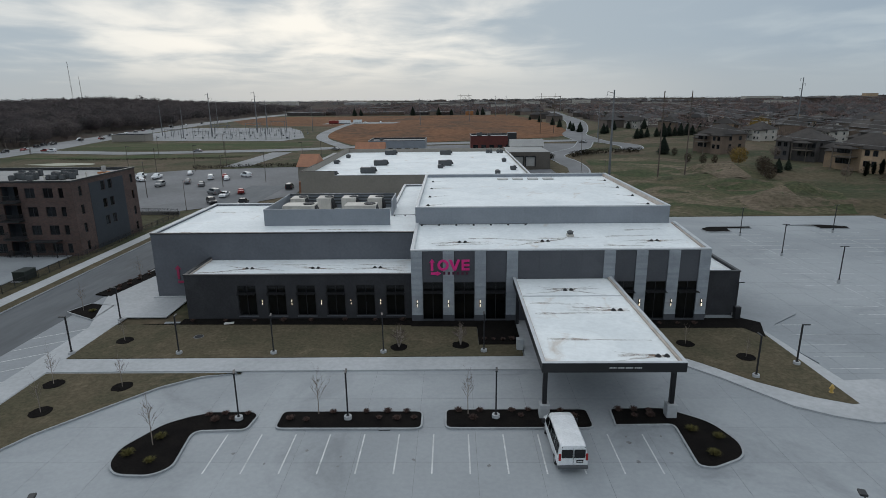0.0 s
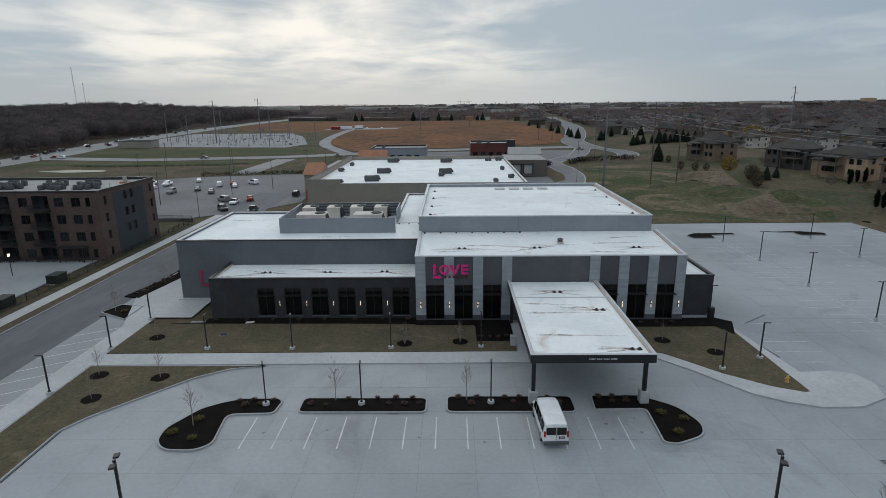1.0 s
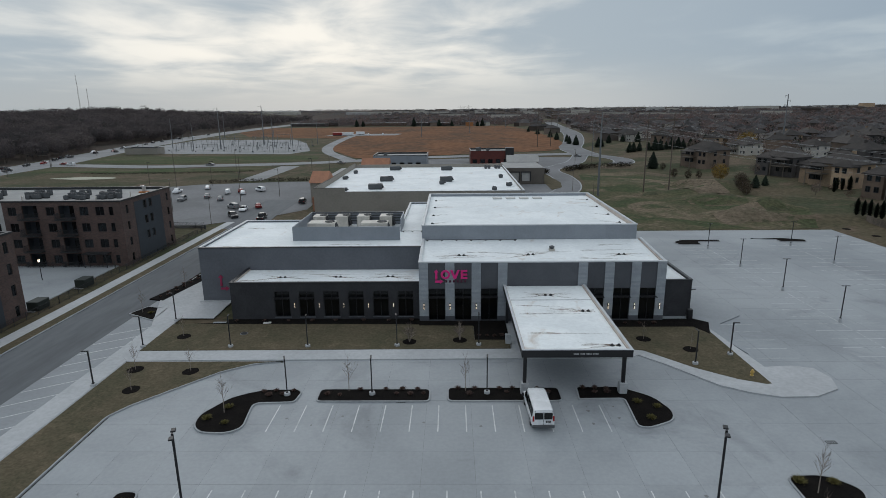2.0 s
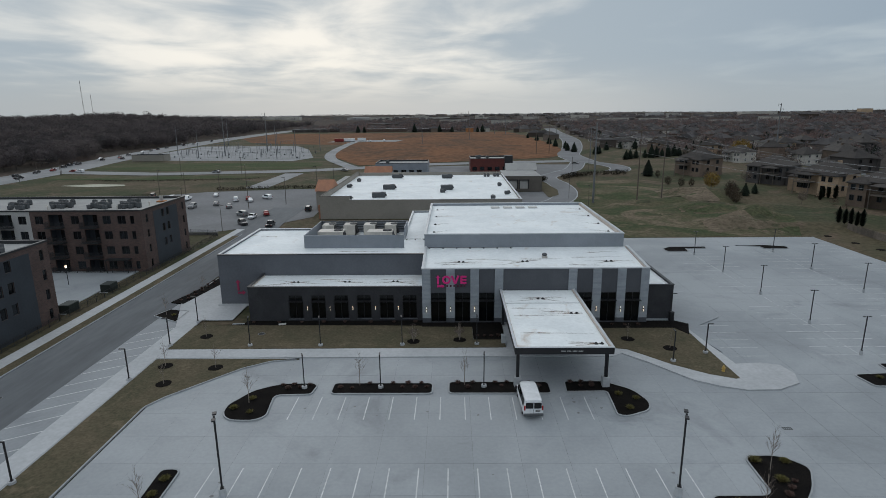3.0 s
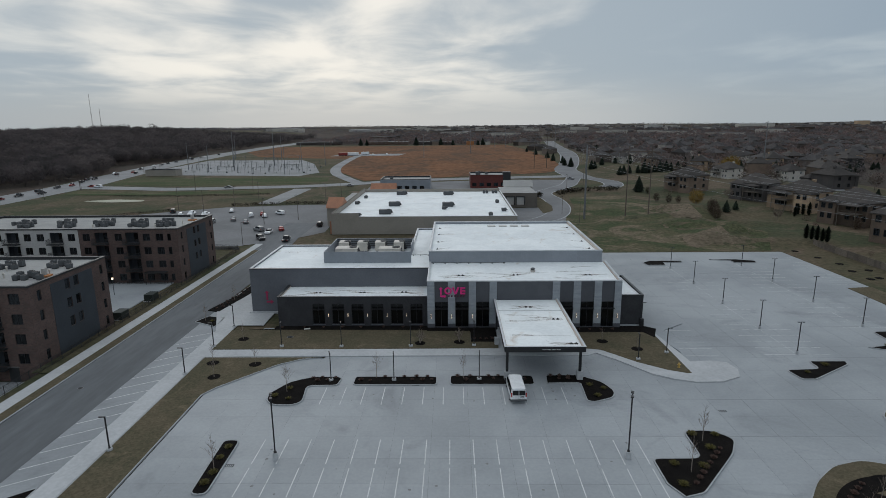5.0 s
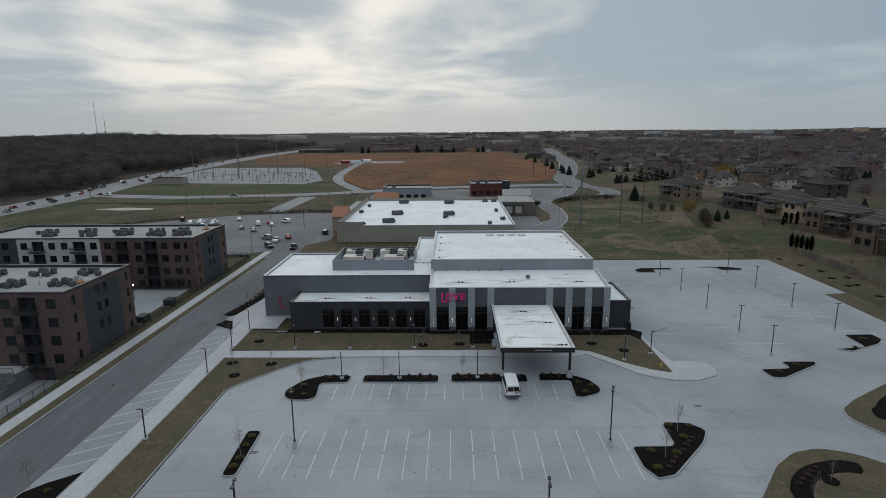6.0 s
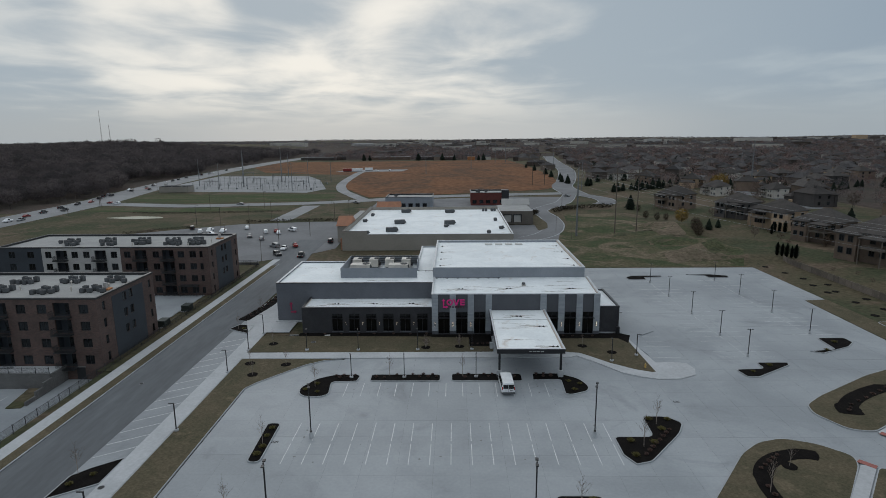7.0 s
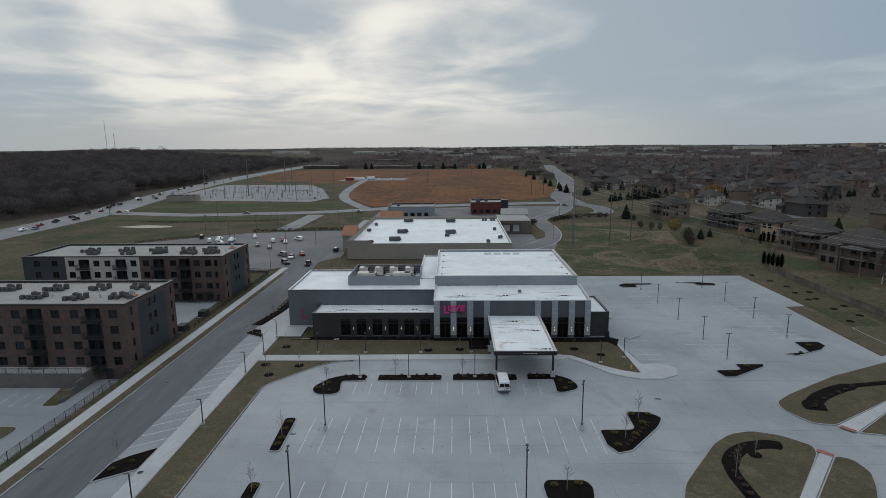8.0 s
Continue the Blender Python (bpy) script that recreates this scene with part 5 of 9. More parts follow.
flatshape("up_arrow", [(-2.15, -0.42), (-1.85, -0.42), (-1.85, 0.62), (-1.68, 0.62), (-2.0, 1.02), (-2.32, 0.62), (-2.15, 0.62)])
flatshape("side_arrow", [(-2.15, -0.88), (-1.45, -0.88), (-1.45, -1.05), (-1.0, -0.73), (-1.45, -0.42), (-1.45, -0.58), (-2.15, -0.58)])
circ = [(math.cos(2 * math.pi * k / 32), math.sin(2 * math.pi * k / 32)) for k in range(32)]
flatshape("ring", [(-0.72 + 0.66 * c, 0.28 + 0.66 * s) for c, s in circ], [(-0.72 + 0.36 * c, 0.28 + 0.38 * s) for c, s in circ])
flatshape("chevron", [(-0.05, 0.92), (0.30, 0.92), (0.62, 0.08), (0.94, 0.92), (1.28, 0.92), (0.78, -0.36), (0.46, -0.36)])
flatshape("upright_bar", [(1.42, -0.36), (1.72, -0.36), (1.72, 0.92), (1.42, 0.92)])
for z in (-0.36, 0.145, 0.65):
    flatshape("cross_bar", [(1.722, z), (2.34, z), (2.34, z + 0.27), (1.722, z + 0.27)])
for k in range(6):
    x = -0.72 + k * 0.53
    flatshape("small_bar", [(x, -0.86), (x + 0.26, -0.86), (x + 0.26, -0.54), (x, -0.54)], material=M["plum"], depth=0.08)
side = thing("wall_sign", (-36.6, BY - 0.02, 3.2), "dim magenta arrow shapes on the slate wall", "sign")


def stand(bm):
    bmesh.ops.rotate(bm, cent=(0, 0, 0), matrix=Matrix.Rotation(radians(90), 3, "X"), verts=bm.verts)
    return bm


part("up_arrow", stand(slab(bmesh.new(), [(-0.16, -0.5), (0.16, -0.5), (0.16, 0.9), (0.42, 0.9), (0.0, 1.4), (-0.42, 0.9), (-0.16, 0.9)], 0.0, 0.1)), M["dim_pink"], side)
part("side_arrow", stand(slab(bmesh.new(), [(-0.16, -1.05), (0.7, -1.05), (0.7, -1.3), (1.2, -0.88), (0.7, -0.48), (0.7, -0.72), (-0.16, -0.72)], 0.0, 0.1)), M["dim_pink"], side)


def wall_lamp():
    e = thing("wall_lamp", (0, 0, 0), "slim black wall lamp with a warm glowing tube", "wall lamp", group="facade wall lamps")
    part("backplate", boxes((-0.09, 0.09, -0.04, 0.0, -0.45, 0.45), bevel=0.01), M["black"], e)
    part("bracket", boxes((-0.05, 0.05, -0.16, -0.042, -0.08, 0.08), bevel=0.01), M["black"], e)
    for z in (0.08, -0.42):
        bm = bmesh.new()
        tube(bm, (0, -0.14, z), (0, -0.14, z + 0.34), 0.04, 0.04, 10)
        part("tube", bm, M["lamp_glow"], e, "glowing warm tube")
    bm = bmesh.new()
    tube(bm, (0, -0.14, 0.421), (0, -0.14, 0.47), 0.075, 0.06, 10)
    part("cap", bm, M["black"], e)
    return e


proto = wall_lamp()
first = True
for x, y, z in [((a + b) / 2, FY - 0.20, 2.4) for a, b in PILASTERS if not 5 < (a + b) / 2 < 18.5] + [(-25.85 + 2.25 + 0.66 + k * 3.57, WY - 0.002, 2.25) for k in range(5)]:
    if first:
        proto.matrix_basis = pose(x, y, z)
        first = False
    else:
        copy_thing(proto, pose(x, y, z) @ Matrix.Scale(0.72 if x < -5 else 1.0, 4))

# ---- lot furniture: lamps, stripes, trees, shrubs ----
def parking_lamp():
    e = thing("parking_lamp", (0, 0, 0), "tall black parking lot lamp with two heads on a concrete base", "lamp post", group="parking lot lamps")
    bm = bmesh.new()
    tube(bm, (0, 0, -0.02), (0, 0, 0.85), 0.32, 0.30, 14)
    part("base", bm, M["walk"], e, "pale round concrete base")
    part("base_cover", boxes((-0.17, 0.17, -0.17, 0.17, 0.85, 0.97), bevel=0.02), M["black"], e)
    part("pole", boxes((-0.075, 0.075, -0.075, 0.075, 0.97, 7.75)), M["black"], e)
    for k, (dx, dy) in enumerate(((-1, 0), (1, 0))):
        bm = bmesh.new()
        tube(bm, (0.07 * dx, 0, 7.62), (0.35 * dx, 0, 7.66), 0.04, 0.04, 6)
        arm = part("arm", bm, M["black"], e)
        part("head", boxes((min(0.33 * dx, 0.80 * dx), max(0.33 * dx, 0.80 * dx), -0.17, 0.17, 7.60, 7.73), bevel=0.03), M["black"], arm)
    return e


lamp = parking_lamp()
lamp.matrix_basis = pose(19.05, 27.05, 0, 0, 0, 72)
for x, y, rz in ((-20.0, 26.7, 108), (-20.0, 8.2, 100), (8.35, 8.6, 84)):
    copy_thing(lamp, pose(x, y, 0, 0, 0, rz))
for x in (54.2, 72.9):
    for y in ((55.6, 66.8, 81.0, 95.2, 109.2) if x < 60 else (67.8, 82.0, 97.1, 111.4)):
        copy_thing(lamp, pose(x, y, 0) @ Matrix.Scale(0.70, 4))


def path_lamp():
    e = thing("path_lamp", (0, 0, 0), "black path lamp with one slim arm on a concrete base", "lamp post", group="path lamps")
    bm = bmesh.new()
    tube(bm, (0, 0, 0), (0, 0, 0.26), 0.34, 0.32, 14)
    part("base", bm, M["walk"], e, "pale round concrete base")
    part("base_cover", boxes((-0.12, 0.12, -0.12, 0.12, 0.26, 0.34), bevel=0.015), M["black"], e)
    part("pole", boxes((-0.06, 0.06, -0.06, 0.06, 0.34, 4.1)), M["black"], e)
    part("head", boxes((-0.72, 0.06, -0.09, 0.09, 4.1, 4.2), bevel=0.02), M["black"], e)
    return e


pl = path_lamp()
pl.matrix_basis = pose(-40.2, 58.8, 0.14)
for x, y, rz in ((-28.8, 58.8, -80), (-18.8, 58.75, -80), (-7.3, 58.9, -80), (3.2, 59.1, -90), (-40.3, 68.1, 0), (-40.2, 48.3, 0), (-39.6, 28.3, 0), (-39.4, 8.2, 0),
                 (-17.9, 46.2, -70), (-8.8, 46.3, -85), (3.5, 46.5, -95), (33.9, 68.9, 180), (33.8, 56.0, 180), (28.5, 53.4, -90)):
    copy_thing(pl, pose(x, y, 0.13, 0, 0, rz))

# painted stall lines
line_mesh = mesh_of(boxes((-0.055, 0.055, 0, 5.0, 0.003, 0.009)), M["paint"])
line_mesh.name = "stall_line"
worn_mesh = mesh_of(boxes((-0.05, 0.05, 0, 5.0, 0.003, 0.009)), M["paint_worn"])
worn_mesh.name = "worn_stall_line"


def stripe(x, y, length=5.0, rz=0.0, group="front stall lines"):
    ob = new("stall_line", worn_mesh if x > 40 else line_mesh)
    ob.matrix_basis = pose(x, y, 0, 0, 0, rz) @ Matrix.Diagonal((1, length / 5.0, 1, 1))
    tagged(ob, "white painted stall line on the concrete, slightly worn", "road marking", group)


for i in range(14):
    x = -18.06 + 2.743 * i
    if x < 17:
        stripe(x, 39.25, 4.9)
for i in range(17):
    x = -22.42 + 2.72 * i
    stripe(x, 25.85, 4.9, group="middle stall lines")
    stripe(x, 20.2, 4.9, group="middle stall lines")
for i in range(14):
    x = -22.4 + 2.72 * i
    if x < 9.5:
        stripe(x, 8.3, 5.0, group="near stall lines")
        stripe(x, 3.0, 5.0, group="near stall lines")
for x, y0, y1 in ((54.1, 55.5, 111.5), (72.5, 67.5, 113.5)):
    n = int((y1 - y0) / 2.74)
    for i in range(n + 1):
        y = y0 + i * 2.74
        stripe(x + 0.1, y, 5.2, 90, "east stall lines")
        stripe(x + 5.4, y, 5.2, 90, "east stall lines")
    ob = new("stall_line", worn_mesh)
    ob.matrix_basis = pose(x, y0, 0.001) @ Matrix.Diagonal((1, (y1 - y0) / 5.0, 1, 1))
    tagged(ob, "long white painted line between two rows of stalls", "road marking", "east stall lines")
for i in range(5):
    stripe(41.8, 55.2 + i * 2.74, 5.2, 90, "building side stall lines")
for i in range(9):
    stripe(41.6, 83 + i * 2.74, 5.2, 90, "building side stall lines")
for i in range(10):
    stripe(90.9, 94.5 + i * 2.9, 5.0, 90, "east edge stall lines")
for i in range(14):
    stripe(-42.95, 24.3 + i * 3.19, 5.3, 122, "street stall lines")


def cover_plate(x, y, z, r, label):
    e = thing("manhole_cover", (x, y, z), label, "manhole cover")
    bm = bmesh.new()
    tube(bm, (0, 0, -0.02), (0, 0, 0.012), r, r, 18)
    part("ring", bm, M["steel"], e)
    bm = bmesh.new()
    tube(bm, (0, 0, 0.012), (0, 0, 0.02), r * 0.82, r * 0.82, 18)
    part("lid", bm, M["grille"], e)


cover_plate(-42.2, 15.0, 0.15, 0.42, "dark iron manhole cover in the sidewalk")
cover_plate(-28.6, 63.1, 0.15, 0.55, "dark iron manhole cover in the lawn")
cover_plate(-53.2, 44.0, -0.004, 0.4, "dark iron manhole cover in the street")
for x, y, z in ((-24.7, 25.5, 0.0), (-5.6, 44.9, 0.0), (34.2, 37.5, 0.0), (-56.5, 15.9, 0.0)):
    e = thing("storm_drain", (x, y, z), "dark iron storm drain grate beside the kerb", "storm drain")
    part("frame", wall(bmesh.new(), 0.9, -0.25, 0.25, 0.02, [(0.06 + k * 0.2, 0.2 + k * 0.2, -0.2, 0.2) for k in range(4)], pose(-0.45, 0, 0.022, -90)), M["grille"], e)
hyd = thing("fire_hydrant", (33.6, 50.4, 0.15), "weathered yellow fire hydrant at the tip of the lawn", "fire hydrant")
bm = bmesh.new()
tube(bm, (0, 0, 0), (0, 0, 0.06), 0.2, 0.2, 12)
tube(bm, (0, 0, 0.06), (0, 0, 0.55), 0.13, 0.13, 12)
tube(bm, (0, 0, 0.55), (0, 0, 0.75), 0.16, 0.07, 12)
part("barrel", bm, M["yellow"], hyd)
for d in (-1, 1):
    bm = bmesh.new()
    tube(bm, (0.1 * d, 0, 0.42), (0.24 * d, 0, 0.42), 0.07, 0.07, 8)
    part("nozzle", bm, M["yellow"], hyd)


# bare young trees
def branch(bm, tw, rng, a, d, length, r, depth):
    b = a + d * length
    tube(bm if depth < 2 else tw, a, b, r, r * 0.55, 5 if depth < 2 else 3, False)
    if depth >= 3:
        return
    for _ in range(rng.randint(3, 4) if depth else 5):
        t = rng.uniform(0.35, 1.0)
        ax = Vector((rng.uniform(-1, 1), rng.uniform(-1, 1), rng.uniform(-0.2, 0.3))).normalized()
        nd = (d + ax * rng.uniform(0.45, 0.85)).normalized()
        nd = (nd + Vector((0, 0, 0.25))).normalized()
        branch(bm, tw, rng, a + d * length * t, nd, length * rng.uniform(0.42, 0.62), r * 0.5, depth + 1)


def bare_tree(seed, h, label, spread=1.0, twig_r=1.0, stems=1):
    rng = random.Random(seed)
    e = thing("bare_tree", (0, 0, 0), label, "tree", group="bare young trees")
    bm, tw = bmesh.new(), bmesh.new()
    for s in range(stems):
        d = Vector((rng.uniform(-0.3, 0.3), rng.uniform(-0.3, 0.3), 1)).normalized() if stems > 1 else Vector((0.02, 0.01, 1)).normalized()
        tube(bm, (0, 0, 0), d * h * 0.3, 0.055 * twig_r, 0.045 * twig_r, 7, False)
        base = d * h * 0.3
        tube(bm, base, base + Vector((0, 0, h * 0.45)), 0.045 * twig_r, 0.018 * twig_r, 6, False)
        for k in range(11):
            t = k / 11
            a = base + Vector((0, 0, h * 0.42 * t))
            ang = k * 2.4 + rng.uniform(-0.4, 0.4)
            dd = Vector((math.cos(ang) * 0.62 * spread, math.sin(ang) * 0.62 * spread, 0.8)).normalized()
            branch(bm, tw, rng, a, dd, h * rng.uniform(0.2, 0.3) * (1.1 - 0.5 * t), 0.02 * twig_r, 1)
        branch(bm, tw, rng, base + Vector((0, 0, h * 0.4)), Vector((0, 0, 1)), h * 0.28, 0.018 * twig_r, 1)
    part("trunk", bm, M["bark_pale"], e)
    part("crown", tw, M["twig"], e, "thin bare grey-brown twigs")
    return e


T1 = bare_tree(1, 4.4, "bare young tree with a slim upright crown in black mulch", 0.75, 0.8)
T2 = bare_tree(2, 3.6, "bare young tree with thin twigs in a mulch ring", 0.8, 0.65)
T3 = bare_tree(3, 2.5, "bare multi-stemmed small tree in a mulch ring", 1.9, 0.9, 4)
T1.matrix_basis = pose(-23.3, 42.6, 0.13)
for x, y, s, rz in ((-11.4, 47.0, 0.95, 40), (1.2, 47.0, 0.95, 100), (-46.8, 17.8, 0.95, 70), (-25.8, 11.0, 0.9, 15), (-26.1, 24.8, 0.9, 200), (28.6, 30.4, 1.0, 60), (24.9, 24.4, 1.0, 150), (13.8, 11.5, 0.95, 20), (36.2, 14.6, 1.1, 80), (-47.0, 71.5, 0.8, 30), (-46.2, 84, 0.8, 250)):
    copy_thing(T1, pose(x, y, 0.13, 0, 0, rz) @ Matrix.Scale(s, 4))
T2.matrix_basis = pose(-37.6, 52.2, 0.15)
RINGS = [(-37.6, 52.2), (-30.8, 51.7), (-35.4, 47.3), (-36.4, 62.1), (24.8, 60.8), (29.6, 57.5), (41.4, 19.9)]
for i, (x, y) in enumerate(RINGS[1:]):
    copy_thing(T2, pose(x, y, 0.15, 0, 0, 67 * i) @ Matrix.Scale((0.95, 0.9, 0.85, 0.7, 0.7, 0.9)[i], 4))
T3.matrix_basis = pose(-5.8, 60.1, 0.15) @ Matrix.Diagonal((1.3, 1.3, 1.0, 1))
copy_thing(T3, pose(0.8, 60.6, 0.15, 0, 0, 130))
RINGS += [(-5.8, 60.1), (0.8, 60.6)]
disc = bmesh.new()
rr = random.Random(7)
o = [((0.92 + rr.uniform(-0.07, 0.07)) * math.cos(2 * math.pi * k / 20), (0.92 + rr.uniform(-0.07, 0.07)) * math.sin(2 * math.pi * k / 20)) for k in range(20)]
slab(disc, o, -0.03, 0.035)
ring_mesh = mesh_of(disc, M["mulch"])
ring_mesh.name = "mulch_ring"
EAST = [(97.5, 120), (98.6, 113), (97.0, 106), (96.5, 99), (98.8, 99.5), (97.5, 90), (100, 84), (95, 80), (96, 128), (101.5, 92), (101, 106)]
for i, (x, y) in enumerate(RINGS + EAST):
    ob = new("mulch_ring", ring_mesh)
    ob.matrix_basis = pose(x, y, 0.15 if i < len(RINGS) else H(x, y) + 0.03, 0, 0, 40 * i)
    tagged(ob, "round ring of black mulch in the lawn", "mulch ring", "mulch rings")


def tuft(seed, n, w, h, width, material, label, category, group, droop=0.2):
    """A low shrub of many thin leaning blades."""
    rng = random.Random(seed)
    bm = bmesh.new()
    for _ in range(n):
        a = rng.uniform(0, 2 * math.pi)
        r = w * math.sqrt(rng.random()) * 0.35
        b = Vector((r * math.cos(a), r * math.sin(a), 0))
        k = rng.uniform(0.35, 1.0)
        tip = b + Vector((math.cos(a) * w * 0.6 * k, math.sin(a) * w * 0.6 * k, h * rng.uniform(0.45, 1.0) * (1.15 - 0.6 * k)))
        s = Vector((-math.sin(a), math.cos(a), 0)) * width
        mid = (b + tip) / 2 + Vector((0, 0, h * droop))
        v = [bm.verts.new(c) for c in (b - s, b + s, mid + s * 0.8, mid - s * 0.8, tip)]
        bm.faces.new((v[0], v[1], v[2], v[3]))
        bm.faces.new((v[3], v[2], v[4]))
    e = thing("shrub", (0, 0, 0), label, category, group=group)
    part("foliage", bm, material, e)
    return e


S1 = tuft(11, 190, 0.52, 0.42, 0.013, M["rust_shrub"], "low rusty brown dormant shrub in black mulch", "shrub", "rusty shrubs")
S2 = tuft(12, 190, 0.78, 0.42, 0.02, M["ochre_shrub"], "spreading ochre-green juniper in black mulch", "shrub", "ochre junipers")
S1.matrix_basis = pose(-13.6, 46.2, 0.13)
rng = random.Random(21)
SPOTS = [(-12.2, 46.0), (-7.4, 47.3), (-6.2, 46.3), (-5.6, 47.3), (-4.7, 46.2), (-4.0, 47.3), (-3.3, 46.3), (-10.2, 47.2), (0.4, 47.4), (1.6, 46.2), (2.2, 47.4), (4.9, 47.4), (5.6, 46.6), (6.3, 47.5), (9.0, 47.4), (9.9, 46.4), (13.9, 47.5), (15.2, 47.5), (16.4, 47.3), (15.0, 46.6), (16.3, 46.6),
         (-20.6, 46.8), (-19.3, 47.0), (-18.4, 46.2), (-17.4, 47.0), (-19.8, 46.0)]
SPOTS += [(24.6 + k * 0.75, 22.4 + k * 0.9) for k in range(8)] + [(35.9 + 0.1 * k, 6 + 1.6 * k) for k in range(7)] + [(37.6 + 0.9 * k, 19.3 + 0.75 * k) for k in range(5)] + [(60 + 1.9 * k, 36.2 + 1.15 * k) for k in range(6)] + [(58.4, 34.3), (59.2, 35.2), (72.5, 43.2), (75, 43.8), (78, 44.6)]
SPOTS += [(-31 + 3.57 * k + rng.uniform(-0.4, 0.4), 67.6) for k in range(8)] + [(x, 62 + rng.uniform(-0.2, 0.2)) for x in (3.4, 4.4, 5.4, 6.4)] + [(x, 66.2) for x in (20, 22, 24, 26, 28)]
for k in range(11):
    SPOTS += [(-47.9 + 0.22 * k, 78.6 + 2.3 * k), (-46.9 + 0.22 * k, 79.4 + 2.3 * k)]
for i, (x, y) in enumerate(SPOTS):
    z = 0.17 if y > 60 or x > 33 else 0.13
    copy_thing(S1, pose(x, y, z, 0, 0, rng.uniform(0, 360)) @ Matrix.Scale(rng.uniform(0.75, 1.15), 4))
S2.matrix_basis = pose(-24.6, 41.4, 0.13)
for x, y in ((-22.5, 40.6), (-23.2, 43.6), (18.9, 44.6), (20.6, 43.6), (19.3, 41.4), (-26.0, 22.2), (-25.9, 24.0), (-26.2, 26.8), (-26.1, 28.9), (27.9, 31.8), (30.6, 31.6), (23.6, 25.8), (23.2, 22.2), (26.6, 25.4), (28.8, 28.9), (12.4, 12.6), (15.6, 12.9), (-26.0, 8.6), (-25.8, 11.9), (-44.8, 17.6), (-46.4, 15.6), (-45.6, 71.2), (51.6, 48.6), (55.8, 51.2), (70.5, 58.6), (74.6, 62.6)):
    copy_thing(S2, pose(x, y, 0.13, 0, 0, rng.uniform(0, 360)) @ Matrix.Scale(rng.uniform(0.8, 1.15), 4))

# small things by the entrance
e = thing("utility_cabinet", (7.0, 59.6, 0.14), "pale concrete post box beside the entrance walk", "cabinet")
part("body", boxes((-0.35, 0.35, -0.3, 0.3, 0, 1.15), bevel=0.03), M["walk"], e)
part("lid", boxes((-0.38, 0.38, -0.33, 0.33, 1.152, 1.22), bevel=0.02), M["walk"], e)
e = thing("service_box", (33.6, 67.9, 0.15), "black metering cabinet beside the annex", "cabinet")
part("body", boxes((-0.35, 0.35, -0.3, 0.3, 0, 1.5), bevel=0.03), M["black"], e)
part("door", boxes((-0.3, 0.3, -0.325, -0.302, 0.1, 1.4), bevel=0.01), M["black"], e)
e = thing("notice_board", (-26.6, 66.9, 0.17), "small white board lying on the mulch bed", "board", rz=12)
part("board", boxes((-0.55, 0.55, -0.3, 0.3, 0.0, 0.05), bevel=0.01), M["trim_white"], e)

# small oil marks in the stalls
rng = random.Random(31)
for i in range(26):
    x, y = (-18.06 + 2.743 * rng.randint(0, 12) + 1.37, rng.uniform(39.6, 44)) if i < 13 else (-22.4 + 2.72 * rng.randint(0, 15) + 1.36, rng.uniform(20.5, 30.5))
    bm = bmesh.new()
    r = rng.uniform(0.08, 0.22)
    slab(bm, [(r * rng.uniform(0.6, 1.2) * math.cos(k * 0.628), r * rng.uniform(0.6, 1.2) * math.sin(k * 0.628)) for k in range(10)], 0.001, 0.005)
    ob = solo("oil_stain", bm, M["oil"], "small dark oil mark in a parking stall", "stain", group="oil marks")
    ob.location = (x, y, 0.001)

# ---- vehicles ----
def loft(bm, rings):
    vs = [[bm.verts.new(c) for c in r] for r in rings]
    n = len(rings[0])
    for a, b in zip(vs, vs[1:]):
        for i in range(n):
            j = (i + 1) % n
            bm.faces.new((a[i], b[i], b[j], a[j]))
    bm.faces.new(vs[0])
    bm.faces.new(vs[-1][::-1])
    bmesh.ops.recalc_face_normals(bm, faces=bm.faces[:])
    return bm


def body_ring(y, w, zb, zw, zt, wt):
    """A rounded section across a vehicle: sill, waist and roof."""
    h = w / 2
    t = wt / 2
    return [(-h * 0.93, y, zb), (-h, y, zb + 0.15), (-h, y, zw - 0.08), (-h * 0.97, y, zw), (-t, y, zt - 0.09), (-t * 0.88, y, zt), (0, y, zt + 0.03), (t * 0.88, y, zt), (t, y, zt - 0.09), (h * 0.97, y, zw), (h, y, zw - 0.08), (h, y, zb + 0.15), (h * 0.93, y, zb)]


def wheel_set(e, xs, ys, r, n=14):
    for x in xs:
        for y in ys:
            s = 1 if x > 0 else -1
            bm = bmesh.new()
            tube(bm, (x - 0.22 * s, y, r), (x, y, r), r, r, n)
            t = part("wheel", bm, M["rubber"], e)
            bm = bmesh.new()
            tube(bm, (x, y, r), (x + 0.015 * s, y, r), r * 0.6, r * 0.55, n)
            part("rim", bm, M["rim"], t)


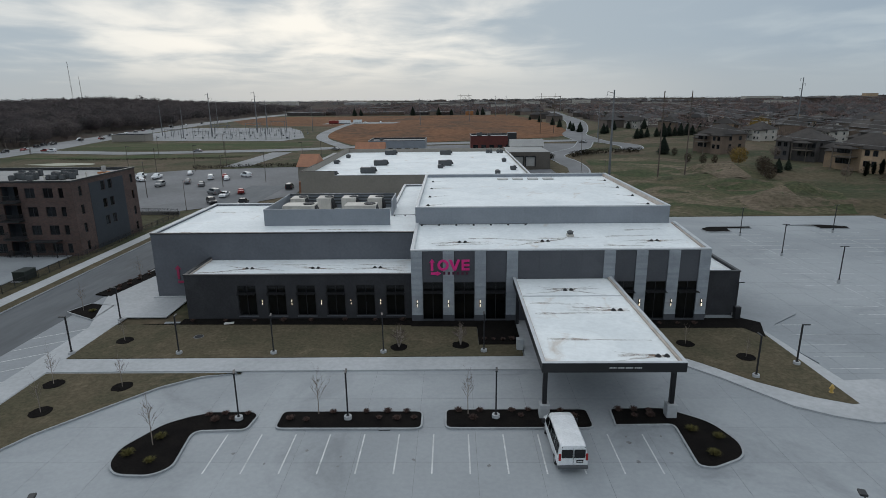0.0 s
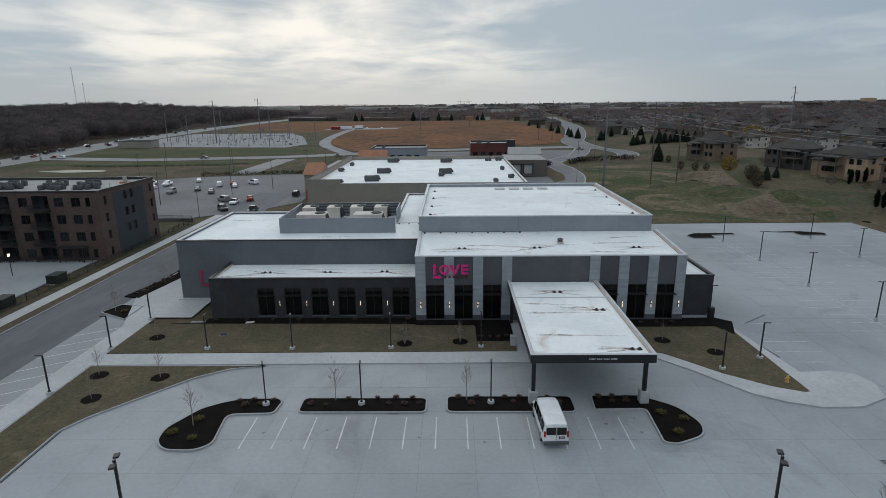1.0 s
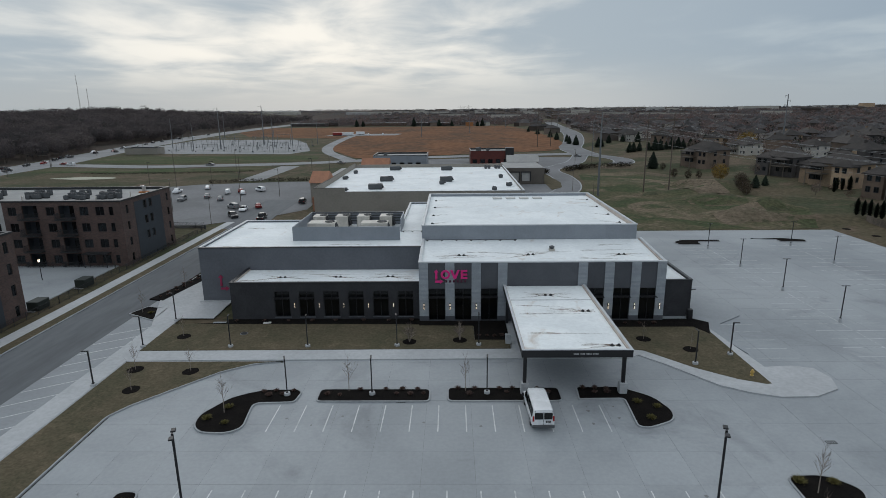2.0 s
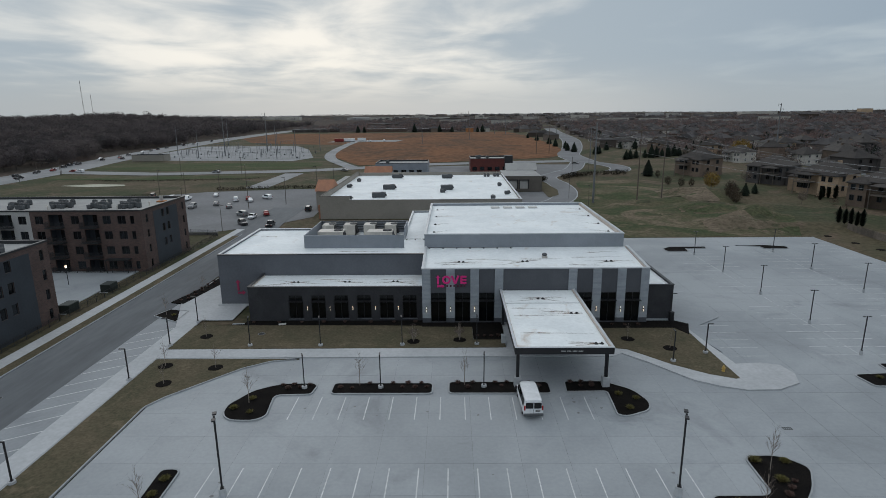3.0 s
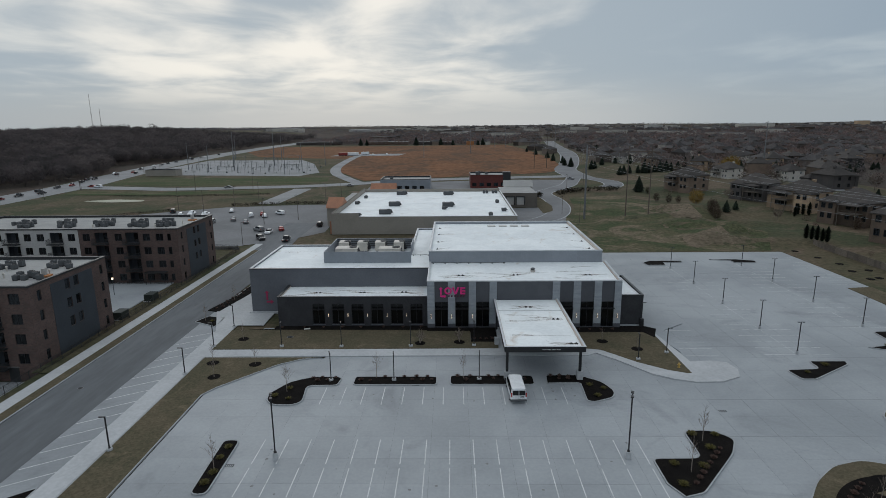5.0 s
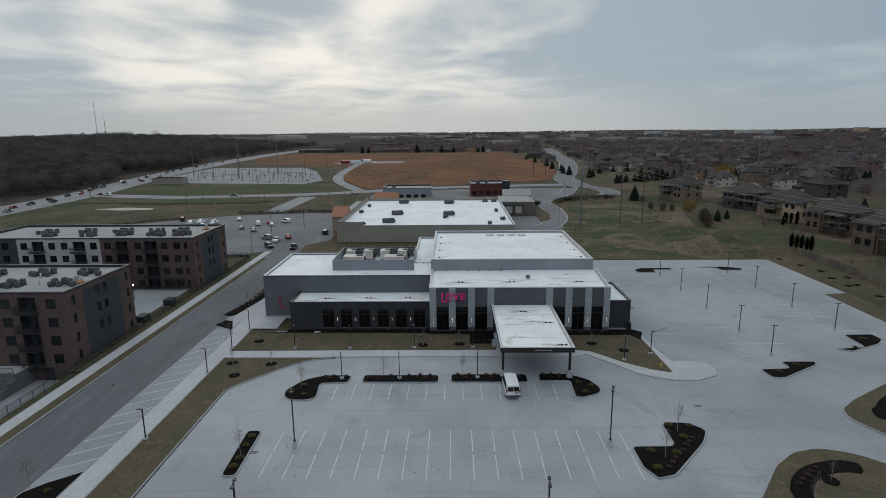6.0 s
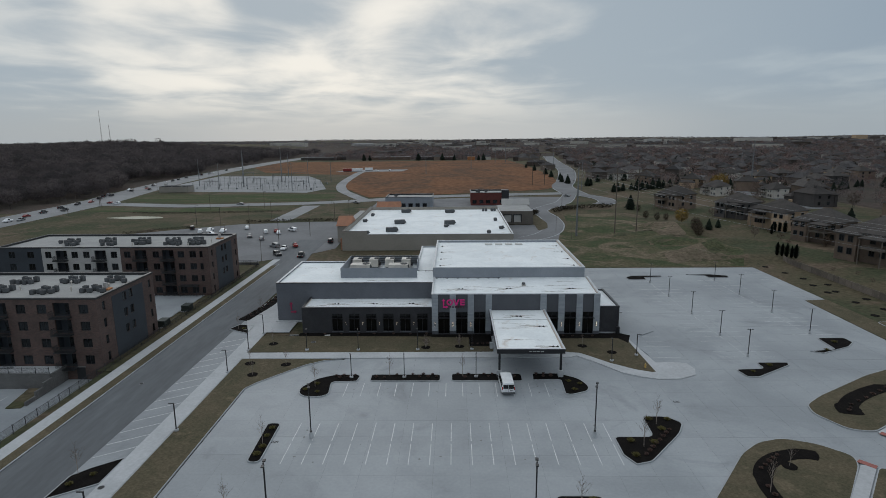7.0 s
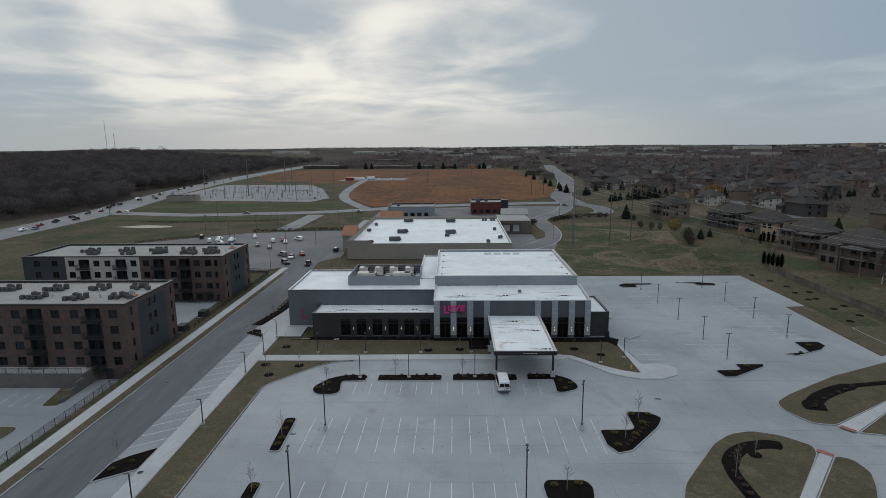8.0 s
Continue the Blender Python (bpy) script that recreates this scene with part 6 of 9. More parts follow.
def van():
    e = thing("passenger_van", (0, 0, 0), "white full-size passenger van parked nose-in on a stall", "van")
    L = [(-2.85, 1.86, 0.42, 1.05, 1.92, 1.55), (-2.80, 1.96, 0.40, 1.10, 2.06, 1.62), (-2.4, 2.0, 0.38, 1.12, 2.12, 1.68), (0.8, 2.0, 0.38, 1.12, 2.12, 1.68), (1.35, 2.0, 0.38, 1.12, 2.02, 1.60), (2.0, 1.98, 0.38, 1.10, 1.30, 1.62), (2.6, 1.92, 0.40, 1.0, 1.12, 1.60), (2.85, 1.78, 0.42, 0.85, 0.98, 1.45)]
    part("body", loft(bmesh.new(), [body_ring(*r) for r in L]), M["car_white"], e)
    for s in (-1, 1):
        for y0, y1 in ((-2.45, -1.35), (-1.28, -0.2), (-0.13, 0.62)):
            bm = bmesh.new()
            v = [bm.verts.new(c) for c in ((s * 0.985, y0, 1.16), (s * 0.985, y1, 1.16), (s * 0.865, y1, 1.92), (s * 0.865, y0, 1.92))]
            f = bm.faces.new(v)
            bmesh.ops.solidify(bm, geom=[f], thickness=0.02 * s)
            part("side_window", bm, M["car_glass"], e, "dark tinted side window")
        bm = bmesh.new()
        v = [bm.verts.new(c) for c in ((s * 0.985, 0.72, 1.16), (s * 0.985, 1.75, 1.16), (s * 0.90, 1.3, 1.82), (s * 0.87, 0.72, 1.9))]
        bmesh.ops.solidify(bm, geom=[bm.faces.new(v)], thickness=0.02 * s)
        part("side_window", bm, M["car_glass"], e)
        part("rear_window", boxes((0.05 * s if s > 0 else -0.78, 0.78 if s > 0 else -0.05, -2.885, -2.845, 1.2, 1.82), bevel=0.01), M["car_glass"], e, "dark rear door window")
        part("tail_light", boxes((s * 0.89 - 0.08, s * 0.89 + 0.08, -2.88, -2.80, 1.0, 1.5), bevel=0.015), M["tail_red"], e, "red tail lamp")
        m = part("mirror", boxes((s * 1.18 - 0.12, s * 1.18 + 0.12, 1.35, 1.5, 1.15, 1.5), bevel=0.03), M["black"], e)
    bm = bmesh.new()
    v = [bm.verts.new(c) for c in ((-0.82, 2.0, 1.34), (0.82, 2.0, 1.34), (0.76, 1.42, 2.02), (-0.76, 1.42, 2.02))]
    bmesh.ops.solidify(bm, geom=[bm.faces.new(v)], thickness=-0.03)
    part("windscreen", bm, M["car_glass"], e)
    part("rear_bumper", boxes((-0.98, 0.98, -3.0, -2.82, 0.42, 0.66), bevel=0.03), M["hvac_dark"], e, "dark grey bumper")
    part("front_bumper", boxes((-0.92, 0.92, 2.78, 2.95, 0.42, 0.66), bevel=0.03), M["hvac_dark"], e)
    p = part("number_plate", boxes((0.2, 0.66, -2.90, -2.862, 0.86, 1.06), bevel=0.005), M["car_glass"], e, "dark plate with a pale bar")
    part("plate_bar", boxes((0.26, 0.6, -2.908, -2.902, 0.92, 1.0)), M["white_bar"], p)
    part("door_gap", boxes((-0.012, 0.012, -2.872, -2.86, 0.68, 1.9)), M["grille"], e)
    part("rear_header", boxes((-0.78, 0.78, -2.83, -2.72, 1.9, 1.98), bevel=0.01), M["hvac_dark"], e)
    wheel_set(e, (-1.0, 1.0), (-1.75, 1.85), 0.37)
    return e


van().matrix_basis = pose(8.3, 42.35, 0, 0, 0, 1.5) @ Matrix.Scale(1.07, 4)


def car(kind, paint, label):
    e = thing("suv" if kind == "suv" else "pickup_truck" if kind == "pickup" else "car", (0, 0, 0), label, "truck" if kind == "pickup" else "car", group="parked and passing cars")
    if kind == "sedan":
        L = [(-2.3, 1.6, 0.35, 0.8, 0.88, 1.3), (-2.2, 1.8, 0.3, 0.85, 1.0, 1.45), (-1.5, 1.84, 0.28, 0.9, 1.08, 1.35), (-0.9, 1.84, 0.28, 0.9, 1.42, 1.2), (0.3, 1.84, 0.28, 0.9, 1.44, 1.2), (1.05, 1.84, 0.28, 0.88, 1.0, 1.4), (2.1, 1.78, 0.3, 0.75, 0.85, 1.4), (2.35, 1.6, 0.35, 0.65, 0.72, 1.2)]
        g = (-1.35, 0.85, 0.95, 1.38)
    elif kind == "suv":
        L = [(-2.35, 1.7, 0.4, 0.95, 1.45, 1.3), (-2.25, 1.88, 0.35, 1.0, 1.66, 1.35), (-1.6, 1.92, 0.33, 1.05, 1.74, 1.4), (0.3, 1.92, 0.33, 1.05, 1.74, 1.4), (1.05, 1.92, 0.33, 1.02, 1.15, 1.5), (2.15, 1.86, 0.35, 0.9, 1.02, 1.5), (2.4, 1.65, 0.4, 0.75, 0.85, 1.3)]
        g = (-1.9, 0.7, 1.1, 1.66)
    else:
        L = [(-2.8, 1.85, 0.45, 0.95, 1.02, 1.7), (-0.75, 1.95, 0.42, 0.98, 1.06, 1.75), (-0.6, 1.95, 0.42, 1.05, 1.82, 1.45), (0.8, 1.95, 0.42, 1.05, 1.82, 1.45), (1.5, 1.95, 0.42, 1.02, 1.16, 1.6), (2.6, 1.9, 0.45, 0.95, 1.08, 1.6), (2.85, 1.75, 0.5, 0.85, 0.95, 1.4)]
        g = (-0.45, 1.0, 1.12, 1.72)
    part("body", loft(bmesh.new(), [body_ring(*r) for r in L]), paint, e)
    for s in (-1, 1):
        bm = bmesh.new()
        v = [bm.verts.new(c) for c in ((s * 0.94, g[0], g[2]), (s * 0.94, g[1] + 0.25, g[2]), (s * 0.76, g[1] - 0.35, g[3]), (s * 0.76, g[0] + 0.2, g[3]))]
        bmesh.ops.solidify(bm, geom=[bm.faces.new(v)], thickness=0.05 * s)
        part("side_window", bm, M["car_glass"], e)
        part("tail_light", boxes((s * 0.75 - 0.12, s * 0.75 + 0.12, L[0][0] - 0.03, L[0][0] + 0.1, 0.75, 0.92), bevel=0.02), M["tail_red"], e)
    bm = bmesh.new()
    v = [bm.verts.new(c) for c in ((-0.72, g[1] + 0.32, g[2] + 0.02), (0.72, g[1] + 0.32, g[2] + 0.02), (0.6, g[1] - 0.38, g[3] + 0.07), (-0.6, g[1] - 0.38, g[3] + 0.07))]
    bmesh.ops.solidify(bm, geom=[bm.faces.new(v)], thickness=-0.06)
    part("windscreen", bm, M["car_glass"], e)
    wheel_set(e, (-0.93, 0.93), (-1.4, 1.45), 0.33, 10)
    return e


CARS = [
    ("sedan", "car_white", "white sedan on the asphalt", [(-93.5, 205.9, 20), (-75.0, 191.9, 20), (-62.7, 158.2, 185), (-103, 190, 50), (-264, 470, 190), (-225, 190, 5), (-236, 318, 187), (-258, 440, 8), (-280, 700, 186), (-274, 600, 7)]),
    ("suv", "car_white", "white sport utility vehicle on the asphalt", [(-71.0, 199.1, 50), (-81.0, 193.5, 20), (-110, 195, 20), (-253, 392, 190), (-211, 304, 80)]),
    ("sedan", "car_grey", "silver-grey sedan on the asphalt", [(-77.7, 178.4, 20), (-84.6, 184.2, 20), (-249, 442, 10), (-60, 300, 60), (74, 330, 40), (-219, 235, 184), (-250, 360, 9), (-252, 415, 189), (-272, 585, 187), (-130, 296, 85)]),
    ("suv", "car_grey", "grey sport utility vehicle on the asphalt", [(-67.5, 162.7, 50), (-90.5, 178.2, 185), (-278, 573, 10), (60, 270, 30)]),
    ("suv", "car_black", "black sport utility vehicle on the asphalt", [(-62.0, 148.0, 215), (-48.3, 171.5, 5), (-118, 205, 20), (-239, 396, 12), (-239, 332, 8), (-244, 345, 8), (-266, 500, 10), (-221, 205, 185), (-231, 282, 5), (-233, 300, 186), (-243, 352, 186), (-247, 385, 8), (-262, 480, 188), (-270, 560, 8), (-275, 640, 187)]),
    ("sedan", "car_red", "dark red sedan on the asphalt", [(-60.0, 163.6, 20), (-77.4, 196.5, 20), (-216, 306, 85), (-232, 312, 10), (-226, 248, 4), (-246, 405, 189)]),
    ("pickup", "car_black", "black pickup truck on the road", [(-227, 262, 5), (-255, 432, 190), (-53, 145.5, 5), (-222, 272, 4), (-268, 520, 188)]),
    ("pickup", "car_white", "white pickup truck on the asphalt", [(-100.5, 196, 185), (-107, 198, 185), (-222, 230, 185), (-90, 612, 70), (-75, 618, 20)]),
]
for kind, paint, label, places in CARS:
    c = car(kind, M[paint], label)
    for i, (x, y, rz) in enumerate(places):
        m = pose(x, y, H(x, y) + (0.0 if -63 < x < -45 and y < 150 else 0.16), 0, 0, rz)
        if i == 0:
            c.matrix_basis = m
        else:
            copy_thing(c, m)

# ---- the neighbours: apartments, store, shops ----
def condenser():
    e = thing("condenser", (0, 0, 0), "dark grey air conditioning condenser on the flat roof", "air conditioner", group="roof condensers")
    part("case", boxes((-0.40, 0.40, -0.40, 0.40, 0.12, 0.85), bevel=0.03), M["hvac_dark"], e)
    part("feet", boxes((-0.36, 0.36, -0.36, 0.36, 0.0, 0.118)), M["grille"], e)
    bm = bmesh.new()
    tube(bm, (0, 0, 0.85), (0, 0, 0.9), 0.32, 0.30, 12)
    part("fan_grille", bm, M["grille"], e)
    return e


COND = condenser()
COND_USED = []


def put_condensers(x, y, z):
    for a in range(4):
        for b in range(2):
            if (a * 7 + b * 3 + int(x)) % 5 == 0:
                continue
            m = pose(x + a * 1.12 + 0.25 * math.sin(7 * a + x), y + b * 1.35 + 0.35 * math.sin(3 * a + 5 * b + y), z, 0, 0, 90 * ((a + b) % 2)) @ Matrix.Diagonal((1, 1, 1.0 + 0.3 * ((a * 3 + b) % 3), 1))
            if not COND_USED:
                COND.matrix_basis = m
                COND_USED.append(1)
            else:
                copy_thing(COND, m)


WIN = mesh_of(frame_mesh(1.7, 1.7, 0.07, 0.1, (0.85,), ()), M["black_iron"])
WIN_P = mesh_of(boxes((0.03, 1.67, 0.045, 0.065, 0.03, 1.67)), M["apt_glass"])
WIN_LIT = mesh_of(boxes((0.03, 1.67, 0.045, 0.065, 0.03, 1.67)), M["window_glow"])
SLIM = mesh_of(frame_mesh(0.85, 1.7, 0.07, 0.1, (), ()), M["black_iron"])
SLIM_P = mesh_of(boxes((0.03, 0.82, 0.045, 0.065, 0.03, 1.67)), M["apt_glass"])
BAL_SLAB = mesh_of(boxes((-0.2, 3.2, -1.35, -0.002, -0.22, -0.02)), M["black_iron"])
rail_bm = bmesh.new()
for k in range(24):
    x = -0.15 + k * 3.3 / 23
    box(rail_bm, x - 0.012, x + 0.012, -1.33, -1.305, -0.02, 1.03)
for k in range(9):
    y = -1.30 + k * 0.15
    for x in (-0.16, 3.16):
        box(rail_bm, x - 0.012, x + 0.012, y, y + 0.024, -0.02, 1.03)
box(rail_bm, -0.19, 3.19, -1.345, -1.295, 1.03, 1.08)
box(rail_bm, -0.19, -0.13, -1.293, -0.02, 1.03, 1.08)
box(rail_bm, 3.13, 3.19, -1.293, -0.02, 1.03, 1.08)
BAL_RAIL = mesh_of(rail_bm, M["black_iron"])
RECESS = mesh_of(boxes((0.0, 3.0, 1.5, 1.6, 0.0, 2.5), (-0.1, -0.002, 0.3, 1.6, 0.0, 2.5), (3.002, 3.1, 0.3, 1.6, 0.0, 2.5), (-0.1, 3.1, 0.3, 1.6, -0.1, -0.002), (-0.1, 3.1, 0.3, 1.6, 2.502, 2.6)), M["slate"])
DOOR = mesh_of(boxes((1.2, 2.8, 1.42, 1.497, 0.02, 2.2)), M["apt_glass"])
FLOORS = (0.45, 3.65, 6.85, 10.05)


def apartments(y0, y1, length, segments, lit):
    """segments: (from, to, wall material, [(kind, centre)]) measured west from the south-east corner."""
    x1, top, base = -64.0, 13.0, -2.6 if y0 < 60 else -0.4
    at = Vector((x1 - length / 2, (y0 + y1) / 2, base))
    e = thing("apartment_block", tuple(at), "four-storey brown brick apartment block with black balconies and flat roof", "apartment block", group="apartment blocks")

    def put(name, bm, material, parent=None, label=""):
        bmesh.ops.translate(bm, vec=-at, verts=bm.verts)
        return part(name, bm, material, parent or e, label)

    for s0, s1, material, items in segments:
        holes = []
        for kind, c in items:
            for z in FLOORS:
                xl = (s1 - c)
                w, h, dz = (3.0, 2.5, -0.5) if kind == "balcony" else (0.85, 1.7, 0) if kind == "slim" else (1.7, 1.7, 0)
                holes.append((xl - w / 2, xl + w / 2, z + dz, z + dz + h))
        put("south_wall", wall(bmesh.new(), s1 - s0 - 0.002, base, top - 0.3, 0.3, holes, T((x1 - s1, y0, 0))), M[material])
        for kind, c in items:
            for n, z in enumerate(FLOORS):
                if kind == "balcony":
                    o = pose(x1 - c - 1.5 - at.x, y0 - at.y, z - 0.5 - at.z)
                    b = part("balcony", BAL_SLAB, None, e, "black steel balcony")
                    b.matrix_basis = o
                    part("railing", BAL_RAIL, None, b)
                    r = part("recess", RECESS, None, e)
                    r.matrix_basis = o
                    part("glass_door", DOOR, None, r)
                else:
                    slim = kind == "slim"
                    w = 0.85 if slim else 1.7
                    f = part("window", SLIM if slim else WIN, None, e)
                    f.matrix_basis = pose(x1 - c - w / 2 - at.x, y0 + 0.1 - at.y, z - at.z)
                    on = (round(c), n) in lit
                    part("pane", SLIM_P if slim else WIN_LIT if on else WIN_P, None, f)
    # the east end
    d = y1 - y0
    pa, pb = 4.6, 15.2
    east = []
    for z in FLOORS:
        for c, w in ((2.1, 0.85), (d - 1.6, 0.85)):
            east.append((c - w / 2, c + w / 2, z, z + 1.7))
        if z > 2:
            for c in (8.6, 10.8):
                east.append((c - 0.6, c + 0.6, z, z + 1.7))
    m = T((x1, y0 + 0.302, 0)) @ Matrix.Rotation(radians(90), 4, "Z")
    put("east_wall", wall(bmesh.new(), d - 0.302, base, top - 0.3, 0.3, [(a - 0.302, b - 0.302, z0, z1) for a, b, z0, z1 in east], m), M["brick"])
    put("grey_panel", wall(bmesh.new(), pb - pa, base, 11.9, 0.03, [(a - pa, b - pa, z0, z1) for a, b, z0, z1 in east if pa < a < pb], T((x1 + 0.035, y0 + pa, 0)) @ Matrix.Rotation(radians(90), 4, "Z")), M["slate"], label="blue-grey metal panel field")
    for a, b, z0, z1 in east:
        f = part("window", SLIM, None, e)
        k = (b - a) / 0.85
        f.matrix_basis = pose(x1 - 0.1 - at.x, y0 + a - at.y, z0 - at.z, 0, 0, 90) @ Matrix.Diagonal((k, 1, 1, 1))
        part("pane", SLIM_P, None, f)
    put("north_wall", boxes((x1 - length, x1 - 0.302, y1 - 0.3, y1 - 0.002, base, top - 0.3)), M["brick"])
    put("west_wall", boxes((x1 - length, x1 - length + 0.3, y0 + 0.302, y1 - 0.302, base, top - 0.3)), M["brick"])
    put("roof", boxes((x1 - length + 0.302, x1 - 0.302, y0 + 0.302, y1 - 0.302, 12.2, 12.45)), M["roof_grey"], label="grey membrane roof")
    put("coping", ring(bmesh.new(), [(x1 - length - 0.1, y0 - 0.1), (x1 + 0.1, y0 - 0.1), (x1 + 0.1, y1 + 0.1), (x1 - length - 0.1, y1 + 0.1)], [(x1 - length + 0.36, y0 + 0.36), (x1 - 0.36, y0 + 0.36), (x1 - 0.36, y1 - 0.36), (x1 - length + 0.36, y1 - 0.36)], 12.702, 12.98, 12.46), M["coping_dark"], label="black metal coping")
    return e


apartments(51.2, 70.6, 50.0, [(0, 50.0, "brick", [("window", 2.4), ("balcony", 6.4), ("window", 10.0), ("window", 13.8), ("balcony", 17.9), ("window", 21.6), ("window", 25.4), ("balcony", 29.4), ("window", 33.2), ("balcony", 37.5), ("window", 42), ("window", 46)])], ())
apartments(98.3, 118.0, 56.0, [(0, 23.2, "brick", [("slim", 2.0), ("window", 4.2), ("window", 7.3), ("balcony", 10.7), ("window", 13.9), ("balcony", 17.9), ("window", 21.4)]), (23.2, 44.0, "stucco", [("window", 24.9), ("balcony", 28.5), ("window", 32.2), ("window", 35.3), ("balcony", 38.8), ("window", 42.3)]), (44.0, 56.0, "slate", [("window", 47), ("window", 52)])], ())
for x0, ys in ((-69.6, (56.5, 64.0)), (-78.5, (55.8, 63.6)), (-88, (56.6, 63.0)), (-98, (56, 63))):
    for y in ys:
        put_condensers(x0, y, 12.45)
for x0 in (-73.6, -80.0, -88.8, -98.0, -108):
    put_condensers(x0, 106.5 + (x0 % 3), 12.45)
    put_condensers(x0 + 2.6, 103.0 + (x0 % 2), 12.45)
for x, y in ((-66.8, 60.0), (-72.6, 57.6), (-75.5, 62), (-83, 58.4), (-66.6, 106.8), (-70.8, 101.8), (-77, 108.6), (-86, 102.3), (-95, 108)):
    e = thing("roof_vent", (x, y, 12.45), "pale sheet-metal vent pipe on the flat roof", "roof vent", group="roof vents")
    bm = bmesh.new()
    tube(bm, (0, 0, 0), (0, 0, 0.75), 0.13, 0.13, 8)
    part("pipe", bm, M["hvac"], e)
    bm = bmesh.new()
    tube(bm, (0, 0, 0.75), (0, 0, 0.92), 0.24, 0.12, 8)
    part("cap", bm, M["hvac"], e)
for y in (58.6, 112.2):
    e = thing("roof_hatch", (-66.6, y, 12.45), "tan roof hatch with a short stack", "roof hatch", group="roof hatches")
    part("curb", boxes((-0.9, 0.9, -0.7, 0.7, 0, 0.3), bevel=0.02), M["orange"], e)
    part("stack", boxes((-0.3, 0.3, -0.3, 0.3, 0.302, 1.4), bevel=0.02), M["stucco"], e)
# entrance canopy, retaining wall and terrace rail by the apartments
e = thing("door_canopy", (-69.5, 98.0, 0), "black steel canopy over an apartment door", "canopy")
part("roof", boxes((-2.4, 2.4, -1.6, 0.28, 2.7, 2.85)), M["black_iron"], e)
for x in (-2.2, 2.2):
    part("post", boxes((x - 0.06, x + 0.06, -1.5, -1.38, 0.0, 2.698)), M["black_iron"], e)
bm = boxes((-130, -71.2, 47.12, 47.4, -2.5, 0.35))
solo("retaining_wall", bm, M["block"], "grey block retaining wall below the apartment terrace", "retaining wall", kind="structure")
for a, b, z in ((47.4, 51.15, 0.35), (45.0, 47.398, -0.35), (43.0, 44.998, -1.05), (40.6, 42.998, -1.75)):
    solo("retaining_wall", boxes((-71.19, -70.85, a, b, -2.5, z), bevel=0.02), M["block"], "stepped grey block wall beside the lower lot", "retaining wall", kind="structure")
for k in range(8):
    ob = new("stall_line", line_mesh)
    ob.matrix_basis = pose(-76.75 - 2.75 * k, 39.2, -2.45)
    tagged(ob, "white painted stall line in the lower lot", "road marking", "lower stall lines")
e = thing("court_lamp", (-74.6, 88.7, 0.02), "black lamp post with a warm lit head in the apartment court", "lamp post")
bm = bmesh.new()
tube(bm, (0, 0, 0), (0, 0, 3.4), 0.07, 0.05, 8)
part("pole", bm, M["black_iron"], e)
bm = bmesh.new()
tube(bm, (0, 0, 3.4), (0, 0, 3.9), 0.16, 0.20, 10)
part("lantern", bm, M["lamp_glow"], e, "warm glowing lantern")
bm = bmesh.new()
tube(bm, (0, 0, 3.902), (0, 0, 4.05), 0.26, 0.05, 10)
part("cap", bm, M["black_iron"], e)
e = thing("garage_door", (-68.3, 51.2, -2.45), "dark garage door under the apartments", "door")
part("leaf", boxes((-0.8, 0.8, -0.08, -0.004, 0.0, 2.3), bevel=0.02), M["black_iron"], e)
part("lintel", boxes((-0.95, 0.95, -0.1, -0.004, 2.302, 2.5), bevel=0.02), M["block"], e)


def iron_fence(x0, y0, x1, y1, z, h=1.25, label="black metal picket fence along the sidewalk"):
    L = math.hypot(x1 - x0, y1 - y0)
    e = thing("metal_fence", (x0, y0, z), label, "fence", rz=math.degrees(math.atan2(y1 - y0, x1 - x0)))
    n = max(2, round(L / 2.4))
    pm = mesh_of(boxes((-0.035, 0.035, -0.035, 0.035, -0.6, h + 0.08)), M["black_iron"])
    for k in range(n + 1):
        o = part("post", pm, None, e)
        o.location = (L * k / n, 0, 0)
    for zz in (0.15, h - 0.08):
        part("rail", boxes((0, L, -0.02, 0.02, zz, zz + 0.04)), M["black_iron"], e)
    bm = bmesh.new()
    m = int(L / 0.14)
    for k in range(m):
        x = (k + 0.5) * L / m
        vs_ = [bm.verts.new(c) for c in ((x - 0.009, -0.009, 0.08), (x + 0.009, -0.009, 0.08), (x + 0.009, 0.009, 0.08), (x - 0.009, 0.009, 0.08), (x - 0.009, -0.009, h), (x + 0.009, -0.009, h), (x + 0.009, 0.009, h), (x - 0.009, 0.009, h))]
        for q in ((0, 1, 5, 4), (1, 2, 6, 5), (2, 3, 7, 6), (3, 0, 4, 7), (4, 5, 6, 7)):
            bm.faces.new([vs_[i] for i in q])
    p = part("infill", bm, M["black_iron"], e)
    p["kind"] = "stuff"


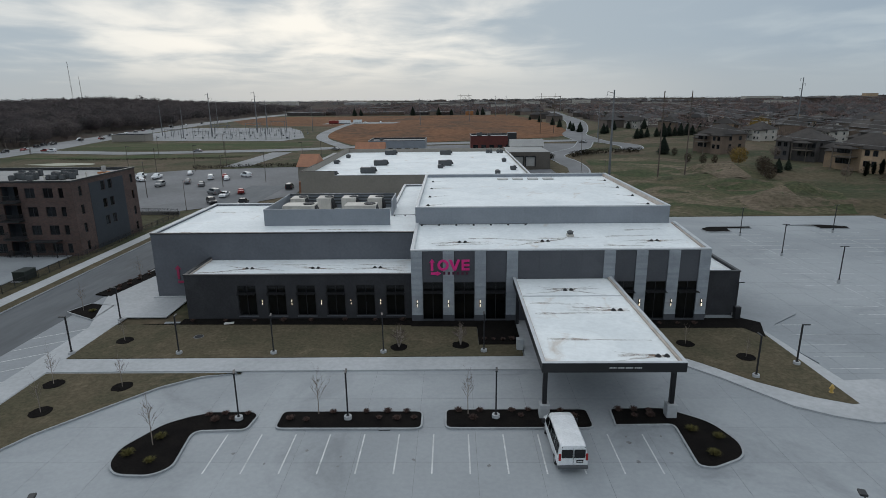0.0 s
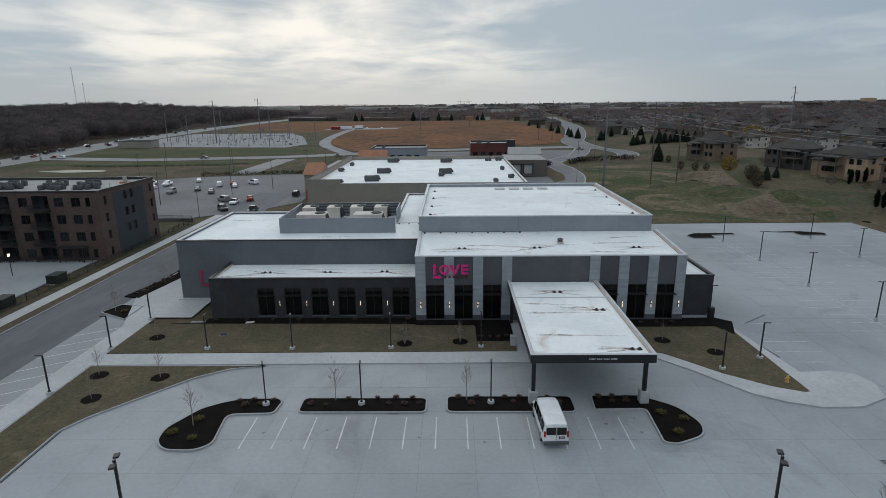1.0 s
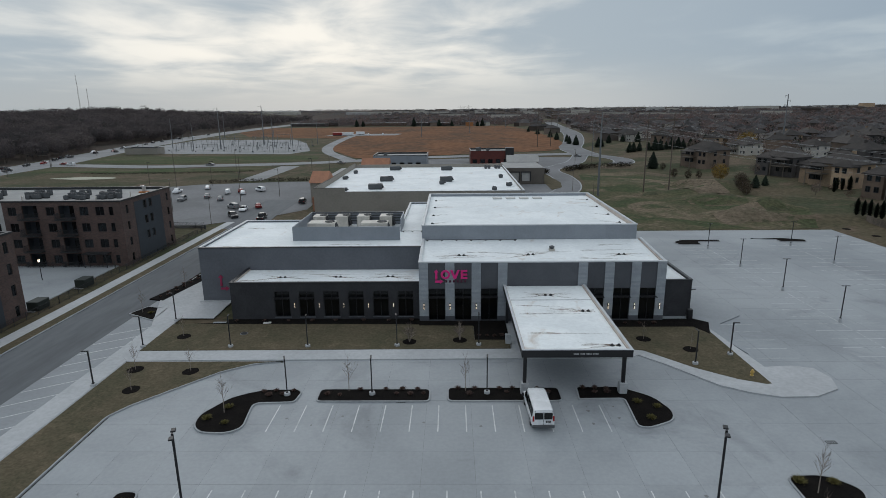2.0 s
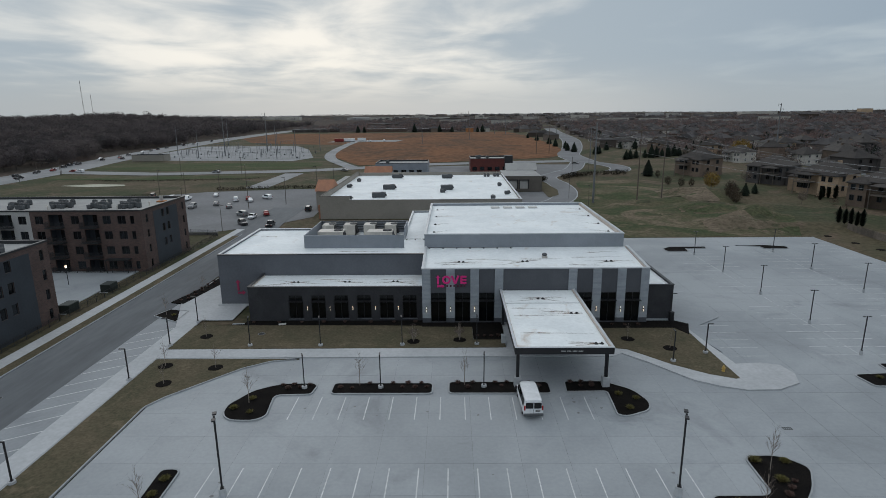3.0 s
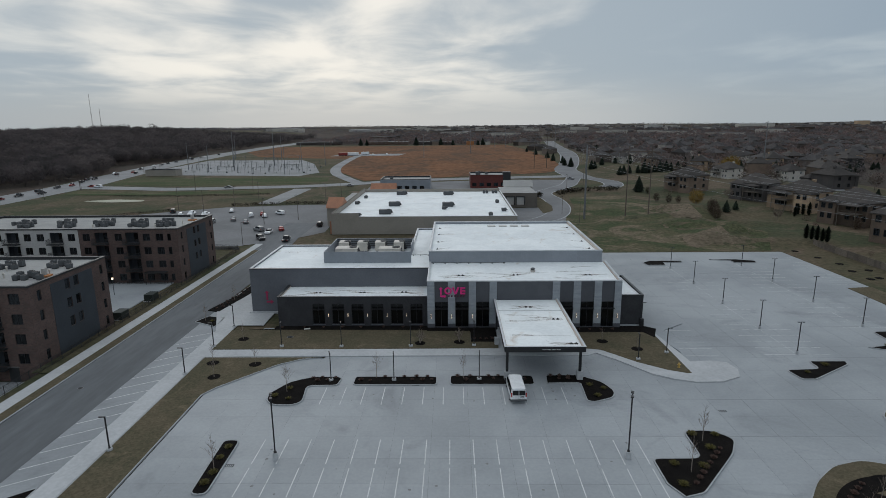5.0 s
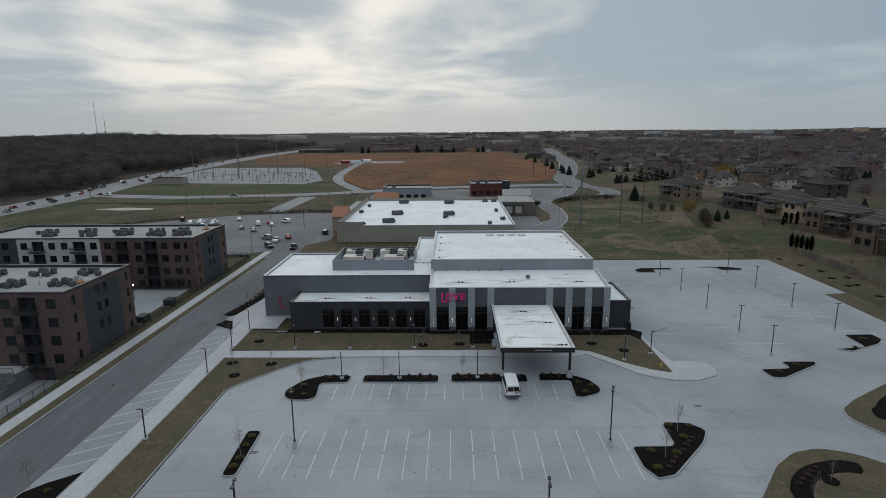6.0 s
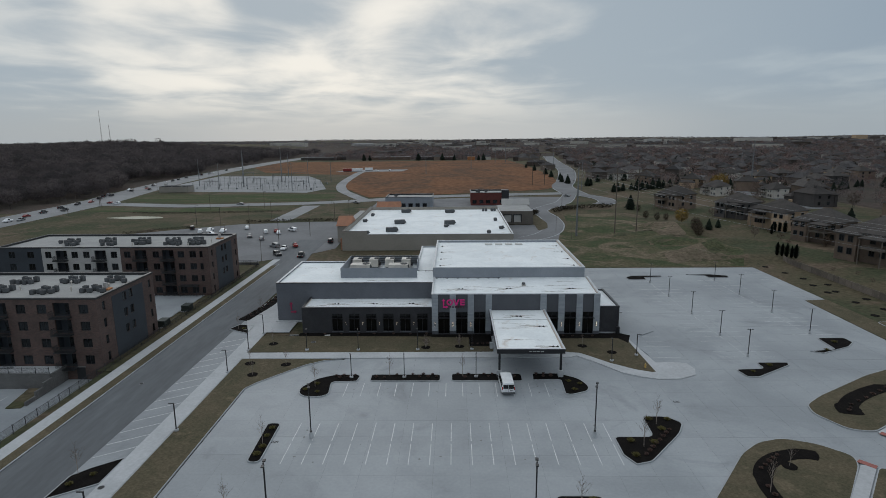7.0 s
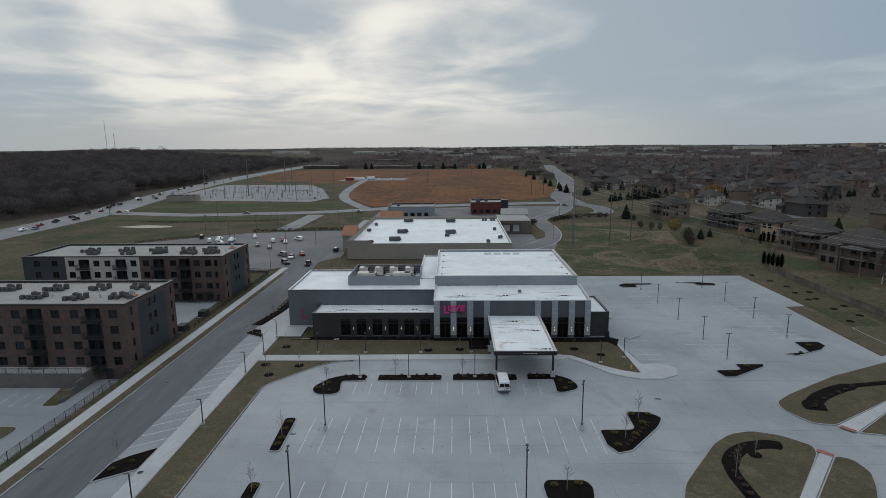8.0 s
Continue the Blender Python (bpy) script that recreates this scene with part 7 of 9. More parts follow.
iron_fence(-62.6, -30, -62.6, 131, 0.05)
iron_fence(-110, 47.25, -71.3, 47.25, 0.35, 1.1, "black metal rail on the terrace wall")
iron_fence(-120, 97.0, -66, 97.0, 0.05, 1.1, "black metal rail in the apartment court")
iron_fence(-110, 139.5, -64, 133.5, 0.1, 1.3, "grey metal rail along the lot's retaining wall")
bm = boxes((-112, -64, 134.0, 134.5, -1.0, 0.6))
solo("retaining_wall", bm, M["block"], "dark block retaining wall along the store lot", "retaining wall", kind="structure")
for x, y in ((-64.4, 73.6), (-64.4, 85.0)):
    e = thing("transformer_box", (x, y, 0.05), "dark green utility box beside the fence", "utility box", group="utility boxes")
    part("body", boxes((-0.9, 0.9, -1.3, 1.3, 0, 1.35), bevel=0.04), M["green_box"], e)
    part("lid", boxes((-0.93, 0.93, -1.33, 1.33, 1.352, 1.45), bevel=0.03), M["green_box"], e)
    part("pad", boxes((-1.1, 1.1, -1.5, 1.5, -0.1, -0.002)), M["walk"], e)

# the store behind
SX0, SX1, SY0, SY1 = -40.6, 21.0, 155.5, 228.0
store = thing("store_building", (-10, 190, 0), "large tan store with white flat roof and terracotta gables", "store")
s_at = Vector((-10, 190, 0))


def spart(name, bm, material, label="", parent=None):
    bmesh.ops.translate(bm, vec=-s_at, verts=bm.verts)
    return part(name, bm, material, parent or store, label)


spart("south_wall", boxes((SX0, -31.5, SY0, SY0 + 0.4, 0, 7.0)), M["tan"])
spart("south_wall", boxes((-31.498, SX1, SY0, SY0 + 0.4, 0, 5.9)), M["tan"])
spart("side_wall", boxes((SX0, SX0 + 0.4, SY0 + 0.402, SY1, 0, 7.0)), M["tan"])
spart("side_wall", boxes((SX1 - 0.4, SX1, SY0 + 0.402, SY1, 0, 5.9)), M["tan"])
spart("north_wall", boxes((SX0 + 0.402, SX1 - 0.402, SY1 - 0.4, SY1, 0, 6.6)), M["tan"])
spart("roof", boxes((SX0 + 0.402, SX1 - 0.402, SY0 + 0.402, SY1 - 0.402, 5.0, 5.3)), M["roof_white"], "white membrane roof")
spart("coping", boxes((-31.4, SX1 + 0.05, SY0 - 0.05, SY0 + 0.45, 5.902, 6.0), (SX1 - 0.45, SX1 + 0.05, SY0 + 0.452, SY1, 5.902, 6.0)), M["coping_white"])
spart("coping", boxes((SX0 - 0.05, -31.4, SY0 - 0.05, SY0 + 0.45, 7.002, 7.1), (SX0 - 0.05, SX0 + 0.45, SY0 + 0.452, SY1, 7.002, 7.1)), M["brown_wall"])
for k in range(1, 12):
    x = SX0 + k * 5.2
    spart("roof_seam", boxes((x - 0.06, x + 0.06, SY0 + 1, SY1 - 1, 5.302, 5.314)), M["roof_white"])


def gable(x0, x1, y0, y1, z0, ridge, tile="terracotta"):
    spart("tower_wall", boxes((x0, x1, y0, y1, 0, z0)), M["tan"])
    bm = bmesh.new()
    xm = (x0 + x1) / 2
    v = [bm.verts.new(c) for c in ((x0 - 0.4, y0 - 0.4, z0 + 0.002), (x1 + 0.4, y0 - 0.4, z0 + 0.002), (x1 + 0.4, y1 + 0.4, z0 + 0.002), (x0 - 0.4, y1 + 0.4, z0 + 0.002), (x0 - 0.4, (y0 + y1) / 2, ridge), (x1 + 0.4, (y0 + y1) / 2, ridge))]
    for q in ((0, 1, 5, 4), (2, 3, 4, 5), (0, 4, 3), (1, 2, 5), (3, 2, 1, 0)):
        bm.faces.new([v[i] for i in q])
    spart("tile_roof", bm, M[tile], "tiled gable roof")


gable(-45.6, -40.7, 172, 184, 6.4, 9.6)
gable(-37.5, -26.5, 228.1, 234, 6.6, 9.0)
spart("entry_wall", boxes((-44.6, -40.7, 184.01, 222, 0, 5.6)), M["brown_wall"])
spart("entry_roof", boxes((-44.9, -40.72, 184.5, 222.2, 5.602, 5.8)), M["roof_grey"])
for z0, z1 in ((0.0, 3.2), (3.25, 4.2)):
    spart("brick_pier", boxes((-41.4, -40.62, 156.5, 158.0, z0, z1)), M["terracotta"])
spart("dock_wall", wall(bmesh.new(), 15.0, 0, 6.2, 0.4, [(1.8, 5.0, 1.1, 4.4), (6.2, 9.4, 1.1, 4.4)], T((SX1 + 0.002, 214.0, 0))), M["brown_wall"], "brown loading dock wall")
spart("dock_roof", boxes((SX1 + 0.002, 36.0, 214.402, 238, 5.8, 6.1)), M["roof_grey"])
spart("dock_side", boxes((35.6, 36.0, 214.402, 238, 0, 5.798)), M["brown_wall"])
for x in (22.8, 27.2):
    spart("dock_door", boxes((x, x + 3.2, 214.15, 214.25, 1.1, 4.4)), M["stucco"])
    spart("dock_seal", boxes((x - 0.35, x - 0.02, 213.7, 213.998, 1.0, 4.8), (x + 3.22, x + 3.55, 213.7, 213.998, 1.0, 4.8), (x - 0.018, x + 3.218, 213.7, 213.998, 4.42, 4.8)), M["grille"])
gable(24, 37, 238.1, 243, 6.2, 9.0, "stucco")
roof_u = rooftop_unit(4.2, 2.2, 1.6, "hvac_dark", "dark grey packaged air handler on the white roof")
for i, (x, y) in enumerate(((-22.7, 218), (-2.3, 216.5), (-22.4, 184), (-2.1, 182), (-23.7, 165))):
    m = pose(x, y, 5.3, 0, 0, 0)
    if i == 0:
        roof_u.matrix_basis = m
    else:
        copy_thing(roof_u, m)
small_u = rooftop_unit(1.7, 1.4, 1.1, "hvac_dark", "small dark grey air handler on the white roof")
for i, (x, y) in enumerate(((17.8, 169.8), (17.0, 191), (-32.4, 160), (-36.7, 207), (-37.5, 189.5), (12.5, 160), (-3.4, 175))):
    m = pose(x, y, 5.3, 0, 0, 90 * (i % 2))
    if i == 0:
        small_u.matrix_basis = m
    else:
        copy_thing(small_u, m)
for k, (x, y) in enumerate(((13.5, 221), (14.8, 221), (17.5, 221), (18.8, 221), (13.5, 223), (14.8, 223), (17.5, 223), (18.8, 223))):
    copy_thing(COND, pose(x, y, 5.3) @ Matrix.Scale(1.3, 4))


def shop(name, x0, x1, y0, y1, h, wall_m, roof_m, label, tower=None, panes=True):
    e = thing(name, ((x0 + x1) / 2, (y0 + y1) / 2, 0), label, "shop", group="small shops")
    w, d = (x1 - x0) / 2, (y1 - y0) / 2
    part("wall", wall(bmesh.new(), 2 * w, 0, h, 0.3, [(1.0 + k * 4, 3.4 + k * 4, 1.0, 3.0) for k in range(int(w / 2) if panes else 0)], T((-w, -d, 0))), wall_m, e)
    part("wall", boxes((-w, -w + 0.3, -d + 0.302, d, 0, h)), wall_m, e)
    part("wall", boxes((w - 0.3, w, -d + 0.302, d, 0, h)), wall_m, e)
    part("wall", boxes((-w + 0.302, w - 0.302, d - 0.3, d, 0, h)), wall_m, e)
    part("roof", boxes((-w + 0.302, w - 0.302, -d + 0.302, d - 0.302, h - 0.9, h - 0.6)), roof_m, e)
    part("coping", ring(bmesh.new(), [(-w - 0.1, -d - 0.1), (w + 0.1, -d - 0.1), (w + 0.1, d + 0.1), (-w - 0.1, d + 0.1)], [(-w + 0.36, -d + 0.36), (w - 0.36, -d + 0.36), (w - 0.36, d - 0.36), (-w + 0.36, d - 0.36)], h + 0.002, h + 0.2, h - 0.59), M["coping_dark"], e)
    for k in range(int(w / 2) if panes else 0):
        part("shop_window", boxes((-w + 1.0 + k * 4, -w + 3.4 + k * 4, -d + 0.1, -d + 0.14, 1.0, 3.0)), M["apt_glass"], e)
    if tower:
        a, b, th = tower
        part("tower", boxes((a, b, -d - 0.6, -d + 4.0, 0, th)), M["coping_dark"], e, "dark corner tower")
    return e


shop("grey_shop", -39.0, -12.5, 273, 292, 6.4, M["screen"], M["roof_grey"], "low grey shop with a flat roof")
shop("red_shop", 9.5, 31.5, 287, 306, 7.2, M["red_wall"], M["roof_grey"], "low dark red shop with a dark corner tower", (7.0, 11.2, 8.8))
copy_thing(small_u, pose(14, 296, 6.6) @ Matrix.Scale(1.6, 4))
copy_thing(small_u, pose(19, 298, 6.6))
copy_thing(small_u, pose(-34, 283, 5.8))
shop("substation_house", -221, -199, 376, 386, 4.2, M["tan"], M["roof_white"], "small tan control house with a white roof", None, False)

# ---- houses, woods, poles, distance ----
def hip(bm, x0, x1, y0, y1, z, over=0.5, pitch=0.62):
    """A hip roof with eaves of some thickness over a rectangle."""
    x0, x1, y0, y1 = x0 - over, x1 + over, y0 - over, y1 + over
    w, d = x1 - x0, y1 - y0
    h = min(w, d) / 2 * pitch
    if w >= d:
        r = [((x0 + d / 2), (y0 + y1) / 2), ((x1 - d / 2), (y0 + y1) / 2)]
    else:
        r = [((x0 + x1) / 2, y0 + w / 2), ((x0 + x1) / 2, y1 - w / 2)]
    lo = [bm.verts.new((x, y, z)) for x, y in ((x0, y0), (x1, y0), (x1, y1), (x0, y1))]
    ev = [bm.verts.new((x, y, z + 0.22)) for x, y in ((x0, y0), (x1, y0), (x1, y1), (x0, y1))]
    a, b = [bm.verts.new((x, y, z + 0.22 + h)) for x, y in r]
    bm.faces.new(lo[::-1])
    for i in range(4):
        j = (i + 1) % 4
        bm.faces.new((lo[i], lo[j], ev[j], ev[i]))
    if w >= d:
        fs_ = ((ev[0], ev[1], b, a), (ev[1], ev[2], b), (ev[2], ev[3], a, b), (ev[3], ev[0], a))
    else:
        fs_ = ((ev[0], ev[1], a), (ev[1], ev[2], b, a), (ev[2], ev[3], b), (ev[3], ev[0], a, b))
    for f in fs_:
        bm.faces.new(f)
    return bm


HW = mesh_of(wall(bmesh.new(), 1.3, 0, 1.6, 0.08, [(0.1, 0.62, 0.1, 1.5), (0.68, 1.2, 0.1, 1.5)], pose(-0.65, -0.08, 0)), M["trim_white"])
HWD = mesh_of(wall(bmesh.new(), 1.3, 0, 1.6, 0.08, [(0.1, 0.62, 0.1, 1.5), (0.68, 1.2, 0.1, 1.5)], pose(-0.65, -0.08, 0)), M["black_iron"])
HP = mesh_of(boxes((-0.6, 0.6, -0.04, -0.002, 0.05, 1.55)), M["apt_glass"])


def house(wall_m, label, w=13.0, d=11.0, pale=False, variant=0):
    """A two-storey house; its back, with a deck, looks towards -y."""
    e = thing("house", (0, 0, 0), label, "house", group="houses")
    h = 5.7
    part("wall", boxes((-w / 2, w / 2, -d / 2, d / 2, -3.6, h)), wall_m, e)
    part("roof", hip(bmesh.new(), -w / 2, w / 2, -d / 2, d / 2, h + 0.002), M["shingle"], e, "weathered dark shingle roof")
    s = 1 if variant % 2 else -1
    a, b = (w / 2 + 0.002, w / 2 + 5.0) if s > 0 else (-w / 2 - 5.0, -w / 2 - 0.002)
    part("wing_wall", boxes((a, b, -d / 2 + 2.5, d / 2 + 1.0, -3.6, 3.4)), wall_m, e)
    part("wing_roof", hip(bmesh.new(), a + 0.3, b - 0.3, -d / 2 + 2.5, d / 2 + 1.0, 3.402, 0.55, 0.62), M["shingle"], e)
    part("gable_wall", boxes((-s * 4.2 - 2.6, -s * 4.2 + 2.6, -d / 2 - 1.6, -d / 2 - 0.002, -3.6, 5.2)), wall_m, e)
    part("gable_roof", hip(bmesh.new(), -s * 4.2 - 2.6, -s * 4.2 + 2.6, -d / 2 - 1.6, -d / 2 + 2.5, 5.202, 0.5, 0.7), M["shingle"], e)
    xs = [-w / 2 + 1.6, s * 0.4 - 0.8 + s * 1.5, s * 3.6, s * 5.8]
    for z in (0.5, 3.5):
        for x in xs:
            f = part("window", HW if pale else HWD, None, e)
            f.location = (x, -d / 2, z)
            part("pane", HP, None, f)
        for x in (-s * 4.2 - 1.1, -s * 4.2 + 1.1):
            f = part("window", HW if pale else HWD, None, e)
            f.location = (x, -d / 2 - 1.6, z - 0.1)
            part("pane", HP, None, f)
        for sx, rz in ((-1, -90), (1, 90)):
            for y in (-2.5, 2.5):
                if z > 3 or sx != s:
                    f = part("window", HW if pale else HWD, None, e)
                    f.matrix_basis = pose(sx * w / 2, y, z, 0, 0, rz)
                    part("pane", HP, None, f)
    # the deck behind
    x0, x1 = (0.2, w / 2 - 1.0) if s > 0 else (-w / 2 + 1.0, -0.2)
    part("deck", boxes((x0, x1, -d / 2 - 3.6, -d / 2 - 0.002, 2.55, 2.75)), M["wood"], e)
    for x in (x0 + 0.1, x1 - 0.1):
        part("deck_post", boxes((x - 0.1, x + 0.1, -d / 2 - 3.5, -d / 2 - 3.3, -3.6, 5.0)), M["wood"], e)
    part("deck_rail", boxes((x0, x1, -d / 2 - 3.58, -d / 2 - 3.52, 3.5, 3.6), (x0, x1, -d / 2 - 3.57, -d / 2 - 3.53, 3.0, 3.06)), M["wood"], e)
    part("deck_roof", hip(bmesh.new(), x0, x1, -d / 2 - 3.5, -d / 2 - 0.8, 5.002, 0.3, 0.4), M["shingle"], e)
    part("chimney", boxes((-s * 2.0 - 0.5, -s * 2.0 + 0.5, 1.0, 2.0, h, h + 3.9)), wall_m, e)
    if pale:
        part("garage_door", boxes((min(a, b) + 1.0, max(a, b) - 1.0, d / 2 + 1.002, d / 2 + 1.06, 0.0, 2.4)), M["trim_white"], e)
    return e


PROTO = [
    (house(M["house_brown"], "brown two-storey house with hip roof and back deck", 13.0, 11.0, False, 0), [(118, 258, -68, 1.1), (198, 345, 160, 1.0), (253, 360, 100, 1.0), (205, 215, 110, 1.0), (300, 330, 20, 1.0)]),
    (house(M["house_grey"], "dark grey two-storey house with hip roof and covered deck", 13.0, 11.0, False, 1), [(132.5, 221, -62, 1.05), (192, 262, 100, 1.1), (230, 330, 70, 1.05), (285, 390, 95, 1.0), (330, 370, 30, 1.0), (246, 250, 200, 1.0)]),
    (house(M["beige"], "beige stucco two-storey house with hip roof", 13.0, 11.0, False, 0), [(134.5, 190, -66, 1.1), (232, 392, 80, 1.0), (204, 190, 120, 1.1), (310, 425, 90, 1.0), (275, 300, 150, 1.0), (172, 372, 60, 1.0)]),
    (house(M["house_brown"], "taupe brown two-storey house with hip roof and back deck", 13.0, 11.0, False, 1), [(134.5, 161, -66, 1.1), (131, 128, -70, 1.15), (212, 300, 85, 1.1), (150, 405, 50, 1.0), (262, 420, 90, 1.0), (340, 440, 90, 1.0)]),
    (house(M["house_white"], "cream house with white trim and dark shingle roof", 13.0, 11.0, True, 0), [(166, 318, -70, 1.0), (194, 303, -80, 1.0), (232, 440, -60, 1.0), (140, 445, -60, 1.0)]),
]
for proto_h, places in PROTO:
    for i, (x, y, rz, s) in enumerate(places):
        m = pose(x, y, H(x, y) + (1.5 if x < 140 else 0.6), 0, 0, rz) @ Matrix.Scale(s * (1.0 if x < 140 else 0.95), 4)
        if i == 0:
            proto_h.matrix_basis = m
        else:
            copy_thing(proto_h, m)
# a low hip-roofed shelter by the fence
e = thing("garden_shelter", (126, 106, H(126, 106)), "open garden shelter with a grey hip roof", "shelter")
part("roof", hip(bmesh.new(), -3, 3, -3, 3, 2.7, 0.4, 0.5), M["shingle"], e)
for x in (-2.8, 2.8):
    for y in (-2.8, 2.8):
        part("post", boxes((x - 0.12, x + 0.12, y - 0.12, y + 0.12, -0.1, 2.698)), M["trim_white"], e)


def raw(name, verts, n_per, material, label, category):
    """One object of many loose triangles (n_per corners each) from an array."""
    n = len(verts)
    me = bpy.data.meshes.new(name)
    me.vertices.add(n)
    me.vertices.foreach_set("co", np.ascontiguousarray(verts[:, :3], dtype=np.float32).ravel())
    me.loops.add(n)
    me.loops.foreach_set("vertex_index", np.arange(n, dtype=np.int32))
    f = n // n_per
    me.polygons.add(f)
    me.polygons.foreach_set("loop_start", np.arange(0, n, n_per, dtype=np.int32))
    me.update(calc_edges=True)
    if verts.shape[1] == 6:
        crown_normals(me, verts)
    me.materials.append(material)
    return tagged(new(name, me), label, category, kind="stuff")


def twig_cloud(rs, px, py, pz, h, r, n, width, low=0.25, up=0.7, long=(0.08, 0.18)):
    """Crowns as clouds of thin upward-leaning triangles; px, py, pz, h, r are arrays, one entry a tree."""
    k = len(px)
    u = rs.normal(size=(k, n, 3))
    u /= np.linalg.norm(u, axis=2, keepdims=True)
    rad = rs.uniform(0.45, 1.0, (k, n, 1)) ** 0.5
    c = u * rad
    mid = low + (1 - low) / 2
    c[..., 0] *= r[:, None]
    c[..., 1] *= r[:, None]
    c[..., 2] = (c[..., 2] * (1 - low) / 2 + mid) * h[:, None]
    d = u.copy()
    d[..., 2] = np.abs(d[..., 2]) * 0.6 + up
    d /= np.linalg.norm(d, axis=2, keepdims=True)
    L = (h[:, None, None] * rs.uniform(*long, (k, n, 1)))
    side = np.cross(d, rs.normal(size=(k, n, 3)))
    side /= np.linalg.norm(side, axis=2, keepdims=True) + 1e-6
    wv = side * width * h[:, None, None] * rs.uniform(0.6, 1.4, (k, n, 1))
    # part of the twigs lie along the crown's surface, so that each crown reads as a rounded mass
    t1 = np.cross(u, rs.normal(size=(k, n, 3)))
    t1 /= np.linalg.norm(t1, axis=2, keepdims=True) + 1e-6
    t2 = np.cross(u, t1)
    flat_ = rs.uniform(size=(k, n, 1)) < 0.7
    wv = np.where(flat_, t1 * np.linalg.norm(wv, axis=2, keepdims=True) * 1.5, wv)
    d = np.where(flat_, t2, d)
    o = np.stack([px, py, pz], 1)[:, None, :]
    a, b, t = c - wv + o, c + wv + o, c + d * L + o
    # each twig faces outwards, and is shaded with its crown's roundness
    face = np.cross(b - a, t - a)
    turn = (np.sum(face * u, axis=2) < 0)[..., None]
    a, b = np.where(turn, b, a), np.where(turn, a, b)
    nrm = u * 0.8 + face * np.where(turn, -1, 1) / (np.linalg.norm(face, axis=2, keepdims=True) + 1e-9) * 0.35
    nrm[..., 2] += 0.3
    nrm /= np.linalg.norm(nrm, axis=2, keepdims=True) + 1e-9
    corners = np.stack([a, b, t], 2).reshape(-1, 3)
    return np.concatenate([corners, np.repeat(nrm.reshape(-1, 3), 3, axis=0)], 1)


def crown_normals(me, v):
    """Shade a mesh of loose twigs with the normals in the last three columns of v."""
    at = me.attributes.new("custom_normal", "FLOAT_VECTOR", "POINT")
    at.data.foreach_set("vector", np.ascontiguousarray(v[:, 3:6], dtype=np.float32).ravel())


def trunks(rs, px, py, pz, h):
    k = len(px)
    o = np.stack([px, py, pz - 0.3], 1)[:, None, :]
    w = (h * 0.012)[:, None, None]
    ang = rs.uniform(0, np.pi, k)
    s = np.stack([np.cos(ang), np.sin(ang), 0 * ang], 1)[:, None, :]
    s2 = np.stack([-np.sin(ang), np.cos(ang), 0 * ang], 1)[:, None, :]
    t = np.zeros((k, 1, 3))
    t[..., 2] = (h * 0.8)[:, None]
    return np.concatenate([np.concatenate([o - s * w, o + s * w, o + t], 1), np.concatenate([o - s2 * w, o + s2 * w, o + t], 1)], 1).reshape(-1, 3)


rs = np.random.RandomState(5)


def scatter(x0, x1, y0, y1, spacing, keep):
    xs = np.arange(x0, x1, spacing)
    ys = np.arange(y0, y1, spacing)
    a, b = np.meshgrid(xs, ys)
    a = a.ravel() + rs.uniform(-0.48, 0.48, a.size) * spacing
    b = b.ravel() + rs.uniform(-0.48, 0.48, b.size) * spacing
    m = keep(a, b)
    return a[m], b[m]


def road_x(y):
    return np.interp(y, [60, 180, 300, 365, 460, 600, 745, 900, 1300, 5000], [-222, -224, -229, -240, -256, -271, -279, -281, -285, -300])


# woodland west of the arterial road
tones = [[], [], []]
stems = []
for x0, y0, x1, y1, sp, n, hh, wd in ((-420, 215, -230, 640, 8.5, 440, 11.5, 0.022), (-900, 300, -420, 800, 11.0, 200, 13.5, 0.034), (-760, 640, -285, 1250, 13.0, 160, 13.5, 0.040), (-1900, 700, -760, 1500, 25.0, 70, 15.0, 0.055)):
    ax, ay = scatter(x0, x1, y0, y1, sp, lambda a, b: (a < road_x(b) - 24 - 12 * np.sin(b * 0.03)) & ~((a > -300) & (b < 262)))
    pick = rs.randint(0, 3, len(ax))
    h_ = hh * rs.uniform(0.6, 1.3, len(ax))
    az_ = hz(ax, ay)
    stems.append(trunks(rs, ax, ay, az_, h_))
    for k in range(3):
        m = pick == k
        tones[k].append(twig_cloud(rs, ax[m], ay[m], az_[m], h_[m], h_[m] * rs.uniform(0.36, 0.62, m.sum()), n, wd, 0.22, 0.1, (0.06, 0.12)))
for k, (mm, lab) in enumerate((("woods", "dense leafless brown-grey woodland beyond the road"), ("woods_dark", "darker leafless trees of the woodland beyond the road"), ("woods_pale", "paler leafless trees of the woodland beyond the road"))):
    raw("woodland", np.concatenate(tones[k]), 3, M[mm], lab, "woods")
raw("woodland_trunks", np.concatenate(stems), 3, M["woods"], "grey trunks of the leafless woodland", "woods")


# suburb: roofs and bare trees out to the horizon
def not_field(a, b):
    near_field = (a > -300) & (a < 100) & (b < 915)
    blvd = np.abs(a - np.interp(b, [340, 400, 450, 505, 600, 760, 1000, 5000], [83, 84, 96, 108, 124, 140, 170, 700])) < 16
    return ~near_field & ~blvd & (a > road_x(b) + 25) & ~((a < 215) & (b < 460))


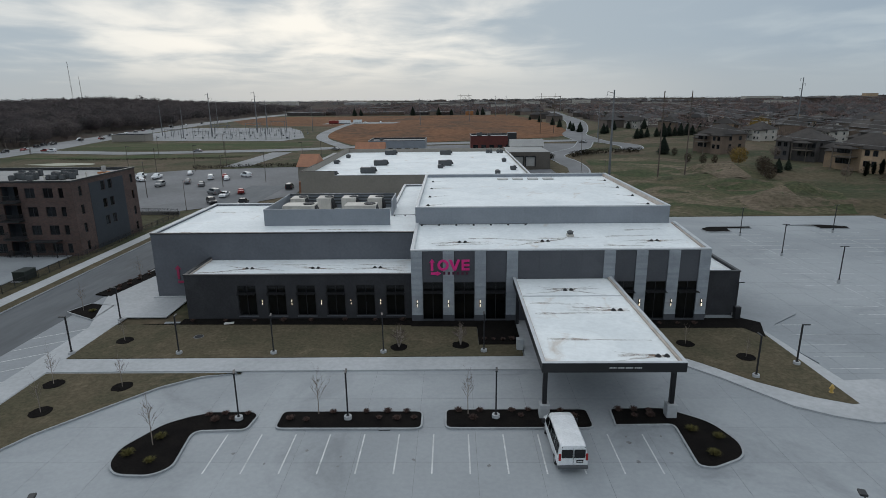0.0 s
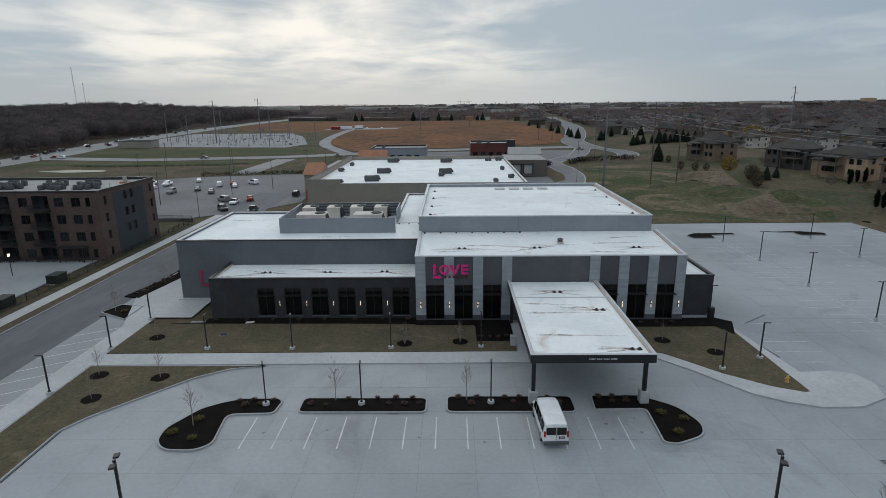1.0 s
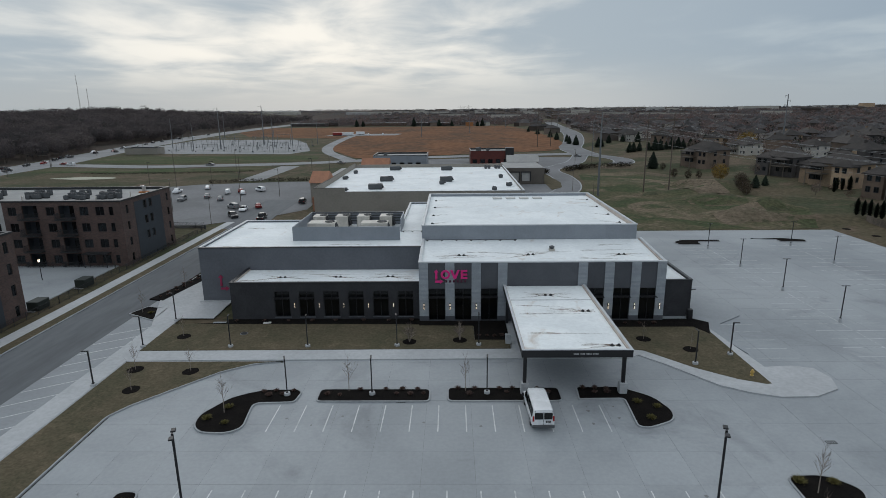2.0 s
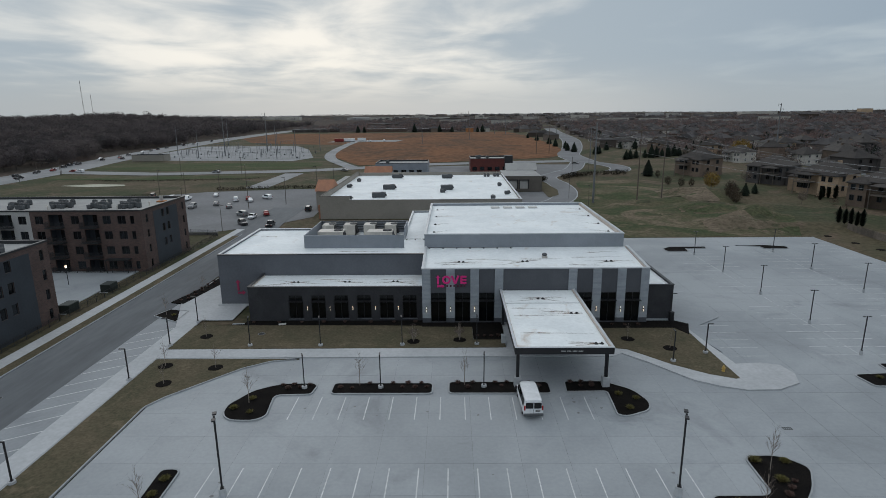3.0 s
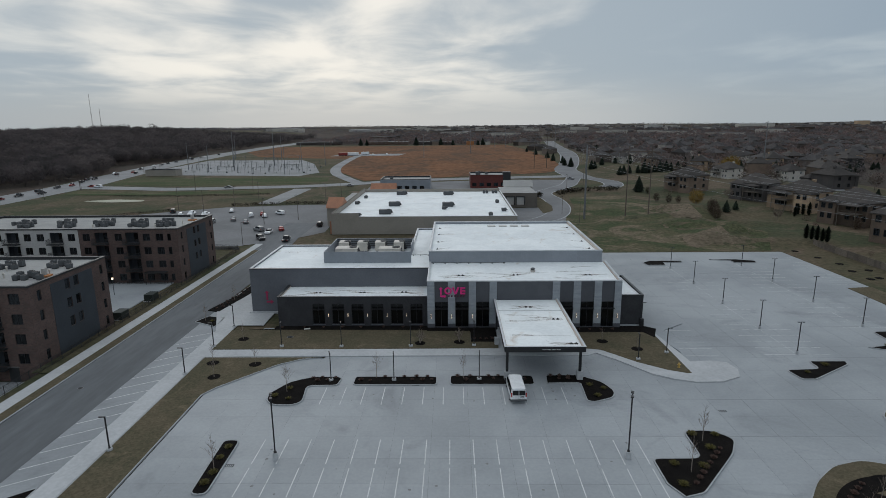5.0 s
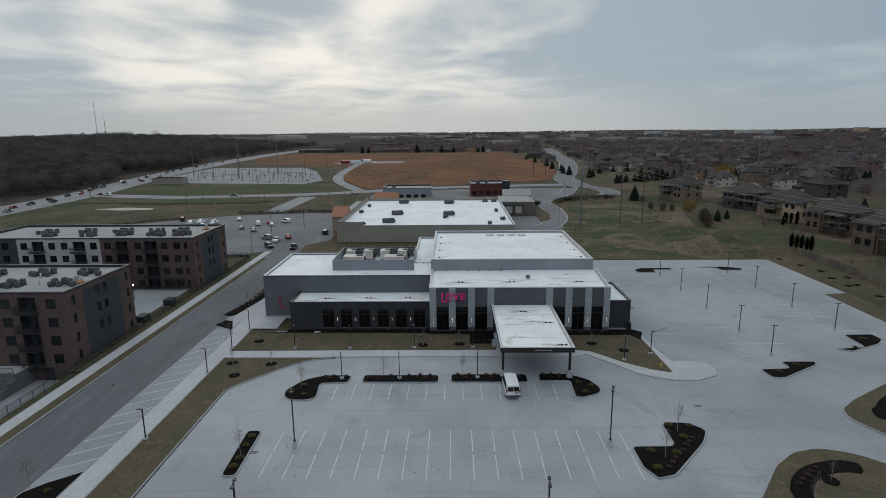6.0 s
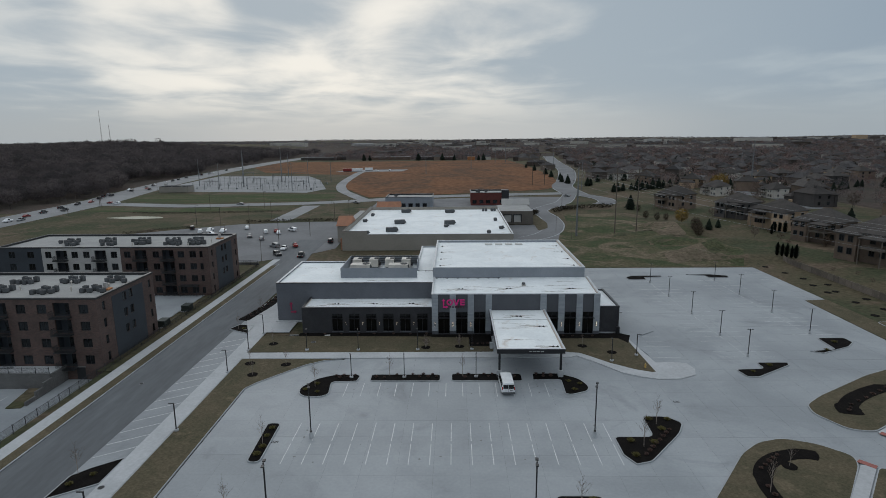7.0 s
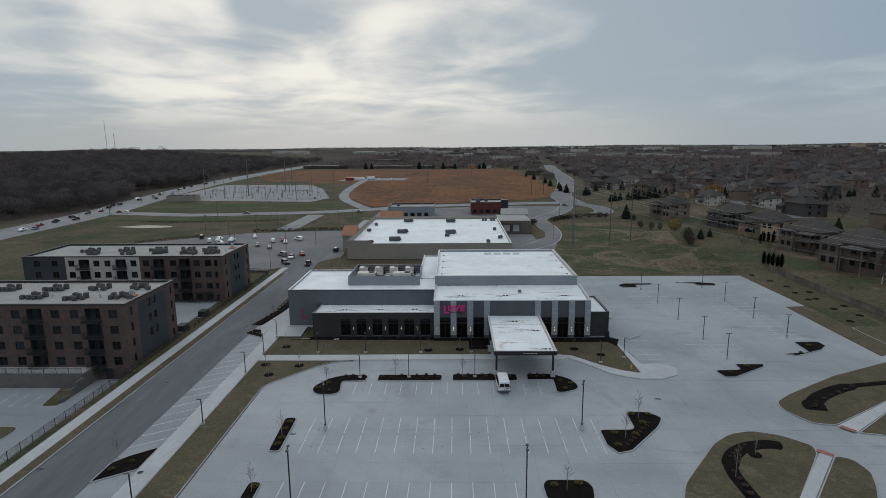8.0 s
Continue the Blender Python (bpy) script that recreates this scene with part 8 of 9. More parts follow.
hx, hy, hs = [], [], []
for x0, x1, y0, y1, sp in ((100, 760, 380, 900, 33.0), (-270, 1300, 920, 1700, 58.0), (700, 1500, 300, 920, 52.0), (345, 700, 120, 380, 35.0), (-800, 2400, 1700, 3200, 110.0)):
    ax, ay = scatter(x0, x1, y0, y1, sp, not_field)
    m = rs.uniform(size=len(ax)) < 0.8
    hx.append(ax[m]), hy.append(ay[m]), hs.append(np.full(m.sum(), 1.0 if y1 < 3000 else 1.6))
hx, hy, hs = np.concatenate(hx), np.concatenate(hy), np.concatenate(hs)
walls_v, roofs_v, bright_v = [], [], []
ax, ay = scatter(-900, 2300, 1250, 3300, 150.0, lambda a, b: not_field(a, b) & (rs.uniform(size=len(a)) < 0.5))
hx, hy, hs = np.concatenate([hx, ax]), np.concatenate([hy, ay]), np.concatenate([hs, rs.uniform(2.2, 4.5, len(ax))])
for x, y, s in zip(hx, hy, hs):
    w, d, h = rs.uniform(6.0, 8.5) * s, rs.uniform(5.5, 7.0) * s, rs.uniform(4.6, 6.2) * (1.0 if s < 2 else 1.9)
    a = rs.choice([0.3, 0.3 + np.pi / 2, 1.0]) + rs.uniform(-0.15, 0.15)
    z = H(x, y)
    ca, sa = math.cos(a), math.sin(a)
    P = lambda u, v, zz: (x + ca * u - sa * v, y + sa * u + ca * v, zz)
    c = [(-w, -d), (w, -d), (w, d), (-w, d)]
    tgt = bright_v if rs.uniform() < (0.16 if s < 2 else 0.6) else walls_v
    for i in range(4):
        p, q = c[i], c[(i + 1) % 4]
        tgt += [P(*p, z - 1), P(*q, z - 1), P(*q, z + h), P(*p, z + h)]
    o, rh = 0.6, min(w, d) * (0.55 if s < 2 else 0.06)
    e4 = [(-w - o, -d - o), (w + o, -d - o), (w + o, d + o), (-w - o, d + o)]
    k = max(w - d, 0.4)
    r0, r1 = P(-k, 0, z + h + rh), P(k, 0, z + h + rh)
    E4 = [P(*p, z + h) for p in e4]
    roofs_v += [E4[0], E4[1], r1, r0, E4[2], E4[3], r0, r1, E4[1], E4[2], r1, r1, E4[3], E4[0], r0, r0]
wall_far = island_mat("far_house_walls", (0.15, 0.115, 0.092), (0.11, 0.095, 0.085), spread=0.5)
roof_far = island_mat("far_shingles", (0.075, 0.068, 0.066), (0.055, 0.052, 0.052), spread=0.35)
raw("far_house_walls", np.array(walls_v), 4, wall_far, "brown and grey walls of far suburban houses", "houses")
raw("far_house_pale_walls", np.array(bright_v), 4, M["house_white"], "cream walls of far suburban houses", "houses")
rv = np.array(roofs_v).reshape(-1, 4, 3)
tri_m = np.all(np.isclose(rv[:, 2], rv[:, 3]), axis=1)
raw("far_house_roofs", rv[~tri_m].reshape(-1, 3), 4, roof_far, "dark shingle roofs of far suburban houses", "houses")
raw("far_house_hips", rv[tri_m][:, :3].reshape(-1, 3), 3, roof_far, "dark shingle hip ends of far suburban houses", "houses")

tones, stems = [[], [], []], []
for x0, x1, y0, y1, sp, n, hh, wd in ((140, 760, 380, 900, 12.5, 80, 8.5, 0.034), (-280, 1300, 905, 1700, 14.0, 50, 10.0, 0.05), (700, 1500, 300, 920, 16.0, 50, 10.0, 0.05), (215, 700, 120, 380, 14.5, 110, 7.5, 0.026), (150, 216, 250, 470, 17.0, 130, 6.5, 0.016), (-1900, 2900, 1600, 2700, 30.0, 34, 9.0, 0.08), (-2900, 3900, 2700, 4500, 58.0, 26, 9.0, 0.16), (-280, 100, 915, 1000, 8.0, 60, 9.0, 0.03)):
    ax, ay = scatter(x0, x1, y0, y1, sp, lambda a, b: not_field(a, b) | (b > 1700) | ((a < 216) & (a > 150) & (b < 470) & (b > 250) & (np.abs(a - 190) > 9)))
    # bands from 1600 m out mostly take the haze-tinted tone
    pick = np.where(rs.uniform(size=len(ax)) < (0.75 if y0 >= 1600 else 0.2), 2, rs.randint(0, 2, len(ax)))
    az_ = hz(ax, ay)
    h_ = hh * rs.uniform(0.5, 1.25, len(ax))
    for k in range(3):
        m = pick == k
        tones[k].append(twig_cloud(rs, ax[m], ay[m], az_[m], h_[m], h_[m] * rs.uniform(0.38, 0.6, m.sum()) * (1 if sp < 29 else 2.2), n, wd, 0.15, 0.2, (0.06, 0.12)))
    if sp < 18:
        stems.append(trunks(rs, ax, ay, az_, h_))
raw("suburb_trees", np.concatenate(tones[0]), 3, M["suburb_tree"], "leafless grey-brown trees among the far houses", "trees")
raw("suburb_trees", np.concatenate(tones[1]), 3, M["suburb_red"], "leafless red-brown trees among the far houses", "trees")
raw("suburb_trees", np.concatenate(tones[2]), 3, M["suburb_haze"], "leafless trees among the far houses, tinted grey-blue for distance haze", "trees")
raw("suburb_trunks", np.concatenate(stems), 3, M["suburb_tree"], "thin trunks of leafless trees among the far houses", "trees")


ax, ay = scatter(150, 1100, 380, 1500, 34.0, lambda a, b: not_field(a, b) & (rs.uniform(size=len(a)) < 0.55))
h_ = rs.uniform(5.0, 9.5, len(ax))
raw("far_evergreens", twig_cloud(rs, ax, ay, hz(ax, ay), h_, h_ * 0.33, 70, 0.05, 0.0, 0.4), 3, M["conifer"], "dark evergreen trees among the far houses", "trees")


# single conifers and shrubs
def conifer(seed, h, r, label, material="conifer", columnar=False):
    rng = random.Random(seed)
    e = thing("conifer", (0, 0, 0), label, "tree", group="evergreens")
    bm = bmesh.new()
    tube(bm, (0, 0, -0.2), (0, 0, h * 0.9), r * 0.09, 0.02, 6)
    part("trunk", bm, M["bark"], e)
    bm = bmesh.new()
    n = 420
    for k in range(n):
        t = (k + rng.random()) / n
        z = h * (0.06 + 0.92 * t)
        rr_ = (r * min(1.0, 0.55 + 3 * t) * (1 - t) ** 0.65 if not columnar else r * min(1, (1 - t) * 3.0, 0.6 + t * 3)) * rng.uniform(0.5, 1.15) + 0.05
        a = k * 2.39996 + rng.uniform(-0.3, 0.3)
        d = Vector((math.cos(a), math.sin(a), 0))
        s = Vector((-d.y, d.x, 0)) * (0.20 * r + 0.20 * rr_)
        inn = d * rr_ * 0.25 + Vector((0, 0, z + (0.10 if not columnar else -0.1) * r))
        tip = d * rr_ + Vector((0, 0, z - (0.22 * r if not columnar else -0.35 * r)))
        v = [bm.verts.new(c) for c in (inn - s * 0.5, inn + s * 0.5, tip + s * 0.35, tip - s * 0.35)]
        bm.faces.new(v)
    part("crown", bm, M[material], e)
    return e


C1 = conifer(1, 5.6, 2.5, "dark green spruce on the grass")
C2 = conifer(2, 4.2, 0.75, "narrow dark arborvitae beside the wooden fence", columnar=True)
rng = random.Random(9)
spruces = [(113, 351), (117, 352), (123, 353), (127, 353), (131, 355), (136, 359), (140, 360), (146, 365), (150, 367), (155, 368), (104, 402), (118, 427), (132, 440), (142, 434), (157, 424), (164, 423), (110, 349), (107, 405),
           (96, 266), (105, 189), (111, 194), (240, 345), (246, 340), (262, 345), (252, 338), (270, 352), (162, 290), (170, 200), (95, 470), (92, 500), (93, 540), (90, 600), (88, 660), (-150, 905), (-140, 905), (-60, 908), (-20, 908), (0, 905), (40, 900), (48, 902), (94, 430), (92, 445),
           (197, 366), (203, 370), (211, 364), (216, 372), (222, 368), (229, 374), (236, 366), (284, 362), (290, 366), (300, 358), (172, 398), (180, 404), (128, 470), (136, 474)]
for i, (x, y) in enumerate(spruces):
    s = rng.uniform(0.85, 1.35) * (1.6 if y > 880 else 1.0) * (0.7 if y < 200 else 1.0)
    m = pose(x, y, H(x, y), 0, 0, rng.uniform(0, 360)) @ Matrix.Scale(s, 4)
    if i == 0:
        C1.matrix_basis = m
    else:
        copy_thing(C1, m)
for i, (x, y) in enumerate(((104.5, 137.5), (105.6, 136.6), (106.6, 135.7), (107.6, 134.8), (108.5, 134.0), (127, 180), (128.2, 179), (129.6, 177.6), (123, 175))):
    m = pose(x, y, H(x, y), 0, 0, 70 * i) @ Matrix.Scale(rng.uniform(0.85, 1.1), 4)
    if i == 0:
        C2.matrix_basis = m
    else:
        copy_thing(C2, m)


def bush_thing(name, material, label, places, h, r, n, width, low=0.0):
    for x, y, s in places:
        o = np.zeros(1)
        v = twig_cloud(rs, o, o, o, np.array([h * s]), np.array([r * s]), n, width, low)
        e = thing(name, (x, y, H(x, y)), label, "tree" if h > 3 else "bush", group=name + " group")
        me = bpy.data.meshes.new("crown")
        me.from_pydata(v[:, :3].tolist(), [], np.arange(len(v)).reshape(-1, 3).tolist())
        crown_normals(me, v)
        me.materials.append(material)
        part("crown", me, None, e)
        if h > 3:
            bm = bmesh.new()
            tube(bm, (0, 0, -0.3), (0, 0, h * s * 0.6), 0.18 * s, 0.05, 6)
            part("trunk", bm, M["bark"], e)


bush_thing("willow", M["willow"], "yellow-twigged willow among the houses", [(184, 352, 1.0), (178, 344, 1.0), (100, 205, 0.55)], 11, 5.5, 900, 0.014)
bush_thing("thicket", M["thicket"], "brown leafless thicket on the grassy slope", [(99, 188, 1.0), (96, 177, 1.0), (97, 182, 1.2), (93, 231, 0.8), (96, 224, 0.8), (99, 221, 0.7), (98, 258, 0.7), (128, 150, 0.8), (140, 172, 0.7)], 5.0, 1.8, 520, 0.014)
bush_thing("shade_tree", M["twig"], "leafless spreading tree beside a house", [(150, 238, 1.0), (152, 212, 0.9), (118, 215, 0.6), (110, 232, 0.6), (114, 170, 0.5), (152, 270, 1.0), (176, 290, 0.9), (140, 300, 0.9), (205, 250, 1.0), (215, 235, 1.0), (160, 352, 0.8), (140, 330, 0.8), (178, 180, 1.0), (190, 160, 1.0)], 8.5, 3.4, 520, 0.008, 0.25)
bush_thing("red_shrub", M["rust_shrub"], "rusty red leafless shrub behind a house", [(121, 165, 1.0), (124, 178, 0.8), (120, 158, 0.7), (112, 150, 0.5), (110, 118, 0.5), (113, 112, 0.5), (112, 105, 0.5)], 2.6, 1.5, 260, 0.014)


def hedge(pts, half, h, label):
    line = bend(pts, 8)
    xs, ys = [], []
    for (x0, y0), (x1, y1) in zip(line, line[1:]):
        k = max(1, int(math.hypot(x1 - x0, y1 - y0) / 0.7))
        for j in range(k):
            xs.append(x0 + (x1 - x0) * j / k)
            ys.append(y0 + (y1 - y0) * j / k)
    ax = np.array(xs) + rs.uniform(-half, half, len(xs)) * 0.5
    ay = np.array(ys) + rs.uniform(-half, half, len(ys)) * 0.5
    v = twig_cloud(rs, ax, ay, hz(ax, ay), h * rs.uniform(0.85, 1.1, len(ax)), np.full(len(ax), half), 60, 0.06, 0.0)
    me = bpy.data.meshes.new("hedge")
    me.from_pydata(v[:, :3].tolist(), [], np.arange(len(v)).reshape(-1, 3).tolist())
    crown_normals(me, v)
    me.materials.append(M["hedge"])
    tagged(new("hedge", me), label, "hedge", kind="stuff")


hedge([(53, 255), (58, 262), (68, 268), (78, 271), (88, 274)], 2.1, 2.7, "clipped dark hedge beside the driveway")
hedge([(-100, 223), (-85, 226), (-69, 228), (-52, 229)], 1.0, 1.7, "low dark hedge along the store lot")
hedge([(-142, 193), (-130, 203), (-119, 211)], 0.9, 1.3, "low dark hedge along the store lot")
hedge([(38, 243), (42, 247), (41, 253)], 1.5, 2.4, "dark clipped shrubs beside the dock")
hedge([(-178, 262), (-150, 259), (-110, 262), (-95, 266)], 1.4, 0.9, "brushy dark growth along the ditch")
draped("drive_island", rounded([(36, 196), (41, 203), (43, 217), (42, 236), (37.5, 238), (36.5, 220)], 2), 0.2, M["lawn"], "dry grass island beside the driveway", "grass", 10.0)

# wooden fence on the east side
fx, y0, y1 = 104.0, 60.0, 133.0
e = thing("wooden_fence", (fx, y0, 0), "weathered grey wooden board fence behind the houses", "fence")
n = 30
panel_bm = bmesh.new()
pw = (y1 - y0) / n
bw = (pw - 0.12) / 16
vv = []
for k in range(16):
    x = -0.02 + 0.02 * (k % 2)
    vv += [(x, 0.06 + k * bw), (x, 0.06 + (k + 1) * bw)]
slab(panel_bm, vv + [(0.04, pw - 0.06), (0.04, 0.06)], 0.05, 1.85)
pm = mesh_of(panel_bm, M["wood"])
po = mesh_of(boxes((-0.05, 0.05, -0.05, 0.05, -0.4, 1.95)), M["wood"])
for k in range(n + 1):
    y = k * pw
    zz = H(fx, y0 + y)
    o = part("post", po, None, e)
    o.location = (0, y, zz)
    if k < n:
        o = part("panel", pm, None, e)
        o.location = (0, y, zz)


# power lines
def steel_pole(h):
    e = thing("transmission_pole", (0, 0, 0), "tall slender steel transmission pole with short arms", "utility pole", group="transmission poles")
    bm = bmesh.new()
    tube(bm, (0, 0, -0.5), (0, 0, h), 0.42, 0.2, 10)
    part("shaft", bm, M["steel"], e)
    for k, s in ((0.985, -1), (0.90, 1), (0.82, -1)):
        bm = bmesh.new()
        tube(bm, (0.1 * s, 0, h * k - 0.5), (2.0 * s, 0, h * k), 0.10, 0.05, 6)
        a = part("arm", bm, M["weathering"], e)
        bm = bmesh.new()
        tube(bm, (2.0 * s, 0, h * k - 1.1), (2.0 * s, 0, h * k), 0.07, 0.07, 6)
        part("insulator", bm, M["steel"], a)
    return e


SP = steel_pole(27.5)
SP.matrix_basis = pose(49.4, 183.5, H(49.4, 183.5))
for x, y, s in ((93, 373, 0.75), (201, 345, 1.2), (280, 318, 0.7), (395, 330, 0.8), (118, 640, 0.9), (20, 640, 1.0), (-30, 560, 0.9), (-215, 431, 0.82), (-190, 411, 0.73), (-173, 419, 1.1), (-155, 464, 1.15), (-128, 452, 0.75), (-202, 421, 0.45), (-140, 443, 0.65), (-112, 470, 0.7), (-165, 520, 0.9), (-225, 560, 0.9), (60, 800, 1.0), (75, 800, 1.0), (300, 560, 0.8)):
    copy_thing(SP, pose(x, y, H(x, y), 0, 0, 25) @ Matrix.Scale(s, 4))


def h_frame(h, gap):
    e = thing("h_frame_pylon", (0, 0, 0), "wooden H-frame power pylon with a cross arm", "pylon", group="wooden pylons")
    for x in (-gap / 2, gap / 2):
        bm = bmesh.new()
        tube(bm, (x, 0, -0.5), (x, 0, h), 0.24, 0.15, 8)
        part("pole", bm, M["pole_wood"], e)
    part("cross_arm", boxes((-gap * 0.95, gap * 0.95, -0.12, 0.12, h - 2.4, h - 2.1)), M["pole_wood"], e)
    for s in (-1, 1):
        bm = bmesh.new()
        tube(bm, (-gap / 2 * s, 0.16, h - 7.5), (gap / 2 * s, 0.16, h - 3.0), 0.08, 0.08, 6)
        part("brace", bm, M["pole_wood"], e)
    for x in (-gap * 0.9, 0, gap * 0.9):
        bm = bmesh.new()
        tube(bm, (x, 0, h - 3.6), (x, 0, h - 2.4), 0.08, 0.08, 6)
        part("insulator", bm, M["steel"], e)
    return e


HF = h_frame(26.5, 10.0)
HF.matrix_basis = pose(70.2, 187, H(70, 187), 0, 0, 16)
for x, y, s in ((116, 10, 1.0), (68, 418, 1.05), (20, 900, 1.2)):
    copy_thing(HF, pose(x, y, H(x, y), 0, 0, 16) @ Matrix.Scale(s, 4))


def wire(a, b, sag, label, r=0.024):
    cu = bpy.data.curves.new("wire", "CURVE")
    cu.dimensions = "3D"
    cu.bevel_depth = r
    cu.bevel_resolution = 0
    s = cu.splines.new("POLY")
    n = 24
    s.points.add(n)
    a, b = Vector(a), Vector(b)
    for i in range(n + 1):
        t = i / n
        p = a.lerp(b, t) - Vector((0, 0, sag * 4 * t * (1 - t)))
        s.points[i].co = (*p, 1)
    cu.materials.append(M["wire"])
    tagged(new("power_line", cu), label, "cable", "power lines")


for dx in (-9, 0, 9):
    wire((70.2 + dx * 0.96, 187 + dx * 0.28, 22.9), (116 + dx * 0.96, 10 + dx * 0.28, 22.9), 4.5, "thin sagging power line over the parking lot", 0.03)
    wire((70.2 + dx * 0.96, 187 + dx * 0.28, 22.9), (68 + dx, 418, 24.0), 5.0, "thin sagging power line over the grass")
for s, z in ((-2, 27.0), (2, 24.7), (-2, 22.5)):
    wire((49.6 + s, 185.5, z - 1.0), (93 + s, 373, z * 0.75), 2.5, "thin power line between steel poles")
    wire((49.6 + s, 185.5, z - 1.0), (130 + s, -20, z - 2), 5.0, "thin power line between steel poles")


# the substation
def gantry(w, h):
    e = thing("substation_gantry", (0, 0, 0), "grey steel substation gantry", "gantry", group="substation gantries")
    for x in (-w / 2, w / 2):
        part("leg", boxes((x - 0.14, x + 0.14, -0.14, 0.14, -0.2, h)), M["steel"], e)
    part("beam", boxes((-w / 2 - 0.5, w / 2 + 0.5, -0.14, 0.14, h + 0.002, h + 0.3)), M["steel"], e)
    for k in range(3):
        x = -w / 3 + k * w / 3
        bm = bmesh.new()
        tube(bm, (x, 0, h - 1.6), (x, 0, h), 0.12, 0.12, 6)
        part("insulator", bm, M["steel"], e)
    return e


GA = gantry(11, 9)
spots_g = [(-120, 392, 0), (-132, 396, 0), (-146, 402, 10), (-160, 406, 0), (-175, 405, 0), (-190, 396, 0), (-128, 430, 90), (-150, 440, 0), (-170, 450, 0), (-195, 460, 0), (-210, 440, 90), (-140, 470, 0), (-165, 490, 0), (-200, 505, 0)]
for i, (x, y, rz) in enumerate(spots_g):
    m = pose(x, y, H(x, y) + 0.14, 0, 0, rz) @ Matrix.Diagonal((1, 1, (0.7, 1.0, 0.6, 1.3)[i % 4], 1))
    if i == 0:
        GA.matrix_basis = m
    else:
        copy_thing(GA, m)


def apparatus():
    e = thing("transformer", (0, 0, 0), "grey substation transformer with bushings", "transformer", group="substation equipment")
    part("tank", boxes((-1.6, 1.6, -1.0, 1.0, 0.3, 2.6), bevel=0.08), M["steel"], e)
    part("plinth", boxes((-1.9, 1.9, -1.3, 1.3, -0.1, 0.298)), M["walk"], e)
    for x in (-1, 0, 1):
        bm = bmesh.new()
        tube(bm, (x, 0, 2.6), (x, 0, 4.2), 0.16, 0.08, 8)
        part("bushing", bm, M["steel"], e)
    part("radiator", boxes((-1.4, 1.4, -1.5, -1.002, 0.6, 2.3)), M["hvac_dark"], e)
    return e


TR = apparatus()
for i in range(34):
    x, y = -112 - (i % 12) * 8.6 + rng.uniform(-2, 2), 384 + (i // 12) * 30 + rng.uniform(-6, 6) + (i % 12) * 2.0
    m = pose(x, y, H(x, y) + 0.14, 0, 0, rng.choice((0, 90))) @ Matrix.Scale(rng.uniform(0.45, 0.8), 4)
    if i == 0:
        TR.matrix_basis = m
    else:
        copy_thing(TR, m)


def bus_post():
    e = thing("bus_support", (0, 0, 0), "thin grey substation post with an insulator cap", "post", group="substation posts")
    bm = bmesh.new()
    tube(bm, (0, 0, -0.1), (0, 0, 4.0), 0.10, 0.08, 6)
    part("post", bm, M["steel"], e)
    bm = bmesh.new()
    tube(bm, (0, 0, 4.0), (0, 0, 5.4), 0.16, 0.10, 6)
    part("insulator", bm, M["hvac_dark"], e)
    return e


BP = bus_post()
for i in range(90):
    x, y = -108 - (i % 18) * 5.8 + rng.uniform(-1.5, 1.5), 380 + (i // 18) * 19 + rng.uniform(-4, 4) + (i % 18) * 1.6
    m = pose(x, y, H(x, y) + 0.14) @ Matrix.Scale(rng.uniform(0.55, 1.0), 4)
    if i == 0:
        BP.matrix_basis = m
    else:
        copy_thing(BP, m)


# street lights, signals and lamp posts further off
def street_light(h, arm):
    e = thing("street_lamp", (0, 0, 0), "thin grey street lamp post beside the asphalt", "lamp post", group="far lamp posts")
    bm = bmesh.new()
    tube(bm, (0, 0, -0.2), (0, 0, h), 0.11, 0.07, 8)
    part("pole", bm, M["weathering"], e)
    part("head", boxes((-0.1, arm, -0.14, 0.14, h, h + 0.14), bevel=0.03), M["black"], e)
    return e


SL = street_light(9.5, 1.3)
far_l = [(-96, 216), (-70, 176), (-84, 158), (-58, 226), (-60, 186), (-105, 205), (-237, 370), (-234, 398), (-239, 432), (-212, 290), (-205, 250), (-140, 276), (-110, 280), (-120, 214), (46, 176), (43, 194), (58, 262), (75, 300), (-64.5, 139), (-52, 232), (-92, 236)]
for i, (x, y) in enumerate(far_l):
    m = pose(x, y, H(x, y) + 0.1, 0, 0, 60 * i) @ Matrix.Scale(0.75 if i in (14, 15, 18) else 1.0, 4)
    if i == 0:
        SL.matrix_basis = m
    else:
        copy_thing(SL, m)
for x, y, rz in ((-214, 292, 170), (-246, 318, 0)):
    e = thing("traffic_signal", (x, y, H(x, y)), "traffic signal mast over the road junction", "traffic light", rz=rz, group="traffic signals")
    bm = bmesh.new()
    tube(bm, (0, 0, 0), (0, 0, 7), 0.16, 0.12, 8)
    part("mast", bm, M["weathering"], e)
    bm = bmesh.new()
    tube(bm, (0, 0, 6.3), (14, 0, 6.9), 0.12, 0.07, 8)
    a = part("arm", bm, M["weathering"], e)
    for k in (7, 10.5, 13.5):
        part("signal_head", boxes((k - 0.2, k + 0.2, -0.25, -0.08, 5.9, 7.0), bevel=0.03), M["black"], a)
